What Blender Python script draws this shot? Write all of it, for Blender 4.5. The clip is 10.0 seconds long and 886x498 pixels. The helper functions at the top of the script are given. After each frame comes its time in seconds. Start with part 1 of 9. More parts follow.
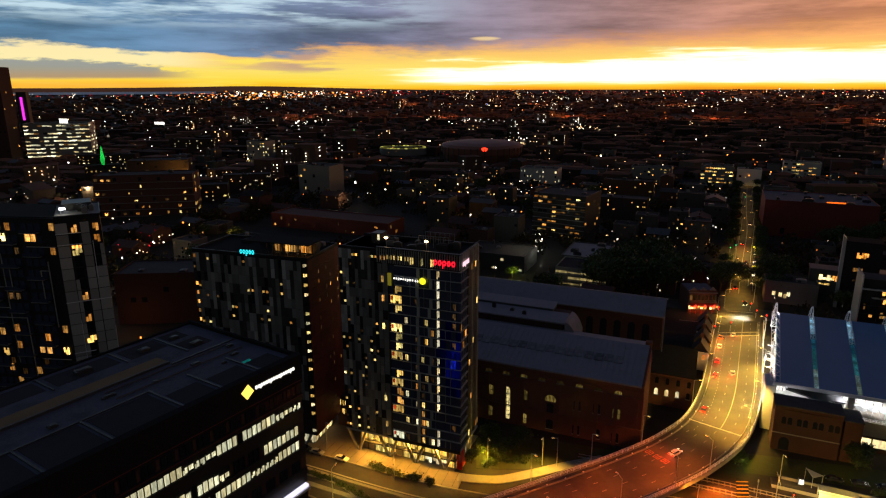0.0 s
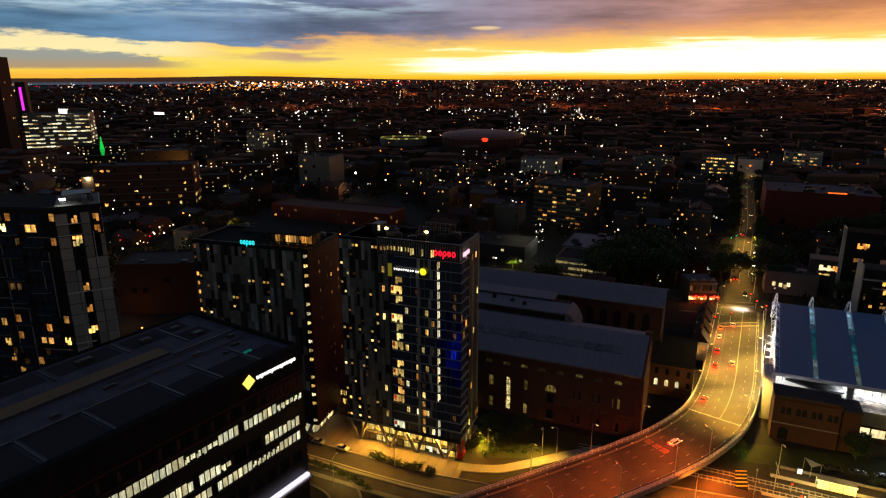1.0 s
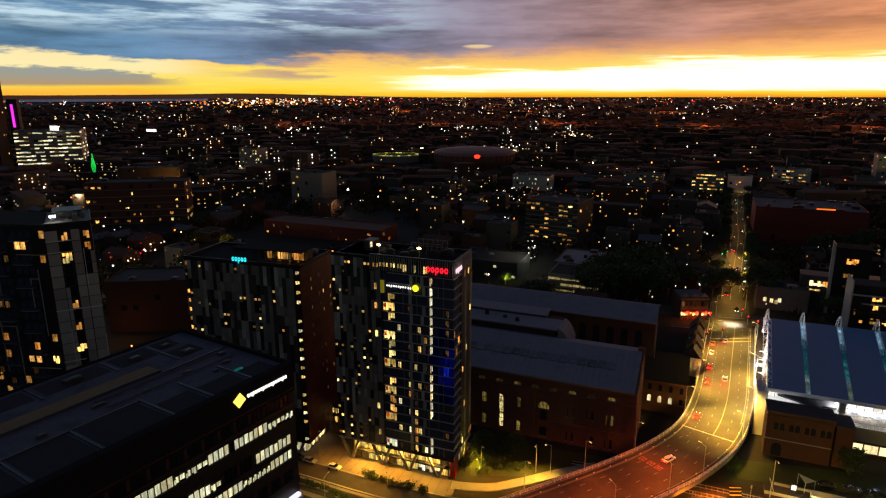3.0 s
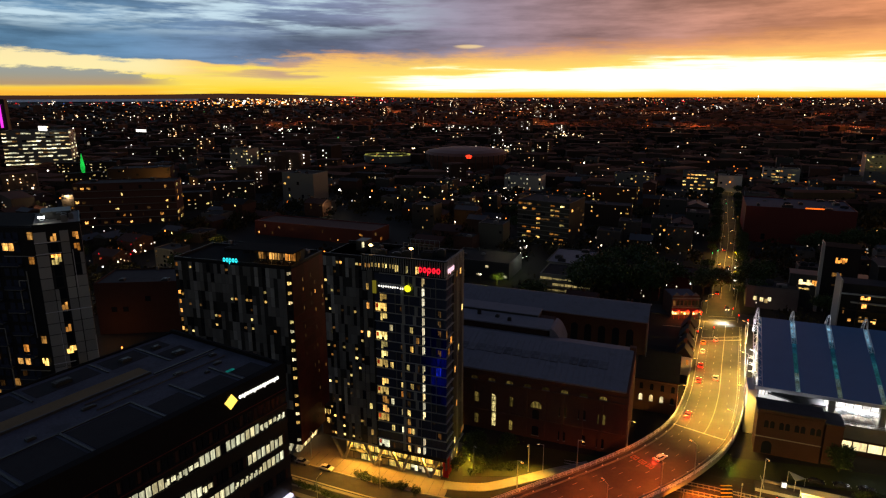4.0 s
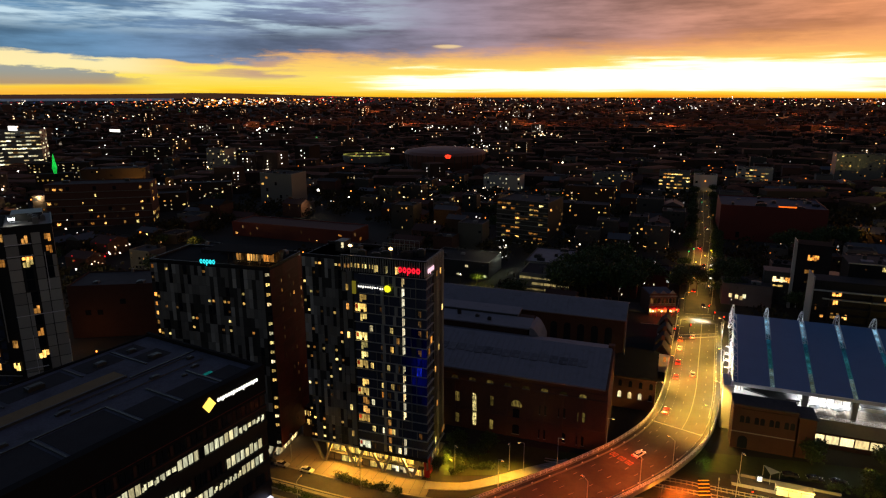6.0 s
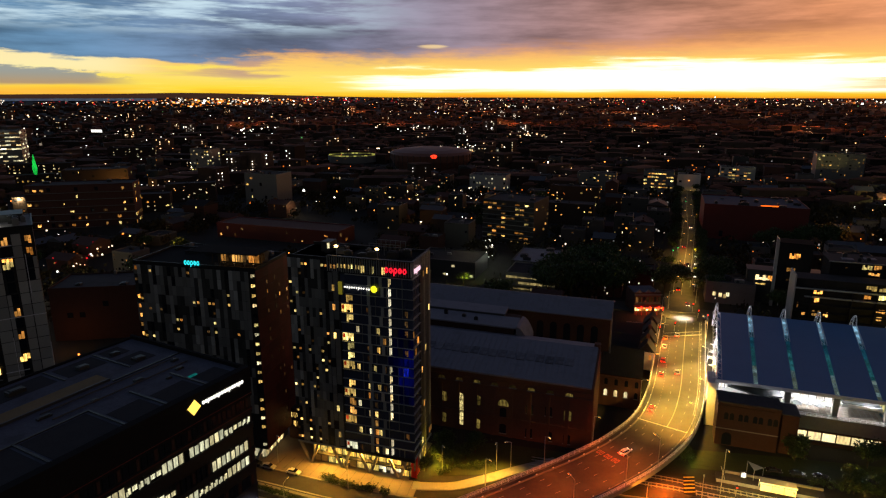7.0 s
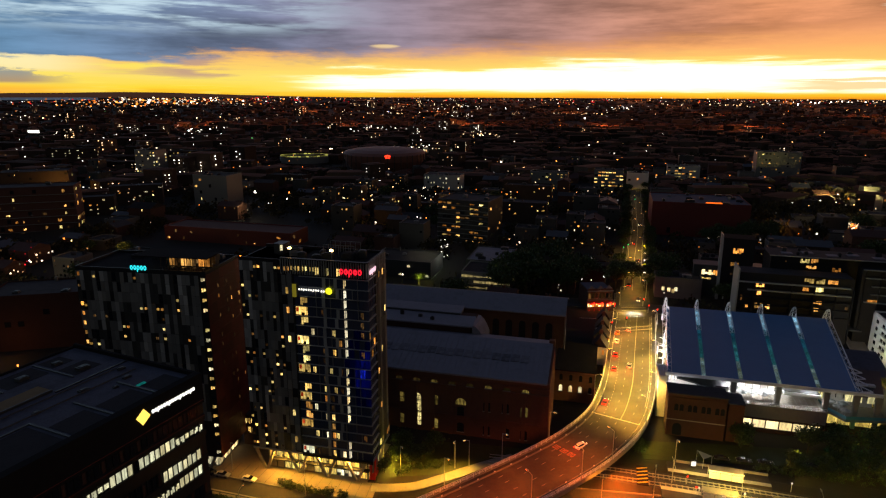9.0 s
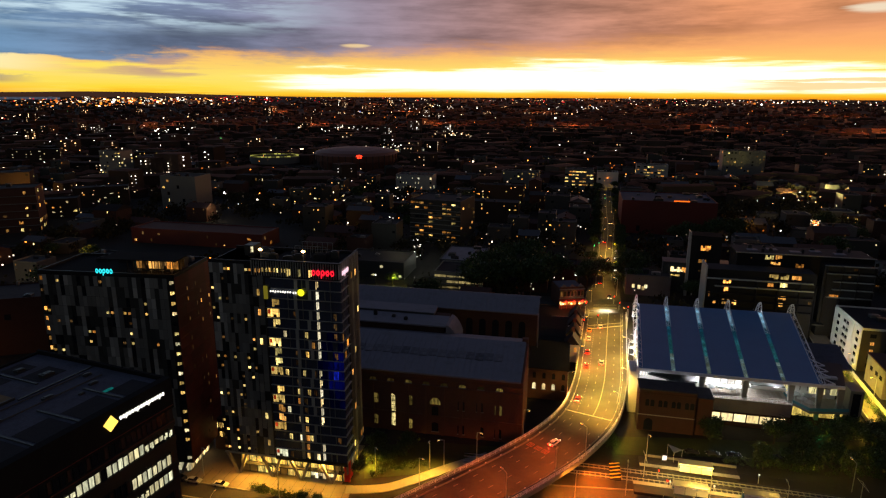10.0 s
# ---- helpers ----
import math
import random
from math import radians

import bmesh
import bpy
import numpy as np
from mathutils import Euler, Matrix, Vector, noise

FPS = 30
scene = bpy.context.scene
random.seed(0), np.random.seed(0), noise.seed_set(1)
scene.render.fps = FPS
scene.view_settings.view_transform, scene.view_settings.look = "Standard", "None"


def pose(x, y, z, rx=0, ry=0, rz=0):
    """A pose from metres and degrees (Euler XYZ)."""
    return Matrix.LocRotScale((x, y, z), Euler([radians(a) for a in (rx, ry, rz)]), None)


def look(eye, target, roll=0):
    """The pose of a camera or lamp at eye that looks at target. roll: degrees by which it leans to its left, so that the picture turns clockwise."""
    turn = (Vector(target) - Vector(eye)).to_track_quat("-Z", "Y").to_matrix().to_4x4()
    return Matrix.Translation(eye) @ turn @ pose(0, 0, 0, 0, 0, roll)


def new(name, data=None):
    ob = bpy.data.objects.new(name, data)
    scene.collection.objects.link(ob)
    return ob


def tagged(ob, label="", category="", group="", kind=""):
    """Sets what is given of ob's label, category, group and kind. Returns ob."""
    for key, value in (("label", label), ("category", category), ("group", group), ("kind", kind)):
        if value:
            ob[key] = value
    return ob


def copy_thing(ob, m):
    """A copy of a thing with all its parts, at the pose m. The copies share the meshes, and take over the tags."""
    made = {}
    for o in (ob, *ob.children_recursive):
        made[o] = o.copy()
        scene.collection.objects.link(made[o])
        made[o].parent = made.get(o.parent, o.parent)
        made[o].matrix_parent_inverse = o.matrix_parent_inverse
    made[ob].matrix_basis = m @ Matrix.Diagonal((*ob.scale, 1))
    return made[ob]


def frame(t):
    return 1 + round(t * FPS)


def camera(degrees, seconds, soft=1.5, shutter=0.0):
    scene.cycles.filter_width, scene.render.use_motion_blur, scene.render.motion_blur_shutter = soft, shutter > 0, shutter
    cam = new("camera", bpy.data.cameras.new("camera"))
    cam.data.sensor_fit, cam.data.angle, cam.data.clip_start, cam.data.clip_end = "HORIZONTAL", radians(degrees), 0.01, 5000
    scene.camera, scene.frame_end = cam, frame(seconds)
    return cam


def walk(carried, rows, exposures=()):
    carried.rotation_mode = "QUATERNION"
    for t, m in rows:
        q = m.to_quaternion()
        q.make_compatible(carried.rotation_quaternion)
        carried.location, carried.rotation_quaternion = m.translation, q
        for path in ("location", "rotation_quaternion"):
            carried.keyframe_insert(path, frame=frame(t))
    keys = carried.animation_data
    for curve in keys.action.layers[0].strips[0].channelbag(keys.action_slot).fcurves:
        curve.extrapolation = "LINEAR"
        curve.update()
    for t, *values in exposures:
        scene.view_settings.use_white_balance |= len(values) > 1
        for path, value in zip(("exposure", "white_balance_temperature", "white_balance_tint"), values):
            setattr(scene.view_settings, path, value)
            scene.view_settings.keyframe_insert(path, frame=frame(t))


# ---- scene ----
# ---------------------------------------------------------------- camera
cam = camera(71.03, 10.0, soft=1.2)
EYE_Z = 108.0


def turned(yaw, pitch, roll):
    """The hovering camera's pose from its three angles in degrees."""
    return pose(0, 0, EYE_Z, 0, 0, yaw) @ pose(0, 0, 0, 90 + pitch, 0, 0) @ pose(0, 0, 0, 0, 0, roll)


ROWS = [
    (0.0, 0.000, -14.699, -0.164), (0.1, 0.005, -14.97, -0.167), (0.2, 0.010, -15.32, -0.170),
    (0.3, 0.015, -15.55, -0.174), (0.4, 0.020, -15.74, -0.178), (0.5, 0.024, -15.81, -0.182),
    (0.7, 0.033, -15.85, -0.183), (0.9, 0.040, -15.72, -0.183), (1.0, 0.043, -15.571, -0.182),
    (1.1, 0.043, -15.27, -0.173), (1.2, 0.040, -14.78, -0.162), (1.3, 0.036, -14.42, -0.150),
    (1.4, 0.031, -14.18, -0.141), (1.5, 0.026, -14.093, -0.135), (2.0, -0.150, -14.070, -0.125),
    (2.5, -0.393, -14.065, -0.120), (4.0, -1.438, -14.045, -0.100), (4.5, -1.923, -14.044, -0.069),
    (5.0, -2.438, -14.050, -0.035), (6.5, -3.930, -14.053, 0.017), (7.0, -4.670, -14.050, 0.040),
    (7.5, -5.593, -14.053, 0.086), (8.0, -6.599, -14.050, 0.130), (8.5, -7.628, -14.045, 0.158),
    (9.0, -8.922, -14.044, 0.188), (9.5, -10.170, -14.042, 0.228), (10.0, -11.501, -14.045, 0.273)]
walk(cam, [(t, turned(a, b, c)) for t, a, b, c in ROWS])
scene.view_settings.exposure = 0.0


# ---------------------------------------------------------------- node helpers
class Graph:
    """Short hand for building a node tree."""

    def __init__(self, tree):
        self.tree = tree
        tree.nodes.clear()

    def node(self, kind, **values):
        n = self.tree.nodes.new(kind)
        for k, v in values.items():
            if k in n.inputs:
                self.feed(n.inputs[k], v)
        return n

    def feed(self, socket, v):
        if isinstance(v, bpy.types.NodeSocket):
            self.tree.links.new(v, socket)
        elif isinstance(v, tuple) and len(v) == 3 and socket.type == "RGBA":
            socket.default_value = (*v, 1)
        else:
            socket.default_value = v

    def math(self, op, a, b=0.0, c=0.0, clamp=False):
        n = self.tree.nodes.new("ShaderNodeMath")
        n.operation, n.use_clamp = op, clamp
        for s, v in zip(n.inputs, (a, b, c)):
            self.feed(s, v)
        return n.outputs[0]

    def step(self, v, lo, hi):
        """Smooth step of v from lo to hi."""
        n = self.tree.nodes.new("ShaderNodeMapRange")
        n.interpolation_type = "SMOOTHSTEP"
        self.feed(n.inputs["Value"], v)
        self.feed(n.inputs["From Min"], lo)
        self.feed(n.inputs["From Max"], hi)
        return n.outputs["Result"]

    def ramp(self, v, stops):
        n = self.tree.nodes.new("ShaderNodeValToRGB")
        e = n.color_ramp.elements
        while len(e) < len(stops):
            e.new(0.5)
        for k, (p, c) in zip(e, stops):
            k.position, k.color = p, (*c, 1) if isinstance(c, tuple) else (c, c, c, 1)
        self.feed(n.inputs[0], v)
        return n.outputs[0]

    def mix(self, f, a, b, blend="MIX"):
        n = self.tree.nodes.new("ShaderNodeMix")
        n.data_type, n.blend_type = "RGBA", blend
        self.feed(n.inputs[0], f)
        self.feed(n.inputs[6], a)
        self.feed(n.inputs[7], b)
        return n.outputs[2]

    def noise(self, vec, scale, detail=4.0, rough=0.55, **kw):
        n = self.node("ShaderNodeTexNoise", Vector=vec, Scale=scale, Detail=detail, Roughness=rough, **kw)
        return n.outputs[0]


# ---------------------------------------------------------------- sky after sunset
def make_sky():
    world = bpy.data.worlds.new("dusk_sky")
    world.use_nodes = True
    scene.world = world
    g = Graph(world.node_tree)
    tc = g.node("ShaderNodeTexCoord")
    sep = g.node("ShaderNodeSeparateXYZ", Vector=tc.outputs["Generated"])
    sx, sy, sz = sep.outputs
    el = g.math("MULTIPLY", g.math("ARCSINE", sz), 57.2958)
    az = g.math("MULTIPLY", g.math("ARCTAN2", sx, sy), 57.2958)
    flat = g.node("ShaderNodeCombineXYZ", X=g.math("MULTIPLY", az, 0.1), Y=el).outputs[0]
    n_big = g.noise(g.node("ShaderNodeMapping", Vector=flat, Scale=(0.75, 0.42, 1), Location=(3.1, 1.7, 0)).outputs[0], 1.0, 4, 0.5)
    n_mid = g.noise(g.node("ShaderNodeMapping", Vector=flat, Scale=(1.1, 1.5, 1), Location=(7, 3, 0)).outputs[0], 1.0, 5, 0.6)
    n_fine = g.noise(g.node("ShaderNodeMapping", Vector=flat, Scale=(1.1, 2.3, 1), Location=(2.4, 9, 0)).outputs[0], 1.0, 4, 0.6)
    puffy = g.math("SUBTRACT", g.noise(g.node("ShaderNodeMapping", Vector=flat, Scale=(2.6, 1.35, 1), Location=(5.3, 2.2, 0)).outputs[0], 1.0, 6, 0.66), 0.5)
    wob = g.math("SUBTRACT", n_mid, 0.5)
    fine = g.math("SUBTRACT", n_fine, 0.5)
    span = g.math("DIVIDE", g.math("ADD", az, 50), 100)           # -50..50 degrees
    # clear glow under the cloud
    e1 = g.math("ADD", g.math("ADD", el, 0.42), g.math("MULTIPLY", wob, 1.2))
    warm = g.ramp(g.math("DIVIDE", e1, 12), [
        (0.0, (1.0, 0.34, 0.015)), (0.03, (1.0, 0.55, 0.025)), (0.065, (1.0, 0.72, 0.05)), (0.14, (1.0, 0.76, 0.15)), (0.24, (1.0, 0.62, 0.15)),
        (0.36, (1.0, 0.44, 0.15)), (0.55, (0.90, 0.34, 0.17)), (1.0, (0.22, 0.15, 0.17))])
    # the hot strip where the sun went down
    top = g.math("ADD", g.math("MULTIPLY", g.step(az, -6, 28), 1.15), 1.38)
    top = g.math("SUBTRACT", top, g.math("MULTIPLY", g.step(az, 33, 47), 0.8))
    top = g.math("ADD", top, g.math("MULTIPLY", wob, 2.4))
    top = g.math("ADD", top, g.math("MULTIPLY", fine, 1.8))
    hot = g.math("MULTIPLY", g.step(g.math("ADD", el, g.math("MULTIPLY", fine, 0.9)), 0.08, 0.50), g.math("SUBTRACT", 1.0, g.step(el, g.math("SUBTRACT", top, 0.35), g.math("ADD", top, 0.45))))
    hot = g.math("MULTIPLY", hot, g.step(g.math("ADD", az, g.math("MULTIPLY", fine, 14)), -6, 2))
    hot = g.math("MULTIPLY", hot, g.math("SUBTRACT", 1.0, g.step(az, 55, 80)))
    rim = g.math("SUBTRACT", 1.0, g.step(el, g.math("SUBTRACT", top, 0.1), g.math("ADD", top, 0.95)))
    rim = g.math("MULTIPLY", rim, g.math("MULTIPLY", g.step(az, -12, 0), g.math("SUBTRACT", 1.0, g.step(az, 55, 80))))
    rim = g.math("MULTIPLY", rim, g.step(el, -0.05, 0.30))
    warm = g.mix(g.math("MULTIPLY", rim, 0.85), warm, (1.0, 0.82, 0.17))
    col = g.mix(hot, warm, (1.5, 1.4, 1.05))
    # small lit cumulus low in the north
    puff = g.math("MULTIPLY", g.step(g.math("ADD", el, g.math("MULTIPLY", wob, 1.6)), 0.35, 0.6), g.math("SUBTRACT", 1.0, g.step(g.math("ADD", el, g.math("MULTIPLY", fine, 2.6)), 1.05, 1.3)))
    puff = g.math("MULTIPLY", puff, g.step(g.math("ADD", az, g.math("MULTIPLY", fine, 12)), 34, 39))
    col = g.mix(g.math("MULTIPLY", puff, 0.8), col, (1.0, 0.60, 0.22))
    # yellow streaks to the south
    sl = g.math("SUBTRACT", 1.0, g.step(az, -12, -2))
    streak = g.math("MULTIPLY", g.step(n_fine, 0.5, 0.62), g.math("SUBTRACT", 1.0, g.step(el, 2.1, 2.7)))
    col = g.mix(g.math("MULTIPLY", g.math("MULTIPLY", streak, sl), 0.75), col, (1.0, 0.80, 0.12))
    pale = g.math("MULTIPLY", g.math("SUBTRACT", 1.0, g.step(az, -24, -17)), g.step(g.math("ADD", el, wob), 1.3, 2.1))
    col = g.mix(g.math("MULTIPLY", pale, 0.8), col, (1.0, 0.90, 0.50))
    mauve = g.math("MULTIPLY", g.step(n_mid, 0.48, 0.62), g.math("MULTIPLY", sl, g.step(el, 0.9, 1.6)))
    col = g.mix(g.math("MULTIPLY", mauve, g.math("MULTIPLY", g.step(az, -21, -12), 0.85)), col, (0.50, 0.31, 0.25))
    low = g.math("MULTIPLY", g.math("SUBTRACT", 1.0, g.step(az, -26, -17)), g.math("SUBTRACT", 1.0, g.step(el, 0.1, 0.9)))
    col = g.mix(g.math("MULTIPLY", low, 0.8), col, (1.0, 0.46, 0.05))
    # low grey cloud bank in the south
    bank = g.math("MULTIPLY", g.step(g.math("ADD", el, g.math("MULTIPLY", wob, 0.5)), 0.55, 0.85),
                  g.math("SUBTRACT", 1.0, g.step(g.math("ADD", el, g.math("MULTIPLY", puffy, 1.9)),
                                                 g.math("ADD", 1.15, g.math("MULTIPLY", g.step(az, -20, -31), 0.75)),
                                                 g.math("ADD", 1.3, g.math("MULTIPLY", g.step(az, -20, -31), 0.9)))))
    bank = g.math("MULTIPLY", bank, g.math("SUBTRACT", 1.0, g.step(az, -24.5, -20)))
    col = g.mix(g.math("MULTIPLY", bank, 0.9), col, g.mix(g.step(el, 0.6, 1.7), (0.42, 0.27, 0.17), (0.27, 0.30, 0.31)))
    # the high cloud sheet: its lower edge climbs to the north
    edge = g.ramp(span, [(0.0, 0.30), (0.15, 0.30), (0.27, 0.28), (0.36, 0.24), (0.42, 0.30), (0.50, 0.38), (0.56, 0.42),
                         (0.66, 0.43), (0.80, 0.48), (1.0, 0.62)])
    lift = g.math("ADD", g.math("MULTIPLY", g.math("SUBTRACT", n_big, 0.5), g.math("SUBTRACT", 3.4, g.math("MULTIPLY", g.step(az, -15, 5), 2.2))), g.math("ADD", g.math("ADD", g.math("MULTIPLY", fine, 0.6), g.math("MULTIPLY", puffy, 2.0)), g.math("MULTIPLY", g.step(az, -12, 2), 1.0)))
    over = g.math("SUBTRACT", g.math("ADD", el, lift), g.math("MULTIPLY", edge, 10))
    soft = g.math("ADD", 0.35, g.math("MULTIPLY", g.step(az, -25, 20), 1.15))
    sheet = g.step(over, g.math("MULTIPLY", soft, -0.45), soft)
    grey = g.ramp(span, [(0.0, (0.10, 0.25, 0.40)), (0.25, (0.12, 0.23, 0.37)), (0.42, (0.18, 0.215, 0.33)),
                         (0.56, (0.27, 0.21, 0.26)), (0.70, (0.46, 0.235, 0.19)), (0.85, (0.70, 0.28, 0.13)), (1.0, (0.70, 0.29, 0.13))])
    tone = g.math("ADD", 0.50, g.math("MULTIPLY", g.step(g.math("ADD", g.math("ADD", g.math("MULTIPLY", n_big, 0.6), g.math("MULTIPLY", n_mid, 0.2)), g.math("MULTIPLY", g.math("ADD", puffy, 0.5), 0.2)), 0.32, 0.66), 0.90))
    grey = g.mix(1.0, grey, g.node("ShaderNodeCombineColor", Red=tone, Green=tone, Blue=tone).outputs[0], "MULTIPLY")
    high = g.noise(g.node("ShaderNodeMapping", Vector=flat, Scale=(0.85, 0.75, 1), Location=(11.3, 5.2, 0)).outputs[0], 1.0, 5, 0.6)
    gaps = g.math("MULTIPLY", g.step(g.math("ADD", high, g.math("MULTIPLY", fine, 0.2)), 0.42, 0.60), g.math("SUBTRACT", 1.0, g.step(az, -14, 6)))
    gaps = g.math("MULTIPLY", gaps, g.step(el, 4.3, 5.9))
    grey = g.mix(g.math("MULTIPLY", gaps, 0.9), grey, (0.62, 0.80, 0.90))
    col = g.mix(sheet, col, grey)
    # two small bright clouds
    for a0, e0, wa, we, c in ((3.7, 4.0, 1.4, 0.22, (1.0, 0.72, 0.34)), (45.2, 6.25, 2.6, 0.42, (1.0, 0.88, 0.66))):
        da = g.math("DIVIDE", g.math("SUBTRACT", az, a0), wa)
        de = g.math("DIVIDE", g.math("SUBTRACT", el, e0), we)
        near = g.math("ADD", g.math("MULTIPLY", da, da), g.math("MULTIPLY", de, de))
        near = g.math("SUBTRACT", near, g.math("MULTIPLY", fine, 2.0))
        col = g.mix(g.math("MULTIPLY", g.math("SUBTRACT", 1.0, g.step(near, 0.05, 1.2)), 0.75), col, c)
    # upwards and behind, night comes on
    rise = g.step(el, 8, 26)
    night = g.mix(g.step(el, 10, 70), (0.046, 0.060, 0.105), (0.034, 0.048, 0.092))
    col = g.mix(rise, col, night)
    away = g.step(g.math("ABSOLUTE", az), 62, 120)
    col = g.mix(g.math("MULTIPLY", away, g.math("SUBTRACT", 1.0, g.step(el, 12, 50))), col, (0.088, 0.082, 0.070))
    col = g.mix(g.step(el, 0.0, -1.5), col, (0.01, 0.008, 0.007))
    bg = g.node("ShaderNodeBackground", Color=col, Strength=1.0)
    out = g.node("ShaderNodeOutputWorld")
    g.tree.links.new(bg.outputs[0], out.inputs[0])


make_sky()


# ---------------------------------------------------------------- materials
def paint(name, color, rough=0.7, metal=0.0, spec=0.4, grain=0.5, size=1.0, amount=0.35, bump=0.05, tint=None, island=False, each=0.0):
    """A surface with stains at one scale, grain at a finer one, and a little relief. size: metres of a stain."""
    m = bpy.data.materials.new(name)
    m.use_nodes = True
    g = Graph(m.node_tree)
    pos = g.node("ShaderNodeTexCoord").outputs["Object"]
    stain = g.noise(pos, 1.0 / size, 5, 0.6)
    fine = g.noise(pos, 9.0 / size, 3, 0.6)
    v = g.math("ADD", g.math("MULTIPLY", stain, amount), g.math("MULTIPLY", fine, amount * grain))
    v = g.math("ADD", v, 1 - amount * (0.5 + grain * 0.5))
    if each:
        rnd = g.node("ShaderNodeNewGeometry").outputs["Random Per Island"] if island else g.node("ShaderNodeObjectInfo").outputs["Random"]
        v = g.math("MULTIPLY", v, g.math("ADD", 1 - each, g.math("MULTIPLY", rnd, 2 * each)))
    base = g.mix(1.0, color, g.node("ShaderNodeCombineColor", Red=v, Green=v, Blue=v).outputs[0], "MULTIPLY")
    if tint:
        base = g.mix(g.math("MULTIPLY", g.step(stain, 0.45, 0.7), 0.6), base, tint)
    sh = g.node("ShaderNodeBsdfPrincipled", Roughness=rough, Metallic=metal)
    g.feed(sh.inputs["Base Color"], base)
    g.feed(sh.inputs["Specular IOR Level"], spec)
    if bump:
        b = g.node("ShaderNodeBump", Strength=0.5, Distance=bump, Height=fine)
        g.tree.links.new(b.outputs[0], sh.inputs["Normal"])
    out = g.node("ShaderNodeOutputMaterial")
    g.tree.links.new(sh.outputs[0], out.inputs[0])
    return m


def glow(name, color, strength, spread=0.5, hue=0.0, island=False, lights=False, room=0.0):
    """Something that gives off light: brightness varies by spread from piece to piece, and its warmth by hue."""
    m = bpy.data.materials.new(name)
    m.use_nodes = True
    g = Graph(m.node_tree)
    rnd = g.node("ShaderNodeNewGeometry").outputs["Random Per Island"] if island else g.node("ShaderNodeObjectInfo").outputs["Random"]
    other = g.math("FRACT", g.math("MULTIPLY", rnd, 7.31))
    s = g.math("MULTIPLY", g.math("ADD", 1 - spread, g.math("MULTIPLY", g.math("POWER", other, 2.2), 2.6 * spread)), strength)
    col = color
    if hue:
        cool = tuple(min(1.0, c * k) for c, k in zip(color, (1.0, 1.0 + hue * 0.6, 1.0 + hue * 2.2)))
        hot = tuple(c * k for c, k in zip(color, (1.0, 1.0 - hue * 0.45, 1.0 - hue * 0.7)))
        col = g.mix(rnd, hot, cool)
    if room:                                                     # furniture and curtains seen inside
        pos = g.node("ShaderNodeTexCoord").outputs["Object"]
        away = g.node("ShaderNodeCombineXYZ", X=g.math("MULTIPLY", rnd, 91.0), Y=g.math("MULTIPLY", rnd, 57.0), Z=g.math("MULTIPLY", rnd, 33.0)).outputs[0]
        moved = g.tree.nodes.new("ShaderNodeVectorMath")
        g.feed(moved.inputs[0], pos)
        g.feed(moved.inputs[1], away)
        inside = g.noise(g.node("ShaderNodeMapping", Vector=moved.outputs[0], Scale=(1.7, 1.7, 0.35)).outputs[0], 1.0, 2, 0.7)
        s = g.math("MULTIPLY", s, g.math("ADD", 1 - room, g.math("MULTIPLY", g.step(inside, 0.40, 0.60), 1.25 * room)))
        if not island:                                           # panes of one window differ a little
            s = g.math("MULTIPLY", s, g.math("ADD", 0.6, g.math("MULTIPLY", g.node("ShaderNodeNewGeometry").outputs["Random Per Island"], 0.75)))
    em = g.node("ShaderNodeEmission", Color=col, Strength=s)
    out = g.node("ShaderNodeOutputMaterial")
    g.tree.links.new(em.outputs[0], out.inputs[0])
    m.cycles.emission_sampling = "AUTO" if lights else "NONE"
    return m


def pane(name, color, rough=0.08):
    return paint(name, color, rough, 0.0, 0.5, 0.2, 3.0, 0.3, 0.0)


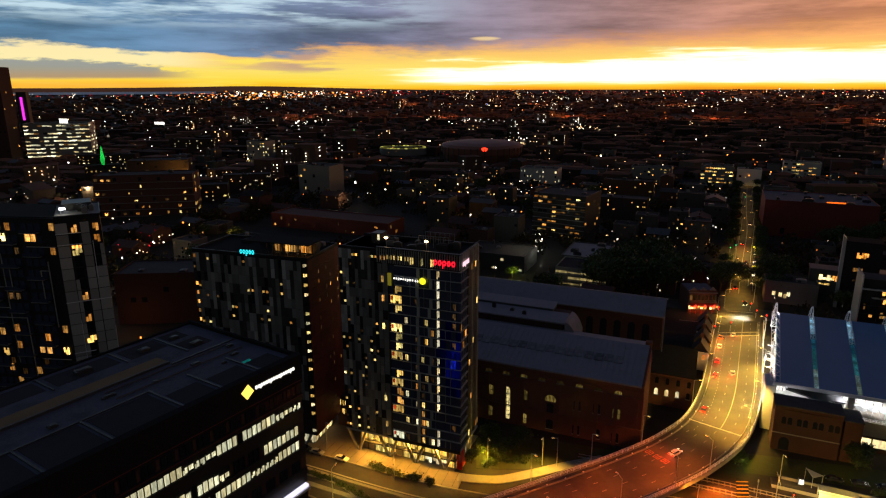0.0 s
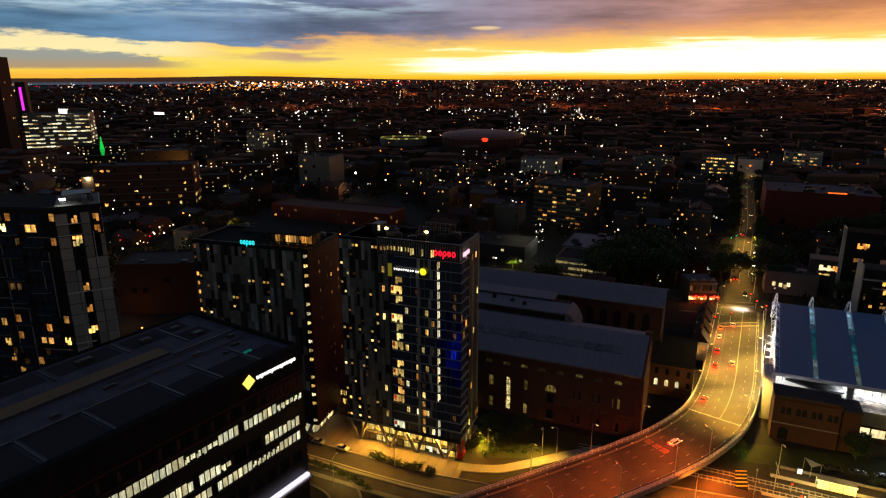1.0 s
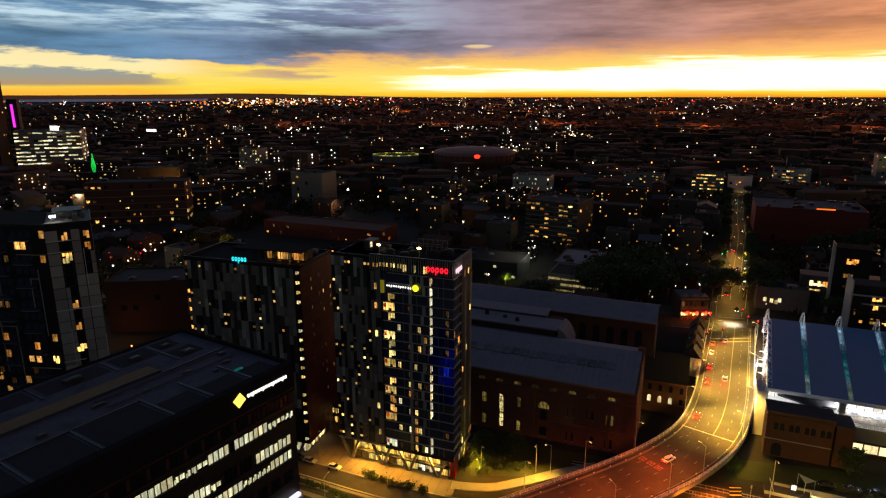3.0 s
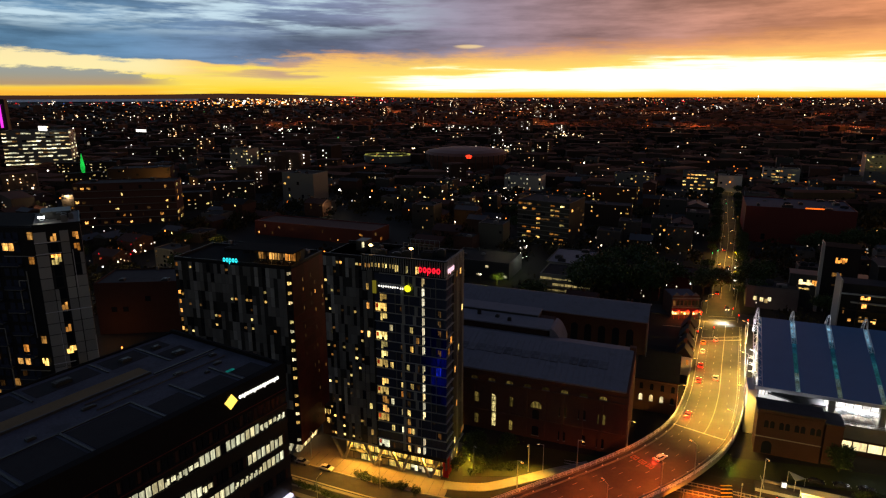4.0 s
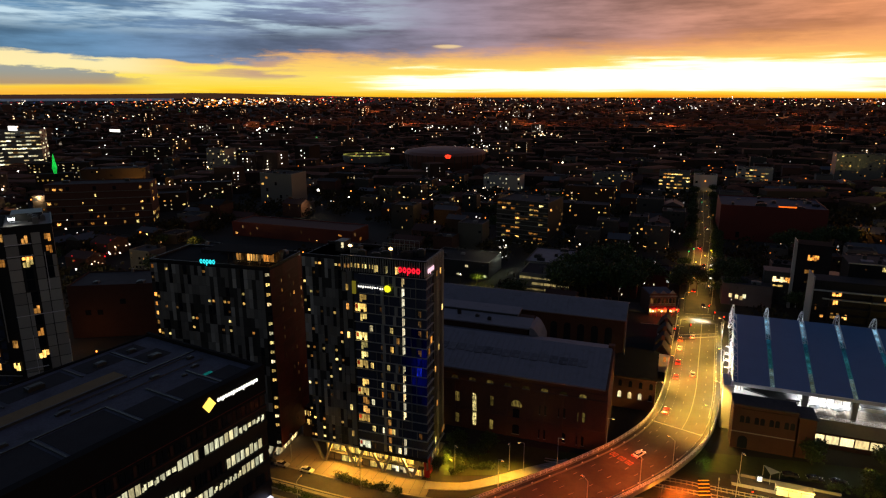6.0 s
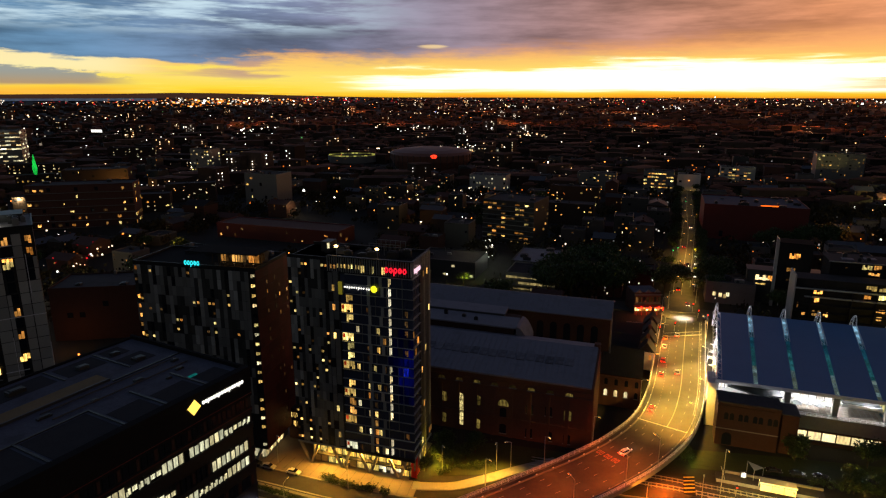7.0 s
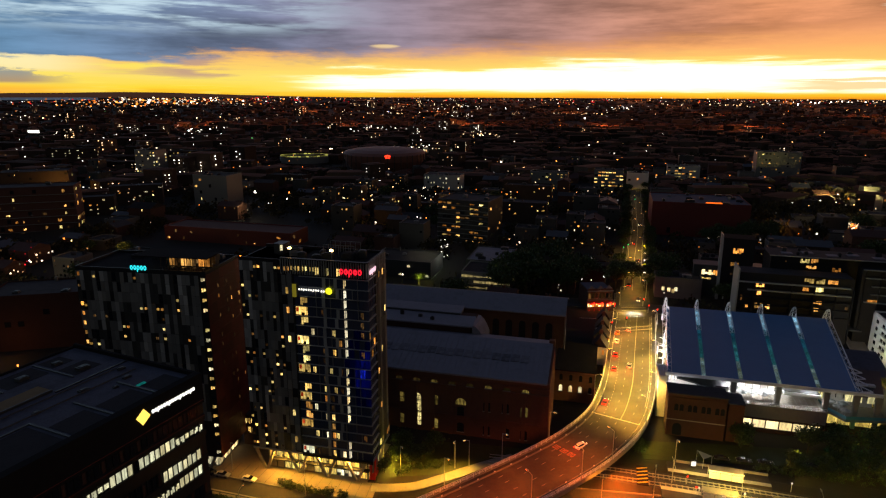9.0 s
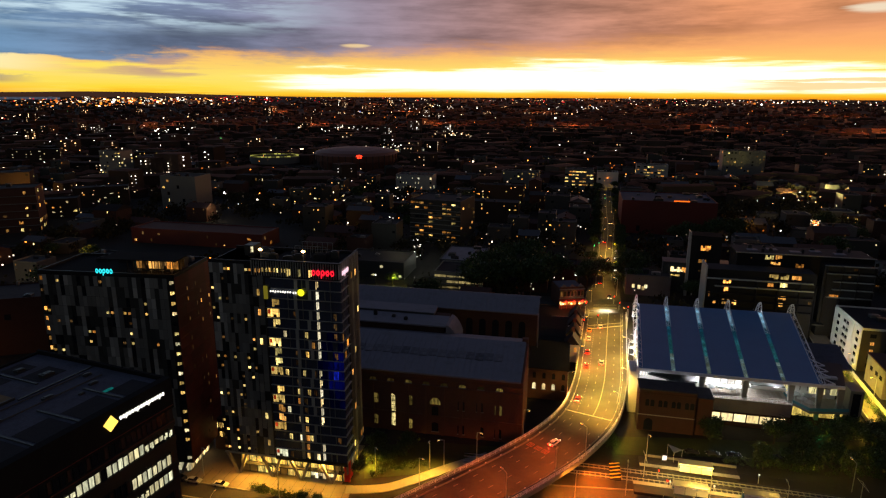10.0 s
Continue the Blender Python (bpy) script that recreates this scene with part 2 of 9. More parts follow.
M = dict(
    asphalt=paint("asphalt", (0.056, 0.053, 0.048), 0.9, 0, 0.15, 0.8, 6.0, 0.6, 0.02, (0.08, 0.075, 0.066)),
    concrete=paint("concrete", (0.22, 0.21, 0.19), 0.8, 0, 0.3, 0.6, 3.0, 0.4, 0.03, (0.13, 0.125, 0.11)),
    paving=paint("paving", (0.15, 0.12, 0.09), 0.75, 0, 0.4, 0.7, 2.0, 0.4, 0.02, (0.10, 0.09, 0.075)),
    earth=paint("earth", (0.018, 0.015, 0.012), 0.95, 0, 0.3, 0.7, 25.0, 0.7, 0.0, (0.01, 0.011, 0.007)),
    grass=paint("grass", (0.03, 0.038, 0.012), 0.9, 0, 0.2, 0.9, 2.0, 0.6, 0.05),
    line=paint("line_paint", (0.30, 0.29, 0.26), 0.6, 0, 0.4, 0.8, 0.7, 0.3, 0.0),
    red_line=paint("red_line_paint", (0.34, 0.12, 0.07), 0.6, 0, 0.4, 0.8, 0.7, 0.4, 0.0),
    yellow_line=paint("yellow_line_paint", (0.62, 0.42, 0.05), 0.6, 0, 0.4, 0.8, 0.7, 0.4, 0.0),
    brick=paint("brick", (0.115, 0.054, 0.037), 0.9, 0, 0.2, 0.9, 4.0, 0.5, 0.04, (0.075, 0.040, 0.031)),
    darkbrick=paint("dark_brick", (0.06, 0.03, 0.023), 0.9, 0, 0.2, 0.9, 3.0, 0.5, 0.04),
    arena_shell=paint("arena_cladding", (0.20, 0.085, 0.06), 0.6, 0, 0.4, 0.4, 9.0, 0.35, 0.0),
    redclad=paint("red_cladding", (0.12, 0.018, 0.014), 0.55, 0, 0.4, 0.4, 5.0, 0.35, 0.0, each=0.3),
    clad1=paint("light_cladding", (0.34, 0.345, 0.32), 0.5, 0.1, 0.4, 0.3, 2.5, 0.25, 0.0, each=0.25),
    clad2=paint("grey_cladding", (0.175, 0.178, 0.165), 0.5, 0.1, 0.4, 0.3, 2.5, 0.25, 0.0, each=0.25),
    clad3=paint("charcoal_cladding", (0.042, 0.044, 0.042), 0.45, 0.1, 0.4, 0.3, 2.5, 0.25, 0.0, each=0.25),
    black=paint("black_metal", (0.018, 0.018, 0.02), 0.5, 0.3, 0.4, 0.4, 2.0, 0.3, 0.0),
    steel=paint("galvanised_steel", (0.45, 0.46, 0.47), 0.45, 0.7, 0.5, 0.4, 0.6, 0.3, 0.0),
    white=paint("white_render", (0.60, 0.58, 0.55), 0.8, 0, 0.3, 0.5, 5.0, 0.3, 0.01),
    white_steel=paint("white_steel", (0.75, 0.76, 0.78), 0.4, 0.0, 0.5, 0.3, 1.0, 0.2, 0.0),
    roof_blue=paint("steel_roofing", (0.070, 0.180, 0.345), 0.55, 0.1, 0.5, 0.4, 6.0, 0.22, 0.0),
    roof_dull=paint("dull_blue_roofing", (0.075, 0.085, 0.115), 0.85, 0, 0.2, 0.6, 6.0, 0.5, 0.0, (0.045, 0.05, 0.065)),
    roof_grey=paint("grey_roofing", (0.20, 0.19, 0.215), 0.7, 0.0, 0.4, 0.5, 4.0, 0.45, 0.02, (0.12, 0.115, 0.12)),
    membrane=paint("roof_membrane", (0.082, 0.088, 0.115), 0.85, 0, 0.2, 0.9, 4.0, 0.9, 0.01, (0.03, 0.03, 0.034)),
    tar=paint("tarred_roof", (0.045, 0.041, 0.041), 0.9, 0, 0.15, 0.6, 5.0, 0.6, 0.01, (0.03, 0.028, 0.028), each=0.5),
    bitumen=paint("black_bitumen", (0.014, 0.014, 0.015), 0.95, 0, 0.08, 0.8, 3.0, 0.6, 0.0),
    darkrender=paint("dark_render", (0.018, 0.017, 0.017), 0.9, 0, 0.15, 0.6, 3.0, 0.5, 0.0),
    render=paint("grey_render", (0.10, 0.09, 0.08), 0.8, 0, 0.3, 0.5, 4.0, 0.5, 0.0, each=0.5),
    ballast=paint("roof_ballast", (0.03, 0.03, 0.033), 0.95, 0, 0.2, 0.8, 2.0, 0.6, 0.05),
    # yellowish light along one roof strip, put into the colour
    ochre=paint("ochre_lit_strip", (0.17, 0.115, 0.05), 0.8, 0, 0.3, 0.8, 3.0, 0.5, 0.02),
    skylight_dull=paint("weathered_skylight", (0.11, 0.10, 0.11), 0.5, 0, 0.4, 0.8, 1.5, 0.7, 0.0, (0.2, 0.19, 0.2), each=0.5),
    slate=paint("slate", (0.06, 0.06, 0.066), 0.6, 0, 0.4, 0.8, 1.5, 0.5, 0.03),
    tile_roof=paint("terracotta_roof", (0.075, 0.034, 0.026), 0.85, 0, 0.3, 0.8, 2.0, 0.5, 0.05, each=0.3),
    far_wall=paint("town_walls", (0.066, 0.047, 0.036), 0.9, 0, 0.1, 0.5, 12.0, 0.5, 0.0, island=True, each=0.7),
    # red of the far roofs partly stands in for reddish haze over them
    far_roof=paint("town_roofs", (0.105, 0.045, 0.028), 0.9, 0, 0.1, 0.5, 12.0, 0.5, 0.0, island=True, each=0.7),
    glass=pane("dark_glass", (0.012, 0.015, 0.02)),
    bluglass=pane("blue_black_glass", (0.04, 0.05, 0.085), 0.25),
    tealglass=pane("teal_skylight_glass", (0.10, 0.24, 0.30), 0.2),
    bark=paint("bark", (0.06, 0.045, 0.03), 0.95, 0, 0.2, 0.9, 0.4, 0.5, 0.05),
    leaf=paint("leaves", (0.035, 0.058, 0.012), 0.6, 0, 0.3, 0.8, 1.2, 0.6, 0.0, island=True, each=0.5),
    # foliage browned for the same distant haze
    wood=paint("far_foliage", (0.032, 0.026, 0.010), 0.9, 0, 0.2, 0.8, 5.0, 0.6, 0.0, island=True, each=0.5),
    # warm emission on the hills stands in for the haze before them
    hill=glow("hill_haze_glow", (1.0, 0.46, 0.32), 0.045, 0.0, island=True),
    bay=paint("bay_water", (0.5, 0.55, 0.6), 0.6, 1.0, 0.5, 0.5, 60.0, 0.3, 0.3),
    tyre=paint("tyre_rubber", (0.02, 0.02, 0.02), 0.9, 0, 0.2, 0.5, 0.3, 0.3, 0.0),
    car_white=paint("white_car_paint", (0.72, 0.72, 0.70), 0.25, 0.0, 0.6, 0.2, 1.0, 0.1, 0.0),
    car_dark=paint("dark_car_paint", (0.03, 0.032, 0.04), 0.25, 0.2, 0.6, 0.2, 1.0, 0.1, 0.0),
    car_red=paint("red_car_paint", (0.42, 0.03, 0.02), 0.25, 0.1, 0.6, 0.2, 1.0, 0.1, 0.0),
    car_yellow=paint("yellow_car_paint", (0.65, 0.32, 0.03), 0.3, 0.0, 0.6, 0.2, 1.0, 0.1, 0.0),
    car_silver=paint("silver_car_paint", (0.42, 0.43, 0.44), 0.3, 0.5, 0.6, 0.2, 1.0, 0.1, 0.0),
    signred=paint("red_signboard", (0.5, 0.02, 0.015), 0.5, 0, 0.4, 0.3, 1.0, 0.2, 0.0),
    canvas=paint("umbrella_canvas", (0.32, 0.32, 0.31), 0.9, 0, 0.2, 0.4, 1.0, 0.2, 0.0),
    w_warm=glow("warm_lit_room", (1.0, 0.66, 0.15), 1.5, 0.7, 0.4, room=0.6),
    w_amber=glow("amber_lit_room", (1.0, 0.42, 0.07), 1.3, 0.75, 0.35, room=0.6),
    w_white=glow("white_lit_room", (1.0, 0.79, 0.34), 1.45, 0.6, 0.3, room=0.5),
    g_yellow_hall=glow("hall_light", (1.0, 0.86, 0.36), 2.2, 0.6, 0.2, room=0.5),
    w_floor=glow("office_floor_light", (1.0, 0.90, 0.50), 1.7, 0.5, 0.15, room=0.4),
    w_deck=glow("parking_light", (1.0, 0.76, 0.28), 0.30, 0.4, 0.1, room=0.4),
    w_pale=glow("office_light", (1.0, 0.92, 0.50), 0.88, 0.25, 0.15, room=0.4),
    w_dim=glow("dim_lit_room", (1.0, 0.48, 0.12), 0.10, 0.7, 0.3, room=0.75),
    # three steps of one blue glow, weaker outwards over the panes
    w_blue=glow("blue_pane_glow", (0.015, 0.035, 1.0), 0.28, 0.8, 0.1, room=0.75),
    w_blue_mid=glow("blue_halo_mid", (0.015, 0.03, 1.0), 0.05, 0.6, 0.1, room=0.5),
    w_blue_low=glow("blue_halo_faint", (0.02, 0.035, 1.0), 0.012, 0.5, 0.1, room=0.4),
    w_stair=glow("stairwell_light", (1.0, 0.88, 0.55), 0.8, 0.35, 0.1, room=0.2),
    sign_olive=glow("olive_sign_light", (0.55, 0.46, 0.04), 0.25, 0.0),
    w_shop=glow("shop_light", (1.0, 0.64, 0.11), 1.5, 0.4, 0.3, room=0.55, lights=True),
    g_red=glow("red_sign_light", (1.0, 0.012, 0.03), 1.5, 0.0),
    g_pink=glow("pink_sign_light", (1.0, 0.60, 0.70), 1.3, 0.0),
    g_cyan=glow("cyan_sign_light", (0.03, 0.80, 0.88), 1.2, 0.0),
    g_white=glow("white_sign_light", (1.0, 0.96, 0.86), 1.6, 0.0),
    g_yellow=glow("yellow_sign_light", (1.0, 0.66, 0.10), 1.7, 0.0),
    g_lime=glow("lime_sign_light", (0.85, 0.80, 0.02), 1.4, 0.0),
    g_flood=glow("floodlight_face", (1.0, 0.58, 0.18), 9.0, 0.0, lights=True),
    g_sodium=glow("sodium_lamp_face", (1.0, 0.50, 0.10), 9.0, 0.0),
    g_cool=glow("cool_lamp_face", (0.92, 0.97, 1.0), 8.0, 0.0),
    g_green=glow("green_signal_light", (0.02, 1.0, 0.35), 3.0, 0.0),
    g_stop=glow("red_signal_light", (1.0, 0.03, 0.01), 3.5, 0.0),
    g_magenta=glow("magenta_tube_light", (0.85, 0.04, 0.75), 1.2, 0.0),
    g_head=glow("headlamp_light", (1.0, 0.92, 0.75), 9.0, 0.0),
    f_warm=glow("far_warm_lights", (1.0, 0.62, 0.24), 1.9, 0.9, 0.6, island=True),
    f_orange=glow("far_orange_lights", (1.0, 0.26, 0.03), 1.7, 0.9, 0.3, island=True),
    f_white=glow("far_white_lights", (1.0, 0.86, 0.62), 2.3, 0.92, 0.25, island=True),
    f_red=glow("far_red_lights", (1.0, 0.02, 0.03), 1.0, 0.7, 0.0, island=True),
    f_green=glow("far_green_lights", (0.25, 0.9, 0.25), 0.6, 0.7, 0.2, island=True),
    f_blue=glow("far_blue_lights", (0.15, 0.30, 1.0), 1.0, 0.6, 0.0, island=True),
)


# ---------------------------------------------------------------- geometry helpers
def box(bm, x0, y0, z0, x1, y1, z1):
    v = [bm.verts.new((x, y, z)) for z in (z0, z1) for x, y in ((x0, y0), (x1, y0), (x1, y1), (x0, y1))]
    for f in ((3, 2, 1, 0), (4, 5, 6, 7), (0, 1, 5, 4), (1, 2, 6, 5), (2, 3, 7, 6), (3, 0, 4, 7)):
        bm.faces.new([v[i] for i in f])


def solid(bm, base, top):
    """A closed body between two rings of the same number of corners."""
    a, b = [bm.verts.new(p) for p in base], [bm.verts.new(p) for p in top]
    n = len(a)
    bm.faces.new(a[::-1])
    bm.faces.new(b)
    for i in range(n):
        bm.faces.new((a[i], a[(i + 1) % n], b[(i + 1) % n], b[i]))


def tube(bm, p, q, r, r2=None, n=6):
    p, q = Vector(p), Vector(q)
    r2 = r if r2 is None else r2
    a = (q - p).normalized()
    s = a.orthogonal().normalized()
    t = a.cross(s)
    ring = [s * math.cos(2 * math.pi * i / n) + t * math.sin(2 * math.pi * i / n) for i in range(n)]
    solid(bm, [p + k * r for k in ring], [q + k * r2 for k in ring])


def bar(bm, p, q, w, h):
    """A square-edged beam from p to q, w wide and h high."""
    p, q = Vector(p), Vector(q)
    a = (q - p).normalized()
    s = a.cross(Vector((0, 0, 1)))
    s = s.normalized() if s.length > 1e-4 else Vector((1, 0, 0))
    u = s.cross(a)
    ring = [s * w / 2 + u * h / 2, -s * w / 2 + u * h / 2, -s * w / 2 - u * h / 2, s * w / 2 - u * h / 2]
    solid(bm, [p + k for k in ring], [q + k for k in ring])


def mesh_of(name, bm, material):
    bmesh.ops.recalc_face_normals(bm, faces=bm.faces)
    me = bpy.data.meshes.new(name)
    bm.to_mesh(me)
    bm.free()
    me.materials.append(material)
    return me


def part(name, bm, material, parent=None, label=""):
    ob = new(name, mesh_of(name, bm, material))
    ob.parent = parent
    return tagged(ob, label)


def boxpart(name, parent, material, dims, label=""):
    bm = bmesh.new()
    box(bm, *dims)
    return part(name, bm, material, parent, label)


def piece(name, me, parent, x=0.0, y=0.0, z=0.0, turn=0.0, scale=None):
    ob = new(name, me)
    ob.parent = parent
    ob.location, ob.rotation_euler = (x, y, z), (0, 0, radians(turn))
    if scale:
        ob.scale = scale
    return ob


def thing(name, x, y, z, turn, label, category, group="", kind=""):
    ob = new(name)
    ob.empty_display_size = 1.0
    ob.location, ob.rotation_euler = (x, y, z), (0, 0, radians(turn))
    return tagged(ob, label, category, group, kind)


def sheet_mesh(name, w, h, d, material):
    """A plate that stands: w wide, h high, d thick towards the viewer (-y), its foot in the middle at the origin."""
    bm = bmesh.new()
    box(bm, -w / 2, -d, 0, w / 2, 0.05, h)
    return mesh_of(name, bm, material)


def lamp(name, kind, where, energy, color, size=0.3, target=None, cone=110):
    d = bpy.data.lights.new(name, kind)
    d.energy, d.color = energy, color
    if kind == "AREA":
        d.size = size
    else:
        d.shadow_soft_size = size
    if kind == "SPOT":
        d.spot_size, d.spot_blend = radians(cone), 1.0
    ob = new(name, d)
    ob.matrix_world = look(where, target) if target else pose(*where)
    return ob


def smooth(a, b, v):
    t = min(1.0, max(0.0, (v - a) / (b - a)))
    return t * t * (3 - 2 * t)


def rise_at(x, y):
    """Height of the land: low by the old goods line, a ridge behind it, then slowly up to the horizon."""
    s = 0.402 * x + 0.915 * y
    d = math.hypot(x, y)
    u = 0.915 * x - 0.402 * y
    k = 75 * smooth(78, 90, u)                                   # the foot of the ridge lies further back in the north
    z = 8.0 * smooth(206 + k, 262 + k, s) * smooth(-140, -60, x + 0.12 * y) + 8.0 * smooth(240, 420, s) * (1 - smooth(-140, -60, x + 0.12 * y))
    if d > 600:
        z += 70.0 * ((d - 600) / 4200) ** 1.3
    return z


# ---------------------------------------------------------------- ground to the horizon
def make_ground():
    bm = bmesh.new()
    radii = [0, 30, 60, 90] + list(range(110, 330, 8)) + list(range(330, 700, 40)) + list(range(700, 4900, 150)) + [4900]
    step = 96
    rings = []
    for r in radii[1:]:
        rings.append([bm.verts.new((r * math.sin(k * 2 * math.pi / step), r * math.cos(k * 2 * math.pi / step),
                                    rise_at(r * math.sin(k * 2 * math.pi / step), r * math.cos(k * 2 * math.pi / step)) if r else 0))
                      for k in range(step)])
    mid = bm.verts.new((0, 0, 0))
    for k in range(step):
        bm.faces.new((mid, rings[0][(k + 1) % step], rings[0][k]))
        for a, b in zip(rings, rings[1:]):
            bm.faces.new((a[k], a[(k + 1) % step], b[(k + 1) % step], b[k]))
    tagged(part("ground", bm, M["earth"]), "dark city ground that reaches the horizon", "ground", kind="structure")


make_ground()


def make_hills():
    """Low hills on the skyline, haze put in as glow, higher in the south, and a strip of bay before them."""
    bm = bmesh.new()
    rows = []
    for k in range(240):
        a = -62 + k * 124 / 239
        # height of the skyline by direction
        h = 80 + 24 * smooth(2, -16, a) + 8 * math.exp(-((a + 17) / 5) ** 2) - 2 * smooth(-20, -34, a)
        h += 2.0 * noise.noise((a * 0.35, 1.0, 0.0)) + 1.2 * noise.noise((a * 1.3, 4.0, 0.0)) + 0.6 * noise.noise((a * 4.0, 9.0, 0.0))
        s, c = math.sin(radians(a)), math.cos(radians(a))
        rows.append([bm.verts.new((s * r, c * r, z)) for r, z in ((4640, 60), (4760, h - 6), (4820, h), (4860, h - 2), (4890, 50))])
    for p, q in zip(rows, rows[1:]):
        for i in range(4):
            bm.faces.new((p[i], q[i], q[i + 1], p[i + 1]))
    tagged(part("backdrop", bm, M["hill"]), "low hills along the distant skyline, haze put in as glow", "hills", kind="structure")
    bm = bmesh.new()
    ring = []
    for k in range(40):
        a = radians(-60 + k * 40.5 / 39)
        ring.append((bm.verts.new((4100 * math.sin(a), 4100 * math.cos(a), 68.0)), bm.verts.new((4700 * math.sin(a), 4700 * math.cos(a), 77.5))))
    for p, q in zip(ring, ring[1:]):
        bm.faces.new((p[0], q[0], q[1], p[1]))
    tagged(part("water", bm, M["bay"]), "pale strip of bay water under the hills", "water", kind="structure")


make_hills()


# ---------------------------------------------------------------- roads
def spline(points, per=10):
    """A smooth line through plan points (Catmull-Rom); each point may carry a height."""
    pts = [Vector(p) for p in points]
    pts = [pts[0] * 2 - pts[1]] + pts + [pts[-1] * 2 - pts[-2]]
    out = []
    for a, b, c, d in zip(pts, pts[1:], pts[2:], pts[3:]):
        for k in range(per):
            t = k / per
            out.append(0.5 * ((2 * b) + (c - a) * t + (2 * a - 5 * b + 4 * c - d) * t * t + (3 * b - a - 3 * c + d) * t ** 3))
    return out + [pts[-2]]


def offset(line, d):
    """The line moved d metres to its right, in plan."""
    out = []
    for i, p in enumerate(line):
        t = line[min(i + 1, len(line) - 1)] - line[max(i - 1, 0)]
        t.z = 0
        t.normalize()
        out.append(p + Vector((t.y, -t.x, 0)) * d)
    return out


def ribbon(bm, line, left, right, z0, z1):
    """A slab along the line between two offsets, from z0 to z1 above it."""
    a, b = offset(line, left), offset(line, right)
    rings = [[bm.verts.new(p + Vector((0, 0, z))) for p, z in ((l, z1), (r, z1), (r, z0), (l, z0))] for l, r in zip(a, b)]
    for p, q in zip(rings, rings[1:]):
        for i in range(4):
            bm.faces.new((p[i], p[(i + 1) % 4], q[(i + 1) % 4], q[i]))
    bm.faces.new(rings[0])
    bm.faces.new(rings[-1][::-1])


def walk_along(line, gap):
    """Points every gap metres along the line, with the heading in degrees."""
    out, run = [], 0.0
    for p, q in zip(line, line[1:]):
        n = (q - p).length
        while run <= n:
            out.append((p.lerp(q, run / n), math.degrees(math.atan2(q.y - p.y, q.x - p.x))))
            run += gap
        run -= n
    return out


FLY = spline([(-60, 87, 7), (-30, 103, 7), (-2, 117.8, 7), (20.4, 129.1, 7), (36.5, 137.3, 7), (53.0, 146.1, 7), (68, 155.6, 7), (83.0, 169.3, 7),
              (96.5, 189.6, 7.2), (112.0, 219.6, 8.0), (130, 255, 8.5)], 8)
STREET = spline([(130, 255, 8.5), (146, 291, 8.5), (177, 353, 8.5), (214, 425.5, 8.5), (262, 528, 8.5), (345, 700, 12.5)], 8)


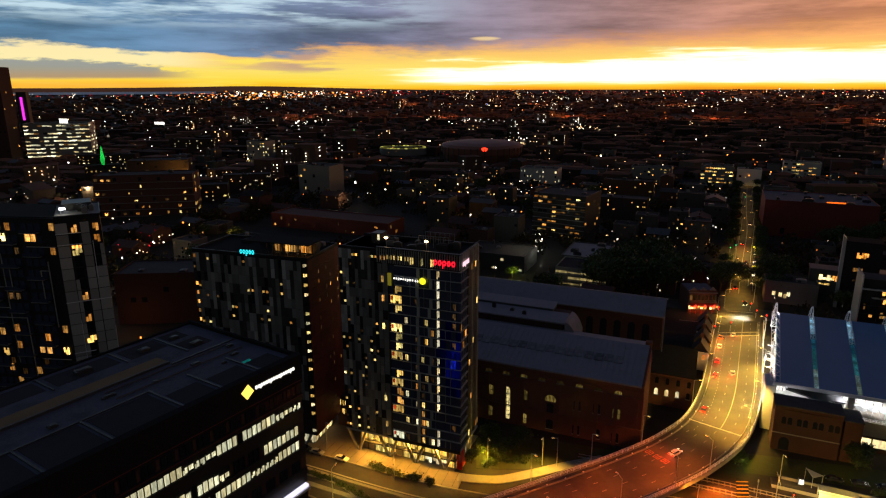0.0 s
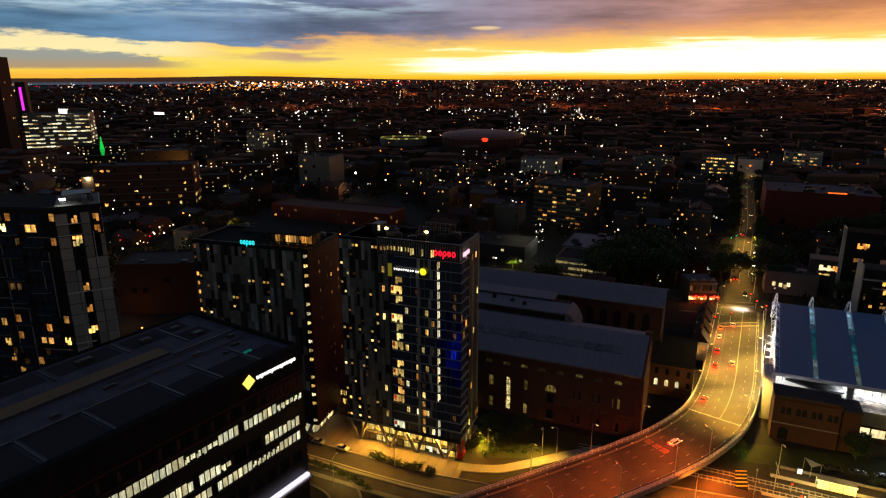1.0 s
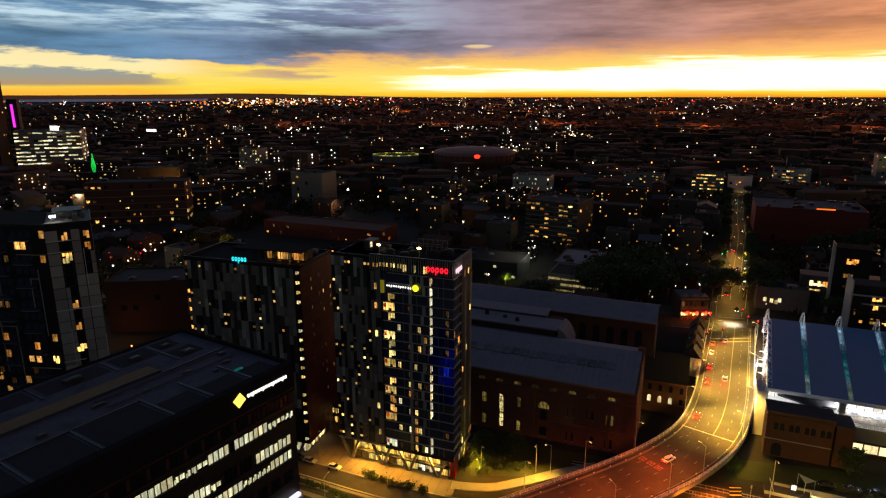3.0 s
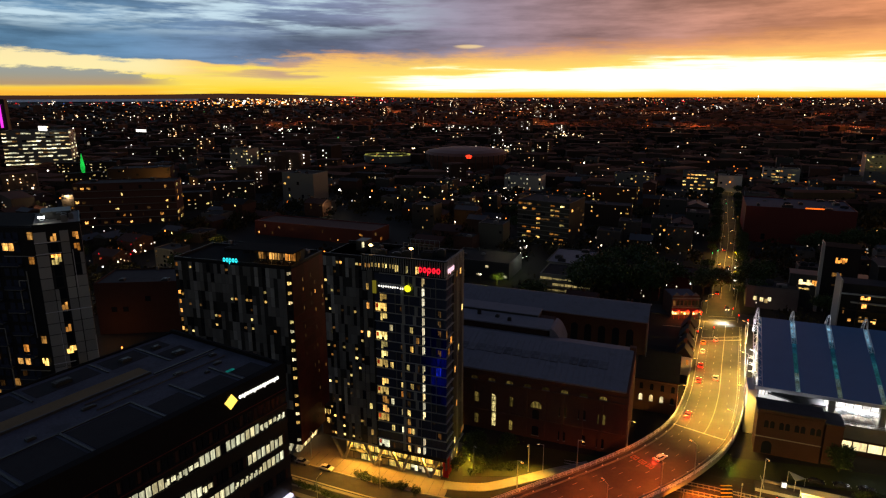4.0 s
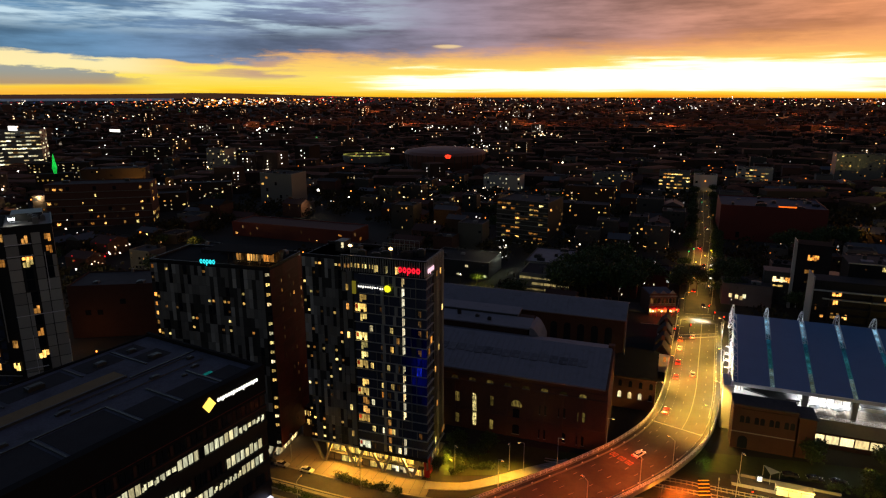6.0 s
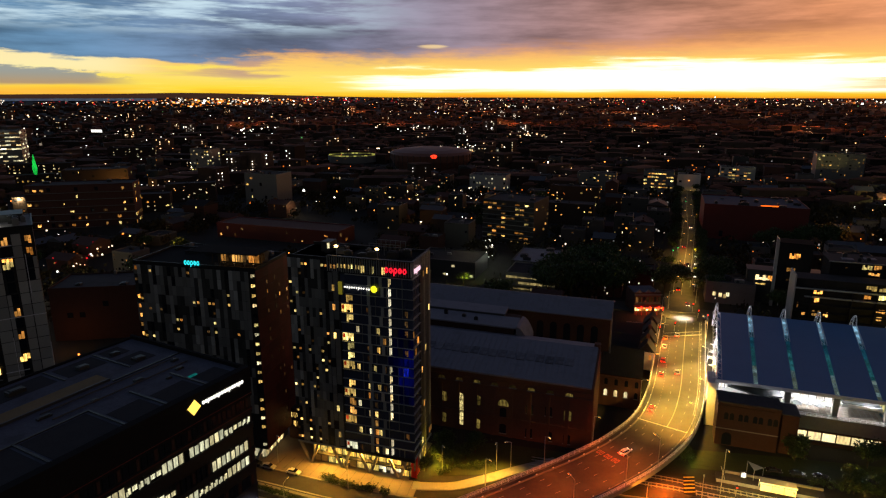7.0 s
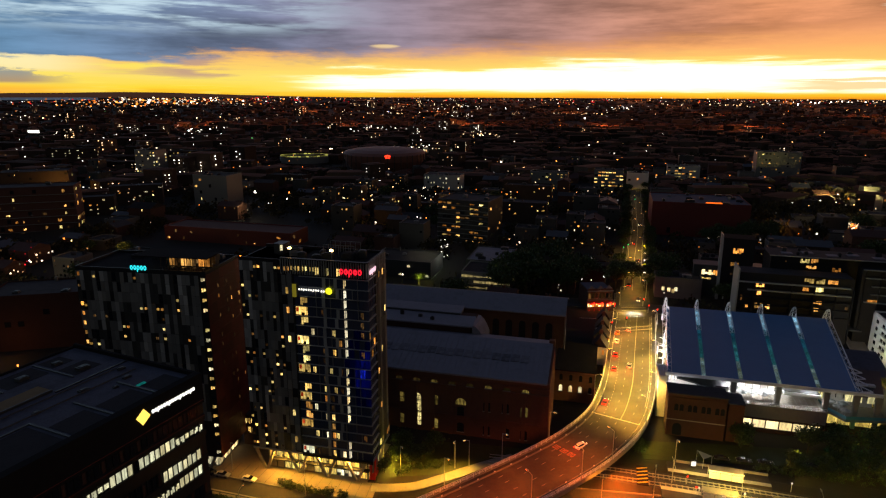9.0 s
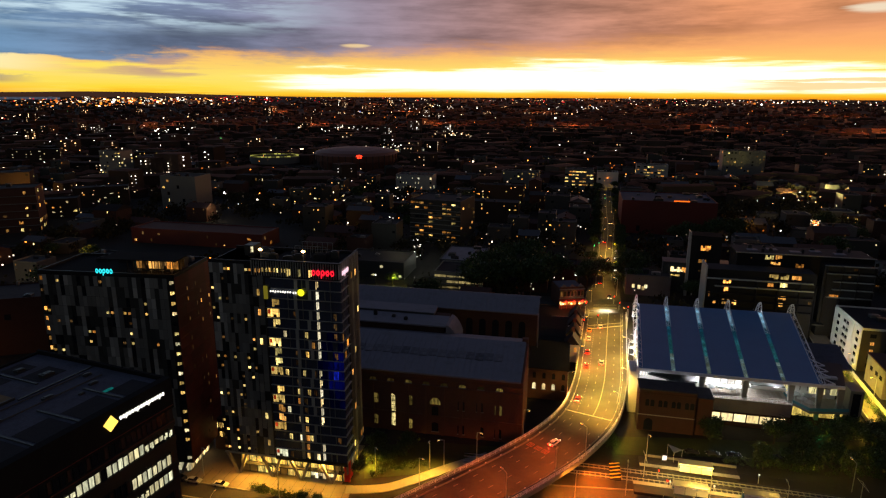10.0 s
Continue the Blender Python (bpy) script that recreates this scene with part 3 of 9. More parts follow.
def make_flyover():
    fly = thing("flyover", 0, 0, 0, 0, "curved concrete road bridge with asphalt deck and steel railings", "bridge", kind="structure")
    bm = bmesh.new()
    ribbon(bm, FLY, -8.95, 8.95, -0.25, 0.0)
    part("deck_surface", bm, M["asphalt"], fly, "dark asphalt road surface")
    bm = bmesh.new()
    ribbon(bm, FLY, -7.4, 7.4, -1.9, -0.26)
    part("girder", bm, M["concrete"], fly)
    for side in (-1, 1):
        bm = bmesh.new()
        ribbon(bm, FLY, side * 9.2 - 0.2, side * 9.2 + 0.2, -0.9, 0.35)
        part("parapet", bm, M["concrete"], fly, "concrete edge beam of the bridge")
        for h in (0.75, 1.1, 1.5):
            bm = bmesh.new()
            ribbon(bm, FLY, side * 9.2 - 0.05, side * 9.2 + 0.05, h - 0.06, h + 0.05)
            part("rail", bm, M["white_steel"], fly, "pale steel hand rail")
        bm = bmesh.new()
        box(bm, -0.07, -0.07, 0.3, 0.07, 0.07, 1.5)
        me = mesh_of("rail_post", bm, M["white_steel"])
        for p, a in walk_along(offset(FLY, side * 9.2), 2.2):
            if p.x > 0:
                piece("rail_post", me, fly, p.x, p.y, p.z, a)
        # raised walkway behind a low barrier
        bm = bmesh.new()
        ribbon(bm, FLY, side * 8.2 - 0.75, side * 8.2 + 0.75, 0.0, 0.16)
        part("walkway", bm, M["asphalt"], fly)
        bm = bmesh.new()
        ribbon(bm, FLY, side * 7.5 - 0.12, side * 7.5 + 0.12, 0.0, 0.42)
        part("barrier", bm, M["concrete"], fly, "low concrete barrier along the carriageway")
        bm = bmesh.new()
        box(bm, -0.2, -0.09, 0.42, 0.2, 0.09, 0.66)
        me = mesh_of("barrier_marker", bm, M["white_steel"])
        for p, a in walk_along(offset(FLY, side * 7.5), 6.0):
            if p.x > 0:
                piece("barrier_marker", me, fly, p.x, p.y, p.z, a)
    # columns under the deck
    for p, a in walk_along(FLY, 21.0):
        if p.y > 205:
            continue
        bm = bmesh.new()
        box(bm, -1.0, -3.6, 0, 1.0, 3.6, p.z - 1.9)
        box(bm, -1.2, -7.5, p.z - 3.1, 1.2, 7.5, p.z - 1.95)
        ob = part("pier", bm, M["concrete"], fly, "wide concrete pier under the bridge")
        ob.location, ob.rotation_euler = (p.x, p.y, 0), (0, 0, radians(a))
    # road paint
    def dashes(line, off, on, gap, w, name):
        bm = bmesh.new()
        box(bm, -on / 2, -w / 2, 0.0, on / 2, w / 2, 0.012)
        me = mesh_of(name, bm, M["line"])
        for p, a in walk_along(offset(line, off), gap):
            piece(name, me, fly, p.x, p.y, p.z + 0.004, a)

    up = FLY[56:]
    both = up + STREET[1:14]
    dashes(both, -1.6, 1.6, 6.0, 0.14, "lane_dash")
    dashes(up, 4.3, 1.6, 6.0, 0.14, "lane_dash")
    dashes(FLY[54:78], -4.4, 0.7, 2.3, 0.14, "lane_dash")
    for off in (-5.4, -2.7, 0.8, 4.2):
        dashes(FLY[20:56], off, 1.6, 7.0, 0.12, "lane_dash")
    for line, off in ((both, 1.3), (FLY[60:], 6.9)):
        bm = bmesh.new()
        ribbon(bm, line, off - 0.1, off + 0.1, 0.004, 0.014)
        part("centre_line" if off < 2 else "edge_line", bm, M["line"], fly)
    # steel expansion joint across the deck
    for i in (56,):
        p = FLY[i]
        t = (FLY[i + 1] - FLY[i - 1]).normalized()
        s = Vector((t.y, -t.x, 0))
        bm = bmesh.new()
        bar(bm, p - s * 7.8 + Vector((0, 0, 0.01)), p + s * 7.8 + Vector((0, 0, 0.01)), 0.35, 0.03)
        part("expansion_joint", bm, M["steel"], fly)
    # speed figures on the lanes, as plain bars
    for off in (-5.9, -3.2, -0.6):
        i = 45
        p = offset(FLY, off)[i]
        d = FLY[i + 1] - FLY[i]
        a = math.degrees(math.atan2(d.y, d.x))
        bm = bmesh.new()
        for u, v in ((-0.7, -0.55), (-0.7, 0.55)):
            box(bm, u - 1.0, v - 0.4, 0, u + 1.0, v - 0.22, 0.012)
            box(bm, u - 1.0, v + 0.22, 0, u + 1.0, v + 0.4, 0.012)
            box(bm, u - 1.0, v - 0.4, 0, u - 0.75, v + 0.4, 0.0125)
            box(bm, u + 0.75, v - 0.4, 0, u + 1.0, v + 0.4, 0.0125)
        ob = part("road_marking", bm, M["red_line"], fly, "worn red speed marking on the lane")
        ob.location, ob.rotation_euler = (p.x, p.y, p.z + 0.005), (0, 0, radians(a))


make_flyover()


def make_streets():
    road = thing("road", 0, 0, 0, 0, "long straight street lit by yellow lamps", "road", kind="structure")
    bm = bmesh.new()
    ribbon(bm, STREET[:9], -5.6, 5.6, -0.5, 0.02)
    ribbon(bm, STREET[8:], -3.7, 3.7, -0.5, 0.02)
    part("carriageway", bm, M["asphalt"], road)
    for s in (-1, 1):
        bm = bmesh.new()
        ribbon(bm, STREET[8:], s * 4.6 - 0.9, s * 4.6 + 0.9, -0.5, 0.16)
        part("footpath", bm, M["asphalt"], road)
        bm = bmesh.new()
        ribbon(bm, STREET[:9], s * 6.9 - 1.3, s * 6.9 + 1.3, -0.5, 0.17)
        part("footpath", bm, M["asphalt"], road)
    bm = bmesh.new()
    ribbon(bm, STREET[8:], -0.1, 0.1, 0.024, 0.034)
    part("centre_line", bm, M["line"], road)
    # the cross street at the lights
    p, t = FLY[-1], (STREET[1] - STREET[0]).normalized()
    s = Vector((t.y, -t.x, 0))
    cross = [p + t * 12 + s * k for k in (-75, -40, -12, 12, 40, 95)]
    bm = bmesh.new()
    ribbon(bm, [Vector((c.x, c.y, 8.48)) for c in cross], -6.5, 6.5, -0.6, 0.01)
    part("cross_street", bm, M["asphalt"], road)
    for a, b, w in (((113.1, 237.5, 8.3), (132.0, 238.2, 8.3), 0.5), ((114.8, 241.0, 8.35), (133.8, 241.6, 8.35), 0.3), ((123.2, 262.8, 8.5), (140.3, 259.4, 8.5), 0.45), ((125.0, 267.0, 8.5), (142.0, 263.5, 8.5), 0.3),
                    ((103.5, 255.5, 8.5), (121.0, 250.0, 8.5), 0.3), ((163.5, 330.5, 8.5), (171.5, 327.5, 8.5), 0.5), ((169.5, 343.5, 8.5), (178.0, 340.5, 8.5), 0.5)):
        bm = bmesh.new()
        bar(bm, Vector(a) + Vector((0, 0, 0.05)), Vector(b) + Vector((0, 0, 0.05)), w, 0.1)
        part("stop_line", bm, M["line"], road)


make_streets()

# the drive along the foot of the towers, under the bridge
DRIVE = spline([(-120, 196, 0), (-85, 181, 0), (-41, 161.3, 0), (-22, 152.5, 0), (-5, 145.5, 0), (16, 139, 0), (50, 128, 0), (95, 116, 0), (170, 96, 0)], 8)


def make_drive():
    drive = thing("road", 0, 0, 0, 0, "curving asphalt drive with a white centre line and planted strip", "road", kind="structure")
    bm = bmesh.new()
    ribbon(bm, DRIVE, -6.0, 6.2, -0.4, 0.02)
    part("carriageway", bm, M["asphalt"], drive)
    bm = bmesh.new()
    ribbon(bm, DRIVE, -0.25, 0.25, 0.024, 0.034)
    part("centre_line", bm, M["line"], drive)
    bm = bmesh.new()
    ribbon(bm, DRIVE, -6.5, -6.0, -0.4, 0.17)
    part("kerb", bm, M["concrete"], drive)
    bm = bmesh.new()
    ribbon(bm, DRIVE[8:44], 0.9, 1.9, -0.4, 0.2)
    part("median_kerb", bm, M["concrete"], drive, "pale concrete median kerb")
    bm = bmesh.new()
    ribbon(bm, DRIVE, 6.2, 7.8, -0.4, 0.18)
    part("verge", bm, M["concrete"], drive)
    # the exit loop below
    loop = spline([(-44, 154, 0), (-33, 149, 0), (-27, 143, 0), (-26, 136, 0), (-30, 124, 0)], 8)
    bm = bmesh.new()
    ribbon(bm, loop, -3.6, 3.6, -0.4, 0.05)
    part("slip_lane", bm, M["asphalt"], drive)
    for s in (-3.9, 3.9):
        bm = bmesh.new()
        ribbon(bm, loop, s - 0.3, s + 0.3, -0.4, 0.22)
        part("kerb", bm, M["concrete"], drive)
    plaza = thing("pavement", 0, 0, 0, 0, "broad pale paved forecourt before the towers", "pavement", kind="structure")
    bm = bmesh.new()
    ribbon(bm, DRIVE[2:36], -13.8, -6.5, -0.4, 0.15)
    part("paving", bm, M["paving"], plaza)
    bm = bmesh.new()
    ribbon(bm, [Vector((-60, 192, 0)), Vector((-28, 178, 0)), Vector((5.5, 163.5, 0))], -14, 8.5, -0.4, 0.12)
    part("paving", bm, M["paving"], plaza)
    bm = bmesh.new()
    ribbon(bm, spline([(4, 154.6, 0), (10.5, 153.6, 0), (16.8, 153.6, 0), (26, 156.4, 0), (35, 159.6, 0), (48, 163.5, 0)], 5), -2.0, 1.6, -0.4, 0.165)
    part("footpath", bm, M["concrete"], plaza, "pale path curving past the garden")
    # joints between the big slabs
    bm = bmesh.new()
    box(bm, -0.05, -3.4, 0, 0.05, 3.4, 0.006)
    me = mesh_of("paving_joint", bm, M["ballast"])
    for p, a in walk_along(offset(DRIVE[14:36], -10.1), 3.0):
        piece("paving_joint", me, plaza, p.x, p.y, 0.152, a)


make_drive()


# ---------------------------------------------------------------- student towers
def letter_sign(parent, n, w, h, key, where, turn, label, gap=0.16):
    """A sign of n plain rounded shapes on a thin rail."""
    lw = w / n
    bm = bmesh.new()
    bar(bm, (0, 0.04, h * 0.45), (w, 0.04, h * 0.45), 0.06, 0.1)
    rail = part("illuminated_sign", bm, M["black"], parent, label)
    rail.location, rail.rotation_euler = where, (0, 0, radians(turn))
    a, b = lw * gap / 2, lw - lw * gap / 2
    mx, rx = (a + b) / 2, (b - a) / 2

    def ring_shape(z0, z1, hole):
        """A rounded ring between two heights, open in the middle."""
        bm = bmesh.new()
        mz, rz, m = (z0 + z1) / 2, (z1 - z0) / 2, 16
        outer = [(mx + rx * math.cos(2 * math.pi * i / m), mz + rz * math.sin(2 * math.pi * i / m)) for i in range(m)]
        inner = [(mx + rx * hole * math.cos(2 * math.pi * i / m), mz + rz * hole * math.sin(2 * math.pi * i / m)) for i in range(m)]
        rings = [[bm.verts.new((x, y, z)) for x, z in line] for line, y in ((outer, -0.12), (outer, 0.0), (inner, 0.0), (inner, -0.12))]
        for p, q in zip(rings, rings[1:] + rings[:1]):
            for i in range(m):
                bm.faces.new((p[i], p[(i + 1) % m], q[(i + 1) % m], q[i]))
        return bm

    meshes = []
    for hole, tail in ((0.45, False), (0.3, False), (0.45, True), (0.4, False)):
        bm = ring_shape(0.0, 0.72 * h, hole)
        if tail:
            box(bm, a, -0.118, -0.28 * h, a + 0.2 * lw, -0.002, 0.4 * h)
        meshes.append(mesh_of("sign_shape", bm, M[key]))
    for k in range(n):
        piece("sign_shape", meshes[(k * 3) % 4], rail, k * lw, 0, 0)
    return rail


def lit_mesh(w, h, d, material, cells, seed, name="window_pane"):
    """A lit window as its neighbouring panes, with thin frames between and curtains drawn to different heights."""
    rnd = random.Random(seed)
    bm = bmesh.new()
    cw = w / cells
    for k in range(cells):
        x0, x1 = -w / 2 + k * cw + 0.05, -w / 2 + (k + 1) * cw - 0.05
        lo = h * rnd.choice((0.0, 0.0, 0.12, 0.3))
        mid = h * rnd.uniform(0.55, 0.75)
        box(bm, x0, -d, lo, x1, 0.05, mid - 0.05)
        if rnd.random() < 0.85:
            box(bm, x0, -d, mid + 0.04, x1, 0.05, h)
    return mesh_of(name, bm, material)


def clad_wall(parent, rnd, x0, x1, z0, floors, fh, cols, y=0.0, lit=0.1, lights=("w_warm", "w_amber", "w_warm", "w_dim"), open_share=3):
    """Patchwork cladding: panels of three greys over dark glass, some rooms lit."""
    cw = (x1 - x0) / cols
    kinds = {k: sheet_mesh("cladding_panel", cw * 0.96, fh * 0.97, 0.14, M[k]) for k in ("clad1", "clad2", "clad3")}
    dark = sheet_mesh("window_pane", cw * 0.72, fh * 0.8, 0.04, M["glass"])
    lamps = {k: lit_mesh(min(0.8, cw * 0.75), fh * 0.6, 0.05, M[k], 1, 17) for k in sorted(set(lights))}
    for c in range(cols):
        x = x0 + (c + 0.5) * cw
        shade, left = "clad2", 0
        for f in range(floors):
            z = z0 + f * fh
            if left <= 0:
                left = rnd.choice((1, 2, 2, 3))
                shade = rnd.choice(("clad1", "clad2", "clad2", "clad2", "clad3", "clad3") + ("",) * open_share)
            left -= 1
            if shade:
                piece("cladding_panel", kinds[shade], parent, x, y, z)
                if rnd.random() < lit * 0.25:
                    piece("window_pane", lamps[rnd.choice(lights)], parent, x, y - 0.12, z + fh * 0.15)
            elif rnd.random() < lit * 2.0:
                piece("window_pane", lamps[rnd.choice(lights)], parent, x, y, z + fh * 0.15)
            elif rnd.random() < 0.35:
                piece("window_pane", dark, parent, x, y, z + fh * 0.1)


def roof_plant(parent, rnd, x0, y0, x1, y1, z, n, big=3.0):
    """Air-handling boxes and ducts standing on a roof."""
    for k in range(n):
        w, d, h = rnd.uniform(0.8, big), rnd.uniform(0.8, big * 0.8), rnd.uniform(0.7, 2.0)
        x, y = rnd.uniform(x0, x1 - w), rnd.uniform(y0, y1 - d)
        bm = bmesh.new()
        box(bm, x, y, z, x + w, y + d, z + h)
        box(bm, x + w * 0.2, y + d * 0.2, z + h, x + w * 0.8, y + d * 0.8, z + h + 0.25)
        part("plant_unit", bm, M[rnd.choice(("clad3", "clad2", "clad3", "ballast"))], parent)


def railing(bm, p, q, h=1.1, gap=2.0):
    p, q = Vector(p), Vector(q)
    n = max(1, int((q - p).length / gap))
    for k in range(n + 1):
        c = p.lerp(q, k / n)
        tube(bm, c, c + Vector((0, 0, h)), 0.04, n=4)
    for z in (h, h * 0.5):
        bar(bm, p + Vector((0, 0, z)), q + Vector((0, 0, z)), 0.06, 0.06)


def tower_a():
    rnd = random.Random(11)
    T = thing("apartment_tower", 4.64, 155.77, 0, -21.8, "tall dark student tower with patchwork cladding and a glazed corner", "tower")
    W, D, Z0, TOP = 36.9, 15.6, 7.45, 65.5
    fl, fh = 19, 2.8
    crown0, glass0 = -24.8, -21.1                                # where the crown and the glazed bay start
    bm = bmesh.new()
    box(bm, -W, 0.25, Z0, glass0, D, TOP - 1.3)
    box(bm, glass0, 0.3, Z0, -0.3, D - 0.2, TOP - 4.4)
    part("body", bm, M["black"], T, "dark tower body")
    clad_wall(T, rnd, -W, crown0, Z0 + 0.2, 20, 2.82, 12, 0.22, 0.27, open_share=2)
    # two grey columns of tall panels beside the glass, their joints staggered
    for x, w, key, lag in ((-23.95, 1.25, "clad2", 0.0), (-22.35, 1.5, "clad2", 1.4), (-21.5, 0.3, "clad3", 0.0)):
        pm = sheet_mesh("cladding_panel", w, 2.7, 0.18, M[key])
        for f in range(19):
            if (f * 5 + int(lag)) % 7 != 3:
                piece("cladding_panel", pm, T, x, 0.22, Z0 + 0.1 + f * fh + lag * 0.3)
    slit = {k: lit_mesh(0.8, 1.7, 0.05, M[k], 1, 3) for k in ("w_warm", "w_amber")}
    for x, f, k in ((-23.1, 17, "w_warm"), (-23.1, 15, "w_amber"), (-23.1, 12, "w_warm"), (-23.1, 4, "w_warm"), (-22.9, 1, "w_warm")):
        piece("window_pane", slit[k], T, x, 0.0, Z0 + f * fh + 0.5)
    # floor ledges round the glazed corner
    for f in range(fl + 1):
        z = Z0 + f * fh
        bm = bmesh.new()
        box(bm, glass0 if f < 17 else -19.4, -0.2, z - 0.05, 0.2, 0.3, z + 0.05)
        box(bm, -0.3, 0.3, z - 0.05, 0.2, 6.2, z + 0.05)
        part("floor_ledge", bm, M["clad1"], T)
    # the glass in bays: (left edge, right edge)
    bays = ((-21.0, -19.5), (-19.5, -17.4), (-17.4, -15.6), (-15.6, -14.0), (-14.0, -12.3), (-12.3, -10.7), (-10.7, -9.0), (-9.0, -7.2), (-7.2, -5.9), (-5.9, -4.4),
            (-4.4, -2.9), (-2.9, -1.4), (-1.4, 0.1))
    dark = [sheet_mesh("window_pane", b - a - 0.06, fh - 0.2, 0.02, M["bluglass"]) for a, b in bays]
    wide = [lit_mesh(3.4, 2.2, 0.06, M[k], 4, s) for k, s in (("w_warm", 1), ("w_warm", 2), ("w_pale", 3))]
    room = [lit_mesh(2.0, 2.1, 0.06, M[k], 3, s) for k, s in (("w_warm", 4), ("w_amber", 5), ("w_dim", 6))]
    small = [lit_mesh(0.95, 1.7, 0.06, M[k], 2, s) for k, s in (("w_warm", 7), ("w_white", 8), ("w_dim", 9), ("w_amber", 10))]
    blind = sheet_mesh("window_blind", 0.7, 1.2, 0.03, glow("red_curtain_light", (1.0, 0.09, 0.02), 0.6, 0.4, room=0.5))
    stair = [lit_mesh(0.8, 2.2, 0.06, M[k], 2, s) for k, s in (("w_stair", 21), ("w_white", 22))]
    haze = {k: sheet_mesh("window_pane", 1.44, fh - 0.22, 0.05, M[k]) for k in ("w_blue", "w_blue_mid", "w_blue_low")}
    rail = sheet_mesh("cladding_panel", 0.85, fh - 0.2, 0.22, M["clad1"])
    thin = sheet_mesh("mullion", 0.16, fh - 0.2, 0.16, M["clad2"])
    for f in range(fl):
        z = Z0 + f * fh + 0.12
        for c, (a, b) in enumerate(bays):
            x = (a + b) / 2
            # round blue glow about one middle-floor bay, put into pane emission with falloff
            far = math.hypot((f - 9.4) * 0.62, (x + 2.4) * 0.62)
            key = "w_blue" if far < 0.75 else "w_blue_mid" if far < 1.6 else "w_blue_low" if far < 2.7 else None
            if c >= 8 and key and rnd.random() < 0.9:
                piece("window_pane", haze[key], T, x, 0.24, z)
            elif not (f < 17 and c < 2 and f % 3 == 0):
                piece("window_pane", dark[c], T, x, 0.24, z)
        if f % 3 == 0 and f < 17:
            piece("window_pane", wide[2 if f == 0 else rnd.choice((0, 0, 1))], T, -19.2, 0.2, z + 0.2)
            piece("window_pane", blind, T, -20.4, 0.16, z + 1.0)
        elif f < 17:
            r = rnd.random()
            if r < 0.85:
                piece("window_pane", room[0 if r < 0.6 else 1], T, -18.4, 0.2, z + 0.2)
        if rnd.random() < 0.8 and f not in (3,):
            piece("window_pane", stair[rnd.choice((0, 0, 1))], T, -6.55, 0.2, z + 0.1)
        for x, p in ((-16.2, 0.3), (-13.0, 0.34), (-11.2, 0.45), (-10.1, 0.3), (-8.3, 0.3)):
            if rnd.random() < p and f < 17:
                piece("window_pane", small[rnd.choice((0, 0, 1, 2, 3))], T, x, 0.2, z + 0.25)
        if rnd.random() < 0.16:
            piece("window_pane", small[2], T, -1.9, 0.2, z + 0.3)
        # staggered pale panels
        piece("cladding_panel", rail, T, -12.35 - (0.3 if f % 4 < 2 else 0), 0.12, z)
        if f % 3 != 1:
            piece("cladding_panel", rail, T, -9.1 + (0.5 if f % 2 else 0), 0.12, z)
        for x in (-14.8, -10.7, -7.4, -4.4, -2.9):
            if rnd.random() < 0.6:
                piece("mullion", thin, T, x, 0.16, z)
        for c in range(3):                                       # the return side
            lit = rnd.random() < 0.08
            piece("window_pane", small[3] if lit else dark[10], T, -0.24, 1.2 + c * 1.9, z, 90)
    # dark end wall of the return side in staggered sheets, a few slits lit
    ends = [sheet_mesh("cladding_panel", 1.35, 5.4, 0.16, M[k]) for k in ("clad3", "clad2", "clad3")]
    for c in range(6):
        for f in range(10):
            piece("cladding_panel", ends[(c * 5 + f * 3) % 3], T, -0.22, 7.0 + c * 1.5, Z0 + 0.2 + f * 5.6 + (1.4 if c % 2 else 0), 90)
            if rnd.random() < 0.13:
                piece("window_pane", slit[rnd.choice(("w_warm", "w_amber"))], T, -0.06, 7.7 + c * 1.5, Z0 + 1.2 + f * 5.6, 90)
    # crown: vertical fins before a screened roof
    boxpart("crown_screen", T, M["black"], (crown0, 0.5, TOP - 4.4, -0.5, 0.8, TOP - 0.2))
    boxpart("crown_screen", T, M["black"], (-0.8, 0.8, TOP - 4.4, -0.5, D, TOP - 0.2))
    boxpart("crown_cap", T, M["clad3"], (crown0, -0.1, TOP - 0.25, 0.2, 0.8, TOP), "dark cap over the fins")
    fin = sheet_mesh("crown_fin", 0.15, 4.2, 0.45, M["clad1"])
    for k in range(36):
        piece("crown_fin", fin, T, crown0 + 0.2 + k * 0.69, 0.45, TOP - 4.4)
    for k in range(22):
        piece("crown_fin", fin, T, -0.45, 1.0 + k * 0.65, TOP - 4.4, 90)
    up = {k: sheet_mesh("window_pane", 0.42, 1.1, 0.05, M[k]) for k in ("w_warm", "w_amber")}
    for k in range(10):
        piece("window_pane", up["w_amber" if k < 2 else "w_warm"], T, -23.6 + k * 1.05, 0.2, TOP - (3.6 if k < 2 else 3.3))
    big = lit_mesh(1.0, 2.0, 0.05, M["w_warm"], 2, 21)
    for x in (-14.2, -11.2, -8.3):
        piece("window_pane", big, T, x, 0.2, TOP - 4.2)
    boxpart("roof", T, M["bitumen"], (-W + 0.3, 0.5, TOP - 1.8, -0.8, D - 0.3, TOP - 1.3), "dark bitumen roof")
    bm = bmesh.new()
    box(bm, -W, D - 0.4, Z0, -0.3, D, TOP - 0.5)
    box(bm, -W, 0.3, TOP - 1.4, crown0, 0.7, TOP - 0.6)
    part("parapet", bm, M["black"], T)
    roof_plant(T, rnd, -34, 4, -3, 13, TOP - 1.3, 14, 3.4)
    bm = bmesh.new()
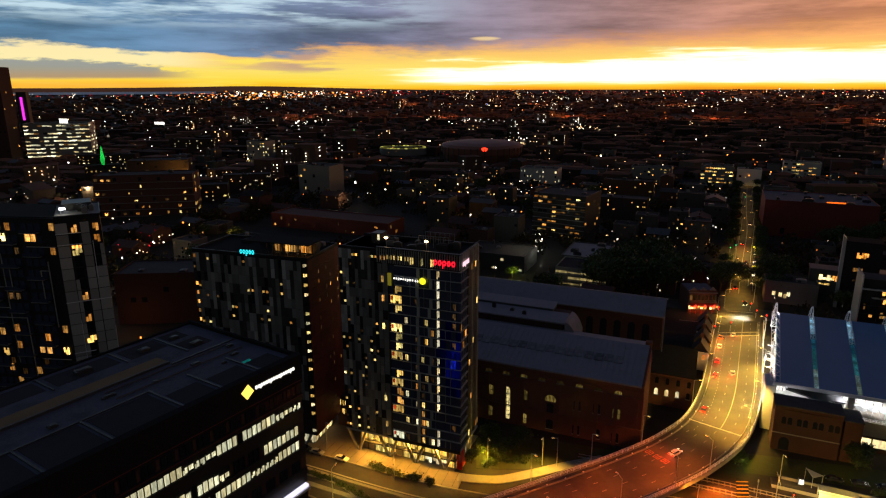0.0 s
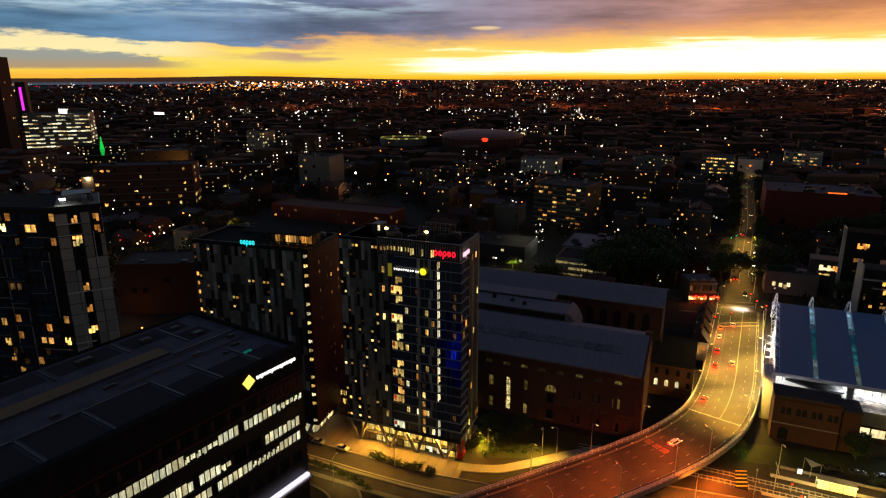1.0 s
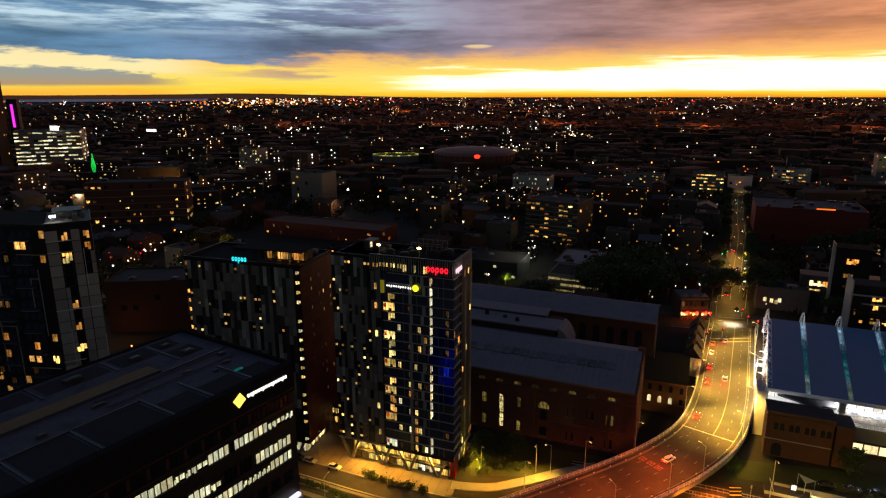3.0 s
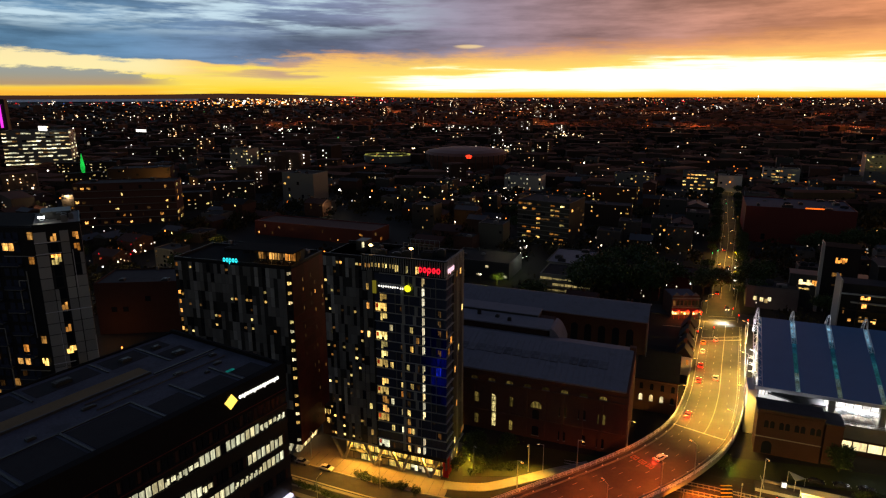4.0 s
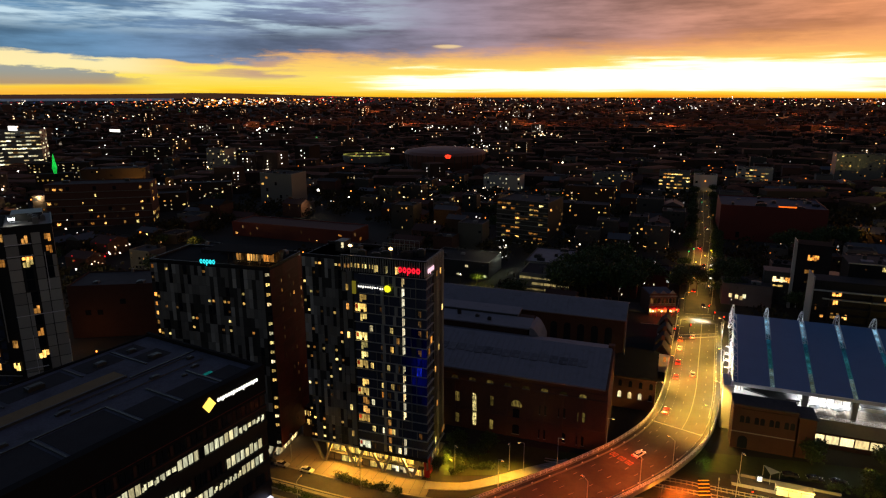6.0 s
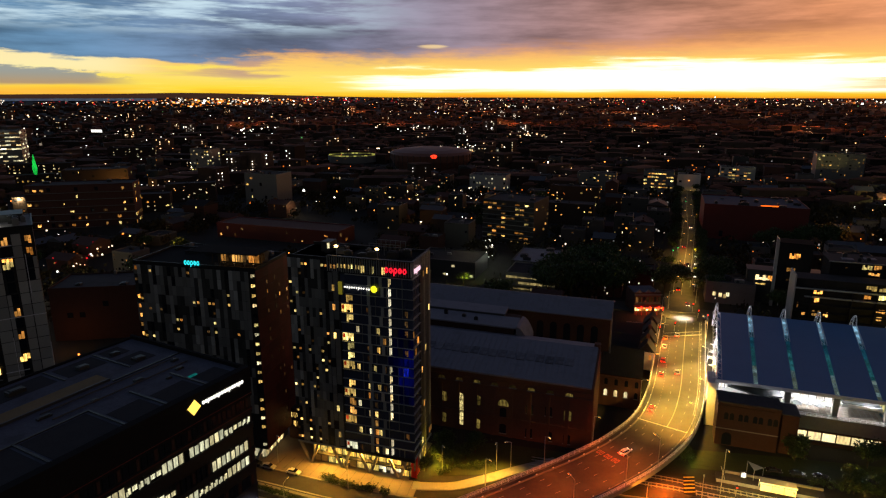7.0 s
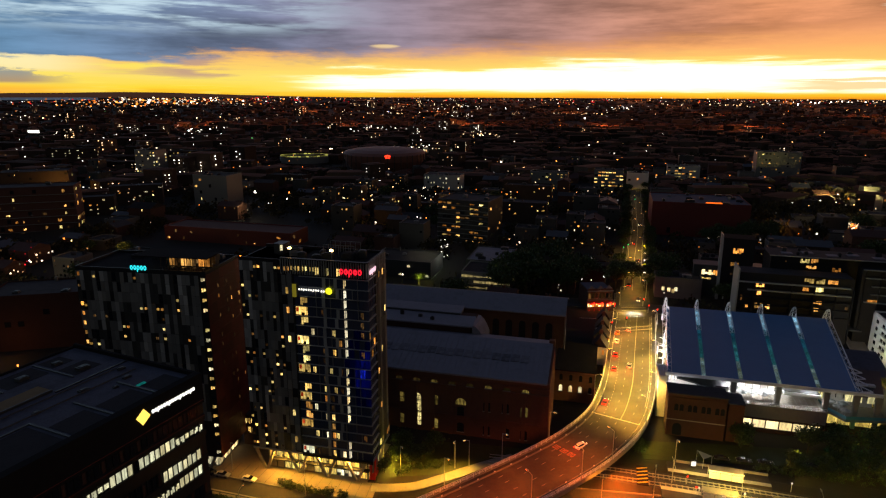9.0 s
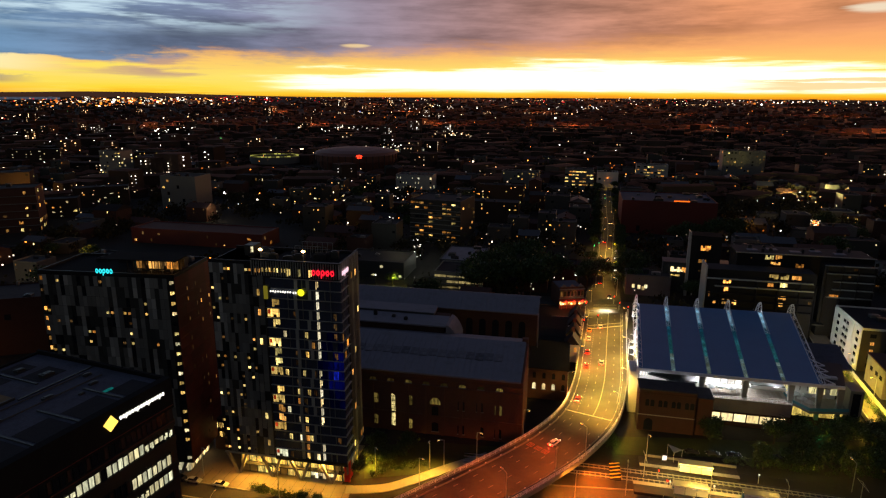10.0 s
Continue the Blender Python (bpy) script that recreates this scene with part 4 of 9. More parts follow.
    for x in np.linspace(-16, -7, 7):
        for y in (9, 14):
            bar(bm, (x, y, TOP - 1.3), (x, y, TOP + 1.9), 0.1, 0.1)
    for y in (9, 14):
        bar(bm, (-16, y, TOP + 1.9), (-7, y, TOP + 1.9), 0.12, 0.12)
    part("pergola", bm, M["clad2"], T, "grey steel frame on the roof")
    for x in (-23.1, -11.0):
        bm = bmesh.new()
        tube(bm, (x, 3.0, TOP - 1.3), (x, 3.0, TOP + 1.7), 0.07)
        f = part("floodlight", bm, M["steel"], T)
        bm = bmesh.new()
        bmesh.ops.create_icosphere(bm, subdivisions=2, radius=0.62, matrix=pose(x, 2.8, TOP + 2.0) @ Matrix.Diagonal((1.0, 0.6, 0.62, 1)))
        part("floodlight_face", bm, M["g_flood"], f, "glaring warm floodlight")
    # a lit roof stair head and its white rail behind the floodlights
    boxpart("stair_head", T, M["clad3"], (-30.5, 8.0, TOP - 1.3, -27.5, 12.0, TOP + 1.6), "small stair head on the roof")
    piece("window_pane", stair[1], T, -28.2, 7.96, TOP - 0.9)
    # illuminated signs
    letter_sign(T, 5, 6.4, 2.2, "g_red", (-7.8, -0.15, TOP - 3.5), 0, "glowing red rounded shapes of a roof sign")
    letter_sign(T, 5, 5.0, 1.9, "g_pink", (0.35, 0.4, TOP - 3.4), 90, "glowing pink-white rounded sign shapes")
    letter_sign(T, 9, 6.2, 0.75, "g_white", (-19.6, -0.4, Z0 + 17.65 * fh), 0, "small row of white sign shapes", 0.3)
    letter_sign(T, 2, 1.3, 0.8, "g_white", (-13.2, -0.4, Z0 + 17.6 * fh), 0, "pair of small white sign shapes", 0.3)
    boxpart("sign_panel", T, M["sign_olive"], (-21.4, -0.3, Z0 + 16.9 * fh, -20.3, -0.1, Z0 + 18.2 * fh), "tall olive-lit sign panel")
    bm = bmesh.new()
    bmesh.ops.create_icosphere(bm, subdivisions=2, radius=1.0, matrix=Matrix.Diagonal((1.0, 0.18, 1.0, 1)))
    s = part("illuminated_sign", bm, M["g_lime"], T, "round lime-yellow light sign")
    s.location = (-10.8, -0.45, 57.2)
    # podium: lit shops behind splayed columns
    boxpart("podium_core", T, M["concrete"], (-W + 3.5, 2.4, 0.1, -2.0, D - 1, Z0))
    boxpart("soffit", T, M["clad1"], (-W, 0.0, Z0 - 0.5, 0.0, D, Z0 - 0.02))
    boxpart("soffit_edge", T, M["black"], (glass0, -0.22, Z0 - 0.75, 0.2, 0.0, Z0 + 0.3))
    shop = [lit_mesh(2.2, 2.9, 0.05, M["w_shop"], 3, 30 + k, "shop_window") for k in range(3)]
    shopd = [lit_mesh(2.2, 2.9, 0.05, M["w_white"], 2, 40 + k, "shop_window") for k in range(2)]
    frame_m = sheet_mesh("shop_frame", 0.18, 6.3, 0.25, M["black"])
    for k in range(13):
        x = -W + 5.0 + k * 2.36
        for z in (0.3, 3.6):
            if rnd.random() < (0.95 if z > 1 or k > 5 else 0.6):
                piece("shop_window", rnd.choice(shopd) if (z < 1 and 8 < k < 12) else rnd.choice(shop), T, x, 2.32, z)
        piece("shop_frame", frame_m, T, x + 1.18, 2.32, 0.2)
    boxpart("mezzanine_band", T, M["black"], (-W + 5.5, 0.9, 3.15, -1.6, 2.3, 3.5))
    for z in (0.3, 3.6):
        for k in range(5):
            piece("shop_window", rnd.choice(shop) if rnd.random() < 0.6 else shopd[0], T, -1.94, 3.4 + k * 2.4, z, 90)
    for x in (-33.4, -22.9, -14.3, -5.2):
        for dx in (-3.0, 3.0):
            bm = bmesh.new()
            bar(bm, (x + dx, 0.5, Z0 - 0.4), (x + dx * 0.1, 1.0, 0.1), 0.7, 0.7)
            part("splayed_column", bm, M["concrete"], T, "pale slanted concrete column")
    for y in (3.5, 9.5):
        for dy in (-2.0, 2.0):
            bm = bmesh.new()
            bar(bm, (-0.5, y + dy, Z0 - 0.4), (-1.0, y + dy * 0.1, 0.1), 0.6, 0.6)
            part("splayed_column", bm, M["concrete"], T, "pale slanted concrete column")
    boxpart("red_panel", T, M["signred"], (-1.9, 2.4, 0.1, -0.2, 2.7, Z0 - 0.5), "red wall panel at the corner")
    boxpart("red_panel", T, M["signred"], (-0.75, 4.0, 0.1, -0.55, 6.2, Z0 - 1.0), "red banner on the return side")
    return T


tower_a()


def tower_b():
    rnd = random.Random(23)
    T = thing("apartment_tower", -38.2, 168.3, 0, -17.5, "dark student tower with a dark red end wall and roof terrace", "tower")
    W, D, Z0, TOP = 39.2, 19.0, 5.0, 60.4
    boxpart("body", T, M["black"], (-W, 0.25, Z0, -0.25, D, TOP))
    clad_wall(T, rnd, -W, -2.4, Z0 + 4 * 2.9, 15, 2.9, 30, 0.22, 0.17, lights=("w_warm", "w_warm", "w_amber", "w_dim"), open_share=2)
    # a slot of lit bathrooms down the corner
    lit = lit_mesh(1.25, 0.95, 0.05, M["w_warm"], 2, 3)
    lit2 = lit_mesh(1.25, 0.95, 0.05, M["w_white"], 2, 4)
    dark = sheet_mesh("window_pane", 1.2, 1.0, 0.05, M["glass"])
    left = lit_mesh(0.8, 1.2, 0.05, M["w_amber"], 1, 5)
    for f in range(19):
        piece("window_pane", (lit if f % 3 else lit2) if rnd.random() < 0.85 else dark, T, -1.15, 0.2, Z0 + 1.2 + f * 2.9)
        if f > 8 and rnd.random() < 0.6:
            piece("window_pane", left, T, -W + 0.9, 0.08, Z0 + 1.2 + f * 2.9)
    # red end wall in sheets
    red = sheet_mesh("wall_sheet", 2.35, 2.86, 0.1, M["redclad"])
    slit = sheet_mesh("window_pane", 0.32, 1.0, 0.06, M["w_dim"])
    slitw = sheet_mesh("window_pane", 0.32, 1.0, 0.06, M["w_amber"])
    for f in range(19):
        for c in range(8):
            piece("wall_sheet", red, T, -0.22, 1.3 + c * 2.35, Z0 + 0.2 + f * 2.9, 90)
            r = rnd.random()
            if c in (2, 4, 5, 7) and r < 0.42:
                piece("window_pane", slitw if r < 0.05 else slit, T, -0.13, 1.3 + c * 2.35, Z0 + 0.9 + f * 2.9, 90)
    # roof, setback terrace with lamps under a canopy
    boxpart("roof", T, M["bitumen"], (-W + 0.3, 0.6, TOP, -0.6, D - 0.3, TOP + 0.15), "black bitumen roof")
    bm = bmesh.new()
    for a, b, c, d in ((-W, 0.25, -0.25, 0.6), (-W, D - 0.35, -0.25, D), (-W, 0.6, -W + 0.35, D - 0.35), (-0.6, 0.6, -0.25, D - 0.35)):
        box(bm, a, b, TOP - 0.1, c, d, TOP + 0.8)
    part("parapet", bm, M["black"], T)
    boxpart("terrace_canopy", T, M["bitumen"], (-21.5, 0.9, TOP + 4.1, 0.2, 9.5, TOP + 4.35), "flat dark canopy over the terrace")
    boxpart("terrace_wall", T, M["clad3"], (-14.2, 5.4, TOP + 0.15, -0.8, 9.0, TOP + 4.1))
    tm = [lit_mesh(1.6, 2.9, 0.05, M[k], 2, s) for k, s in (("w_amber", 1), ("w_amber", 2), ("w_dim", 3))]
    for k in range(8):
        piece("window_pane", tm[(k * 2) % 3], T, -12.9 + k * 1.75, 5.36, TOP + 0.8)
        bm = bmesh.new()
        bar(bm, (-13.7 + k * 1.75, 1.3, TOP + 0.15), (-13.7 + k * 1.75, 1.3, TOP + 4.1), 0.14, 0.14)
        part("canopy_post", bm, M["black"], T)
    bm = bmesh.new()
    railing(bm, (-13.7, 0.9, TOP + 0.8), (-0.5, 0.9, TOP + 0.8), 0.7, 1.2)
    part("terrace_rail", bm, M["black"], T)
    bm = bmesh.new()
    box(bm, -13.2, 2.4, TOP + 3.95, -0.9, 2.6, TOP + 4.08)
    part("terrace_light", bm, glow("terrace_light", (1.0, 0.50, 0.10), 7.0, 0.0, lights=True), T, "warm strip light under the canopy")
    # tables with parasols left on the terrace
    for k, x in enumerate((-11.5, -8.2, -5.0, -2.4)):
        bm = bmesh.new()
        tube(bm, (x, 3.2, TOP + 0.15), (x, 3.2, TOP + 0.9), 0.06)
        tube(bm, (x, 3.2, TOP + 0.88), (x, 3.2, TOP + 0.94), 0.45, n=10)
        part("terrace_table", bm, M["clad1"], T)
    roof_plant(T, rnd, -36, 10, -2, 18, TOP + 0.15, 12, 4.0)
    letter_sign(T, 5, 5.0, 1.9, "g_cyan", (-22.2, 0.05, TOP + 0.5), 0, "glowing cyan rounded sign shapes")
    # foot
    boxpart("podium_core", T, M["concrete"], (-W + 2, 3, 0.1, -3.0, D - 1, Z0))
    shop = [lit_mesh(2.0, 2.6, 0.05, M["w_white"], 3, 50 + k, "shop_window") for k in range(2)]
    for k in range(5):
        piece("shop_window", shop[k % 2], T, -12.4 + k * 2.2, 2.92, 0.6)
        piece("shop_window", shop[(k + 1) % 2], T, -2.94, 4.5 + k * 2.3, 0.6, 90)
    for x in (-20, -5):
        for dx in (-2.4, 2.4):
            bm = bmesh.new()
            bar(bm, (x + dx, 0.8, Z0), (x, 1.2, 0.1), 0.7, 0.7)
            part("splayed_column", bm, M["concrete"], T)
    # glazed link between the towers at low level
    link = thing("link_building", -29, 181.5, 0, -20, "low glazed link with lit windows between two towers", "building")
    boxpart("body", link, M["darkbrick"], (-6, 0, 0.1, 5, 8, 10.5))
    pm = lit_mesh(1.0, 2.1, 0.05, M["w_warm"], 2, 61)
    for k in range(8):
        for z in (4.2, 7.2):
            if rnd.random() < 0.8:
                piece("window_pane", pm, link, -5.2 + k * 1.3, -0.02, z)


tower_b()


# ---------------------------------------------------------------- the office block in the foreground
def office_block():
    rnd = random.Random(5)
    # local x runs along the long facade away from its far corner, local y out of the block
    T = thing("office_block", -28.8, 115.9, 0, 237.2, "dark office block with lit window bands and a blotched flat roof", "office")
    L, D, TOP = 76.0, 35.5, 56.0
    RZ = TOP - 1.0
    boxpart("body", T, M["black"], (0.1, -D, 0, L, -0.4, RZ - 0.3))
    boxpart("roof", T, M["membrane"], (0.6, -D + 0.4, RZ - 0.3, L, -1.6, RZ), "blotched blue-grey roof membrane")
    bm = bmesh.new()
    box(bm, 0, -1.6, TOP - 6.4, L, 0.0, TOP - 0.2)
    box(bm, 0, -D, TOP - 6.4, 0.6, -1.6, TOP - 0.2)
    box(bm, 0.6, -D, RZ - 0.3, L, -D + 0.4, TOP - 0.6)
    part("parapet", bm, M["bitumen"], T, "deep black parapet")
    # dark gravelled fields with pale kerbs between
    for x0, y0, x1, y1 in ((2.2, -7.4, 7.6, -2.4), (9.4, -8.0, 16.5, -2.4), (18.2, -8.6, 24.5, -2.6), (26.0, -11.8, 36.8, -2.6), (38.2, -12.0, 47.0, -2.6), (48.4, -12.2, 60.0, -2.6),
                           (4.0, -27.5, 9.6, -22.5), (11.0, -33.6, 19.0, -28.0), (21.0, -33.8, 33.0, -28.4), (5.0, -33.8, 9.4, -29.4), (35.0, -33.8, 50.0, -28.6)):
        boxpart("roof_field", T, M["ballast"], (x0, y0, RZ - 0.02, x1, y1, RZ + 0.05), "dark gravelled roof field")
    kerb = M["clad3"]
    for x0, y0, x1, y1 in ((0.9, -2.3, L, -1.9), (8.3, -12.5, 8.7, -2.3), (17.1, -12.5, 17.5, -2.3), (25.0, -12.5, 25.4, -2.3), (37.3, -12.5, 37.7, -2.3), (47.5, -12.5, 47.9, -2.3),
                           (25.4, -12.6, L, -12.2), (0.9, -19.4, 16.0, -19.0), (10.2, -34.0, 10.5, -22.0), (20.0, -34.5, 20.3, -27.4), (34.0, -34.5, 34.3, -27.4)):
        boxpart("roof_kerb", T, kerb, (x0, y0, RZ, x1, y1, RZ + 0.22), "low pale upstand between roof fields")
    boxpart("roof_walkway", T, M["ochre"], (16.0, -24.0, RZ, 66, -20.2, RZ + 0.3), "long roof deck, ochre from light put into its colour")
    boxpart("roof_walkway", T, M["clad3"], (16.0, -20.2, RZ, 66, -19.9, RZ + 0.5))
    # low plant, vents and pipe runs
    for x, y, w, d, h in ((5.5, -13.0, 1.6, 0.8, 0.35), (9.6, -11.2, 1.0, 0.6, 0.3), (12.6, -15.6, 1.8, 1.0, 0.4), (14.2, -30.4, 2.0, 1.4, 0.6), (7.0, -31.0, 1.6, 1.2, 0.5), (3.4, -17.2, 1.4, 0.9, 0.4),
                          (21.8, -15.2, 1.2, 0.8, 0.3), (29.0, -17.0, 2.4, 0.7, 0.35), (40.0, -15.0, 1.4, 1.0, 0.4), (6.0, -24.6, 2.2, 1.6, 0.6), (26.0, -31.0, 3.0, 1.6, 0.8)):
        bm = bmesh.new()
        box(bm, x, y, RZ, x + w, y + d, RZ + h)
        box(bm, x + w * 0.15, y + d * 0.15, RZ + h, x + w * 0.85, y + d * 0.85, RZ + h + 0.12)
        part("plant_unit", bm, M["clad3"], T)
    for y in (-14.2, -17.8):
        bm = bmesh.new()
        tube(bm, (3, y, RZ + 0.2), (30, y - 0.4, RZ + 0.2), 0.12, n=6)
        part("pipe_run", bm, M["clad3"], T)
    bm = bmesh.new()
    box(bm, 6.4, -8.0, RZ + 0.04, 8.2, -7.4, RZ + 0.26)
    part("roof_hatch", bm, glow("teal_hatch_light", (0.02, 0.45, 0.42), 0.3, 0.0, room=0.4), T, "teal glowing roof hatch")
    # the window bands of the long facade
    bay = 1.15
    n = int(L / bay)
    lit = [sheet_mesh("window_pane", bay * 0.86, h, 0.06, M["w_pale"]) for h in (1.9, 1.9, 2.0, 1.7)]
    low = [lit_mesh(bay * 0.9, 1.2, 0.06, M["w_pale"], 2, 80 + k) for k in range(4)]
    dark = sheet_mesh("window_pane", bay * 0.86, 2.4, 0.02, M["glass"])
    blind = sheet_mesh("window_blind", bay * 0.5, 2.2, 0.02, M["darkbrick"])
    fin = sheet_mesh("mullion", 0.1, 3.0, 0.22, M["black"])
    for row, (z, ranges) in enumerate(((47.4, ()), (44.0, ((0, 52),)), (38.5, ((1, 9), (15, 29))), (35.2, ((1, 36),)), (30.2, ((38, 50),)))):
        boxpart("spandrel", T, M["black"], (0.2, -0.35, z - 1.3, L, -0.02, z - 0.15))
        for k in range(n):
            x = 1.3 + k * bay
            on = any(a <= k < b for a, b in ranges) and rnd.random() < 0.97
            if on:
                half = (k // 6 + row) % 3 == 1
                piece("window_pane", rnd.choice(low if half else lit), T, x, -0.3, z, 180)
            else:
                piece("window_blind" if k % 3 == 0 else "window_pane", blind if k % 3 == 0 else dark, T, x, -0.3, z - 0.1, 180)
            if 30.5 < z < 47:
                piece("mullion", fin, T, x + bay / 2, -0.25, z - 0.4, 180)
    for z in (46.9, 50.2):
        boxpart("red_rail", T, M["redclad"], (0.2, -0.02, z, L, 0.06, z + 0.12), "thin dark red line along the facade")
    bm = bmesh.new()
    box(bm, 0.5, -0.4, 25.2, 16, 0.9, 25.7)
    part("entrance_canopy", bm, M["clad1"], T)
    boxpart("lit_soffit", T, glow("lilac_soffit_light", (0.8, 0.75, 1.0), 1.3, 0.0), (0.8, -0.2, 25.9, 16, 0.7, 26.5))
    # bank sign: a yellow diamond and a row of plain white blocks
    bm = bmesh.new()
    solid(bm, [(-1.4, -0.2, 0.25), (-0.25, -0.2, -1.4), (1.4, -0.2, -0.25), (0.25, -0.2, 1.4)], [(-1.4, 0, 0.25), (-0.25, 0, -1.4), (1.4, 0, -0.25), (0.25, 0, 1.4)])
    s = part("illuminated_sign", bm, M["g_yellow"], T, "glowing yellow diamond sign")
    s.location, s.rotation_euler = (13.8, 0.03, 53.4), (0, 0, radians(180))
    letter_sign(T, 16, 10.0, 1.0, "g_white", (12.0, 0.03, 53.1), 180, "glowing row of white sign shapes", 0.12)


office_block()


# ---------------------------------------------------------------- apartment tower with a pale gridded face
def left_tower():
    rnd = random.Random(31)
    T = thing("apartment_tower", -96.7, 171.95, 0, 29, "apartment tower with a pale gridded face and dark balconies", "tower")
    W, D, TOP = 11.5, 20.0, 73.4
    boxpart("body", T, M["black"], (-W, 0.3, 0, -0.2, D, TOP))
    edges = (-11.5, -8.4, -5.4, -3.1, -0.1)
    fh, z0 = 3.3, 2.5
    for c, (a, b) in enumerate(zip(edges, edges[1:])):
        w = b - a
        pan = sheet_mesh("wall_panel", w - 0.22, fh - 0.2, 0.14, M["clad1"])
        slim = sheet_mesh("wall_panel", w * 0.3, fh - 0.2, 0.14, M["clad1"])
        dk = sheet_mesh("window_pane", w * 0.6, fh - 0.4, 0.08, M["glass"])
        lit = {k: lit_mesh(w * (0.82 if k == "w_warm" and c == 1 else 0.5), 2.1, 0.16, M[k], 3 if k == "w_warm" else 2, 90 + c) for k in ("w_warm", "w_amber")}
        for f in range(21):
            x, z = (a + b) / 2, z0 + f * fh
            if c == 1 and f > 15:                                # the lit stack under the roof
                piece("window_pane", {18: lit["w_warm"], 20: lit["w_amber"]}.get(f, dk), T, x, 0.22, z + 0.35)
                if f == 19:
                    piece("window_pane", lit_mesh(w * 0.8, 0.8, 0.16, M["w_amber"], 3, 95), T, x, 0.22, z - 0.9)
            elif c == 1:
                if f in (14, 12, 10):
                    piece("window_pane", lit["w_amber" if f > 10 else "w_warm"], T, x + 0.25, 0.22, z + 0.3)
                else:
                    piece("window_pane", dk, T, x + 0.25, 0.22, z + 0.2)
                piece("wall_panel", slim, T, x - w * 0.33, 0.26, z)
            elif c == 3 and f in (19, 20):
                piece("window_pane", lit["w_amber"], T, x, 0.22, z + 0.4)
            elif c == 3 and f in (17, 18):
                piece("window_pane", dk, T, x - 0.5, 0.22, z + 0.2)
                piece("wall_panel", slim, T, x + w * 0.3, 0.26, z)
            else:
                piece("wall_panel", pan, T, x, 0.26, z)
    for x0, x1, z in ((-11.5, -5.4, 68.6), (-11.5, -5.4, 65.4), (-11.5, -0.1, 48.6), (-11.5, -6.0, 33.2)):
        boxpart("pale_ledge", T, M["white_steel"], (x0, -0.05, z, x1, 0.3, z + 0.16))
    bm = bmesh.new()
    for x, a, b in ((-2.75, 55.0, 66.0), (-8.5, 30.0, 43.0), (-0.2, 30.0, 40.0)):
        bar(bm, (x, 0.05, a), (x, 0.05, b), 0.14, 0.14)
    part("pale_frame", bm, M["white_steel"], T)
    # the darker wing to the south with balconies
    wing = thing("apartment_tower", -106.8, 166.3, 0, -6, "dark apartment wing with recessed balconies and amber rooms", "tower")
    boxpart("body", wing, M["black"], (-34, 0.3, 0, -0.1, 20, TOP - 0.2))
    slab = sheet_mesh("balcony_slab", 5.2, 0.22, 1.3, M["clad2"])
    rail = sheet_mesh("balcony_rail", 5.2, 1.0, 0.05, M["bluglass"])
    dk = sheet_mesh("window_pane", 1.5, 2.2, 0.04, M["bluglass"])
    dim = lit_mesh(1.3, 1.9, 0.05, M["w_dim"], 2, 101)
    for f in range(21):
        z = 2.0 + f * 3.35
        for c in range(4):
            x = -29.5 + c * 7.4
            if (f + c) % 2:
                piece("balcony_slab", slab, wing, x, 0.25, z)
                piece("balcony_rail", rail, wing, x, -1.0, z + 0.22)
            for dx in (-2.0, 0.2, 2.2):
                piece("window_pane", dim if rnd.random() < 0.05 else dk, wing, x + dx, 0.26, z + 0.5)
    am, wm = lit_mesh(1.5, 2.1, 0.1, M["w_amber"], 2, 102), lit_mesh(1.7, 2.2, 0.1, M["w_warm"], 3, 103)
    for k, (x, z) in enumerate(((-14.1, 70.7), (-16.1, 67.6), (-8.6, 67.6), (-6.9, 67.6), (-0.9, 70.8), (-1.5, 63.9), (-21.4, 39.4), (-16.8, 35.4), (-21.4, 33.0), (-9.9, 34.2), (-7.5, 38.0),
                                (-7.7, 34.0), (-2.4, 33.9), (-16.7, 40.6), (-1.8, 40.7), (-18.4, 24.0), (-20.6, 28.2), (-12.0, 27.4), (-5.0, 26.0))):
        piece("window_pane", wm if k in (1, 8, 12) else am, wing, x, 0.2, z - 1.0)
    bm = bmesh.new()
    for x, a, b in ((-17.2, 30, 63), (-15.3, 49.6, 58.9), (-3.2, 41.5, 61), (-5.8, 50, 58.3), (-12.5, 26, 44)):
        bar(bm, (x, -0.3, a), (x, -0.3, b), 0.2, 0.2)
    for x, x2, z in ((-5.8, -3.2, 58.3), (-19.6, -14.2, 53.2), (-17.2, -13.1, 65.7), (-8.8, -0.1, 65.2), (-21, -17.2, 47.0), (-10.0, -1.0, 31.5), (-22, -12.5, 44.0)):
        bar(bm, (x, -0.3, z), (x2, -0.3, z), 0.18, 0.18)
    part("pale_frame", bm, M["clad1"], wing, "pale framing lines on the dark wing")
    boxpart("roof", wing, M["bitumen"], (-33.5, 0.8, TOP - 0.2, -0.8, 19.5, TOP), "black flat roof")
    boxpart("roof", T, M["concrete"], (-W + 0.3, 0.6, TOP, -0.5, D - 0.4, TOP + 0.15), "pale roof lit by a floodlight")
    bm = bmesh.new()
    for a, b, c, d in ((-W, 0.1, 0, 0.4), (-0.4, 0.4, 0, D), (-W, D - 0.4, -0.4, D)):
        box(bm, a, b, TOP - 0.2, c, d, TOP + 0.35)
    part("parapet", bm, M["black"], T)
    boxpart("lift_overrun", T, M["clad3"], (-9.5, 9, TOP + 0.15, -2, 17, TOP + 2.2), "dark plant room on the roof")
    roof_plant(T, rnd, -6, 2, -1, 8, TOP + 0.15, 5, 1.6)
    bm = bmesh.new()
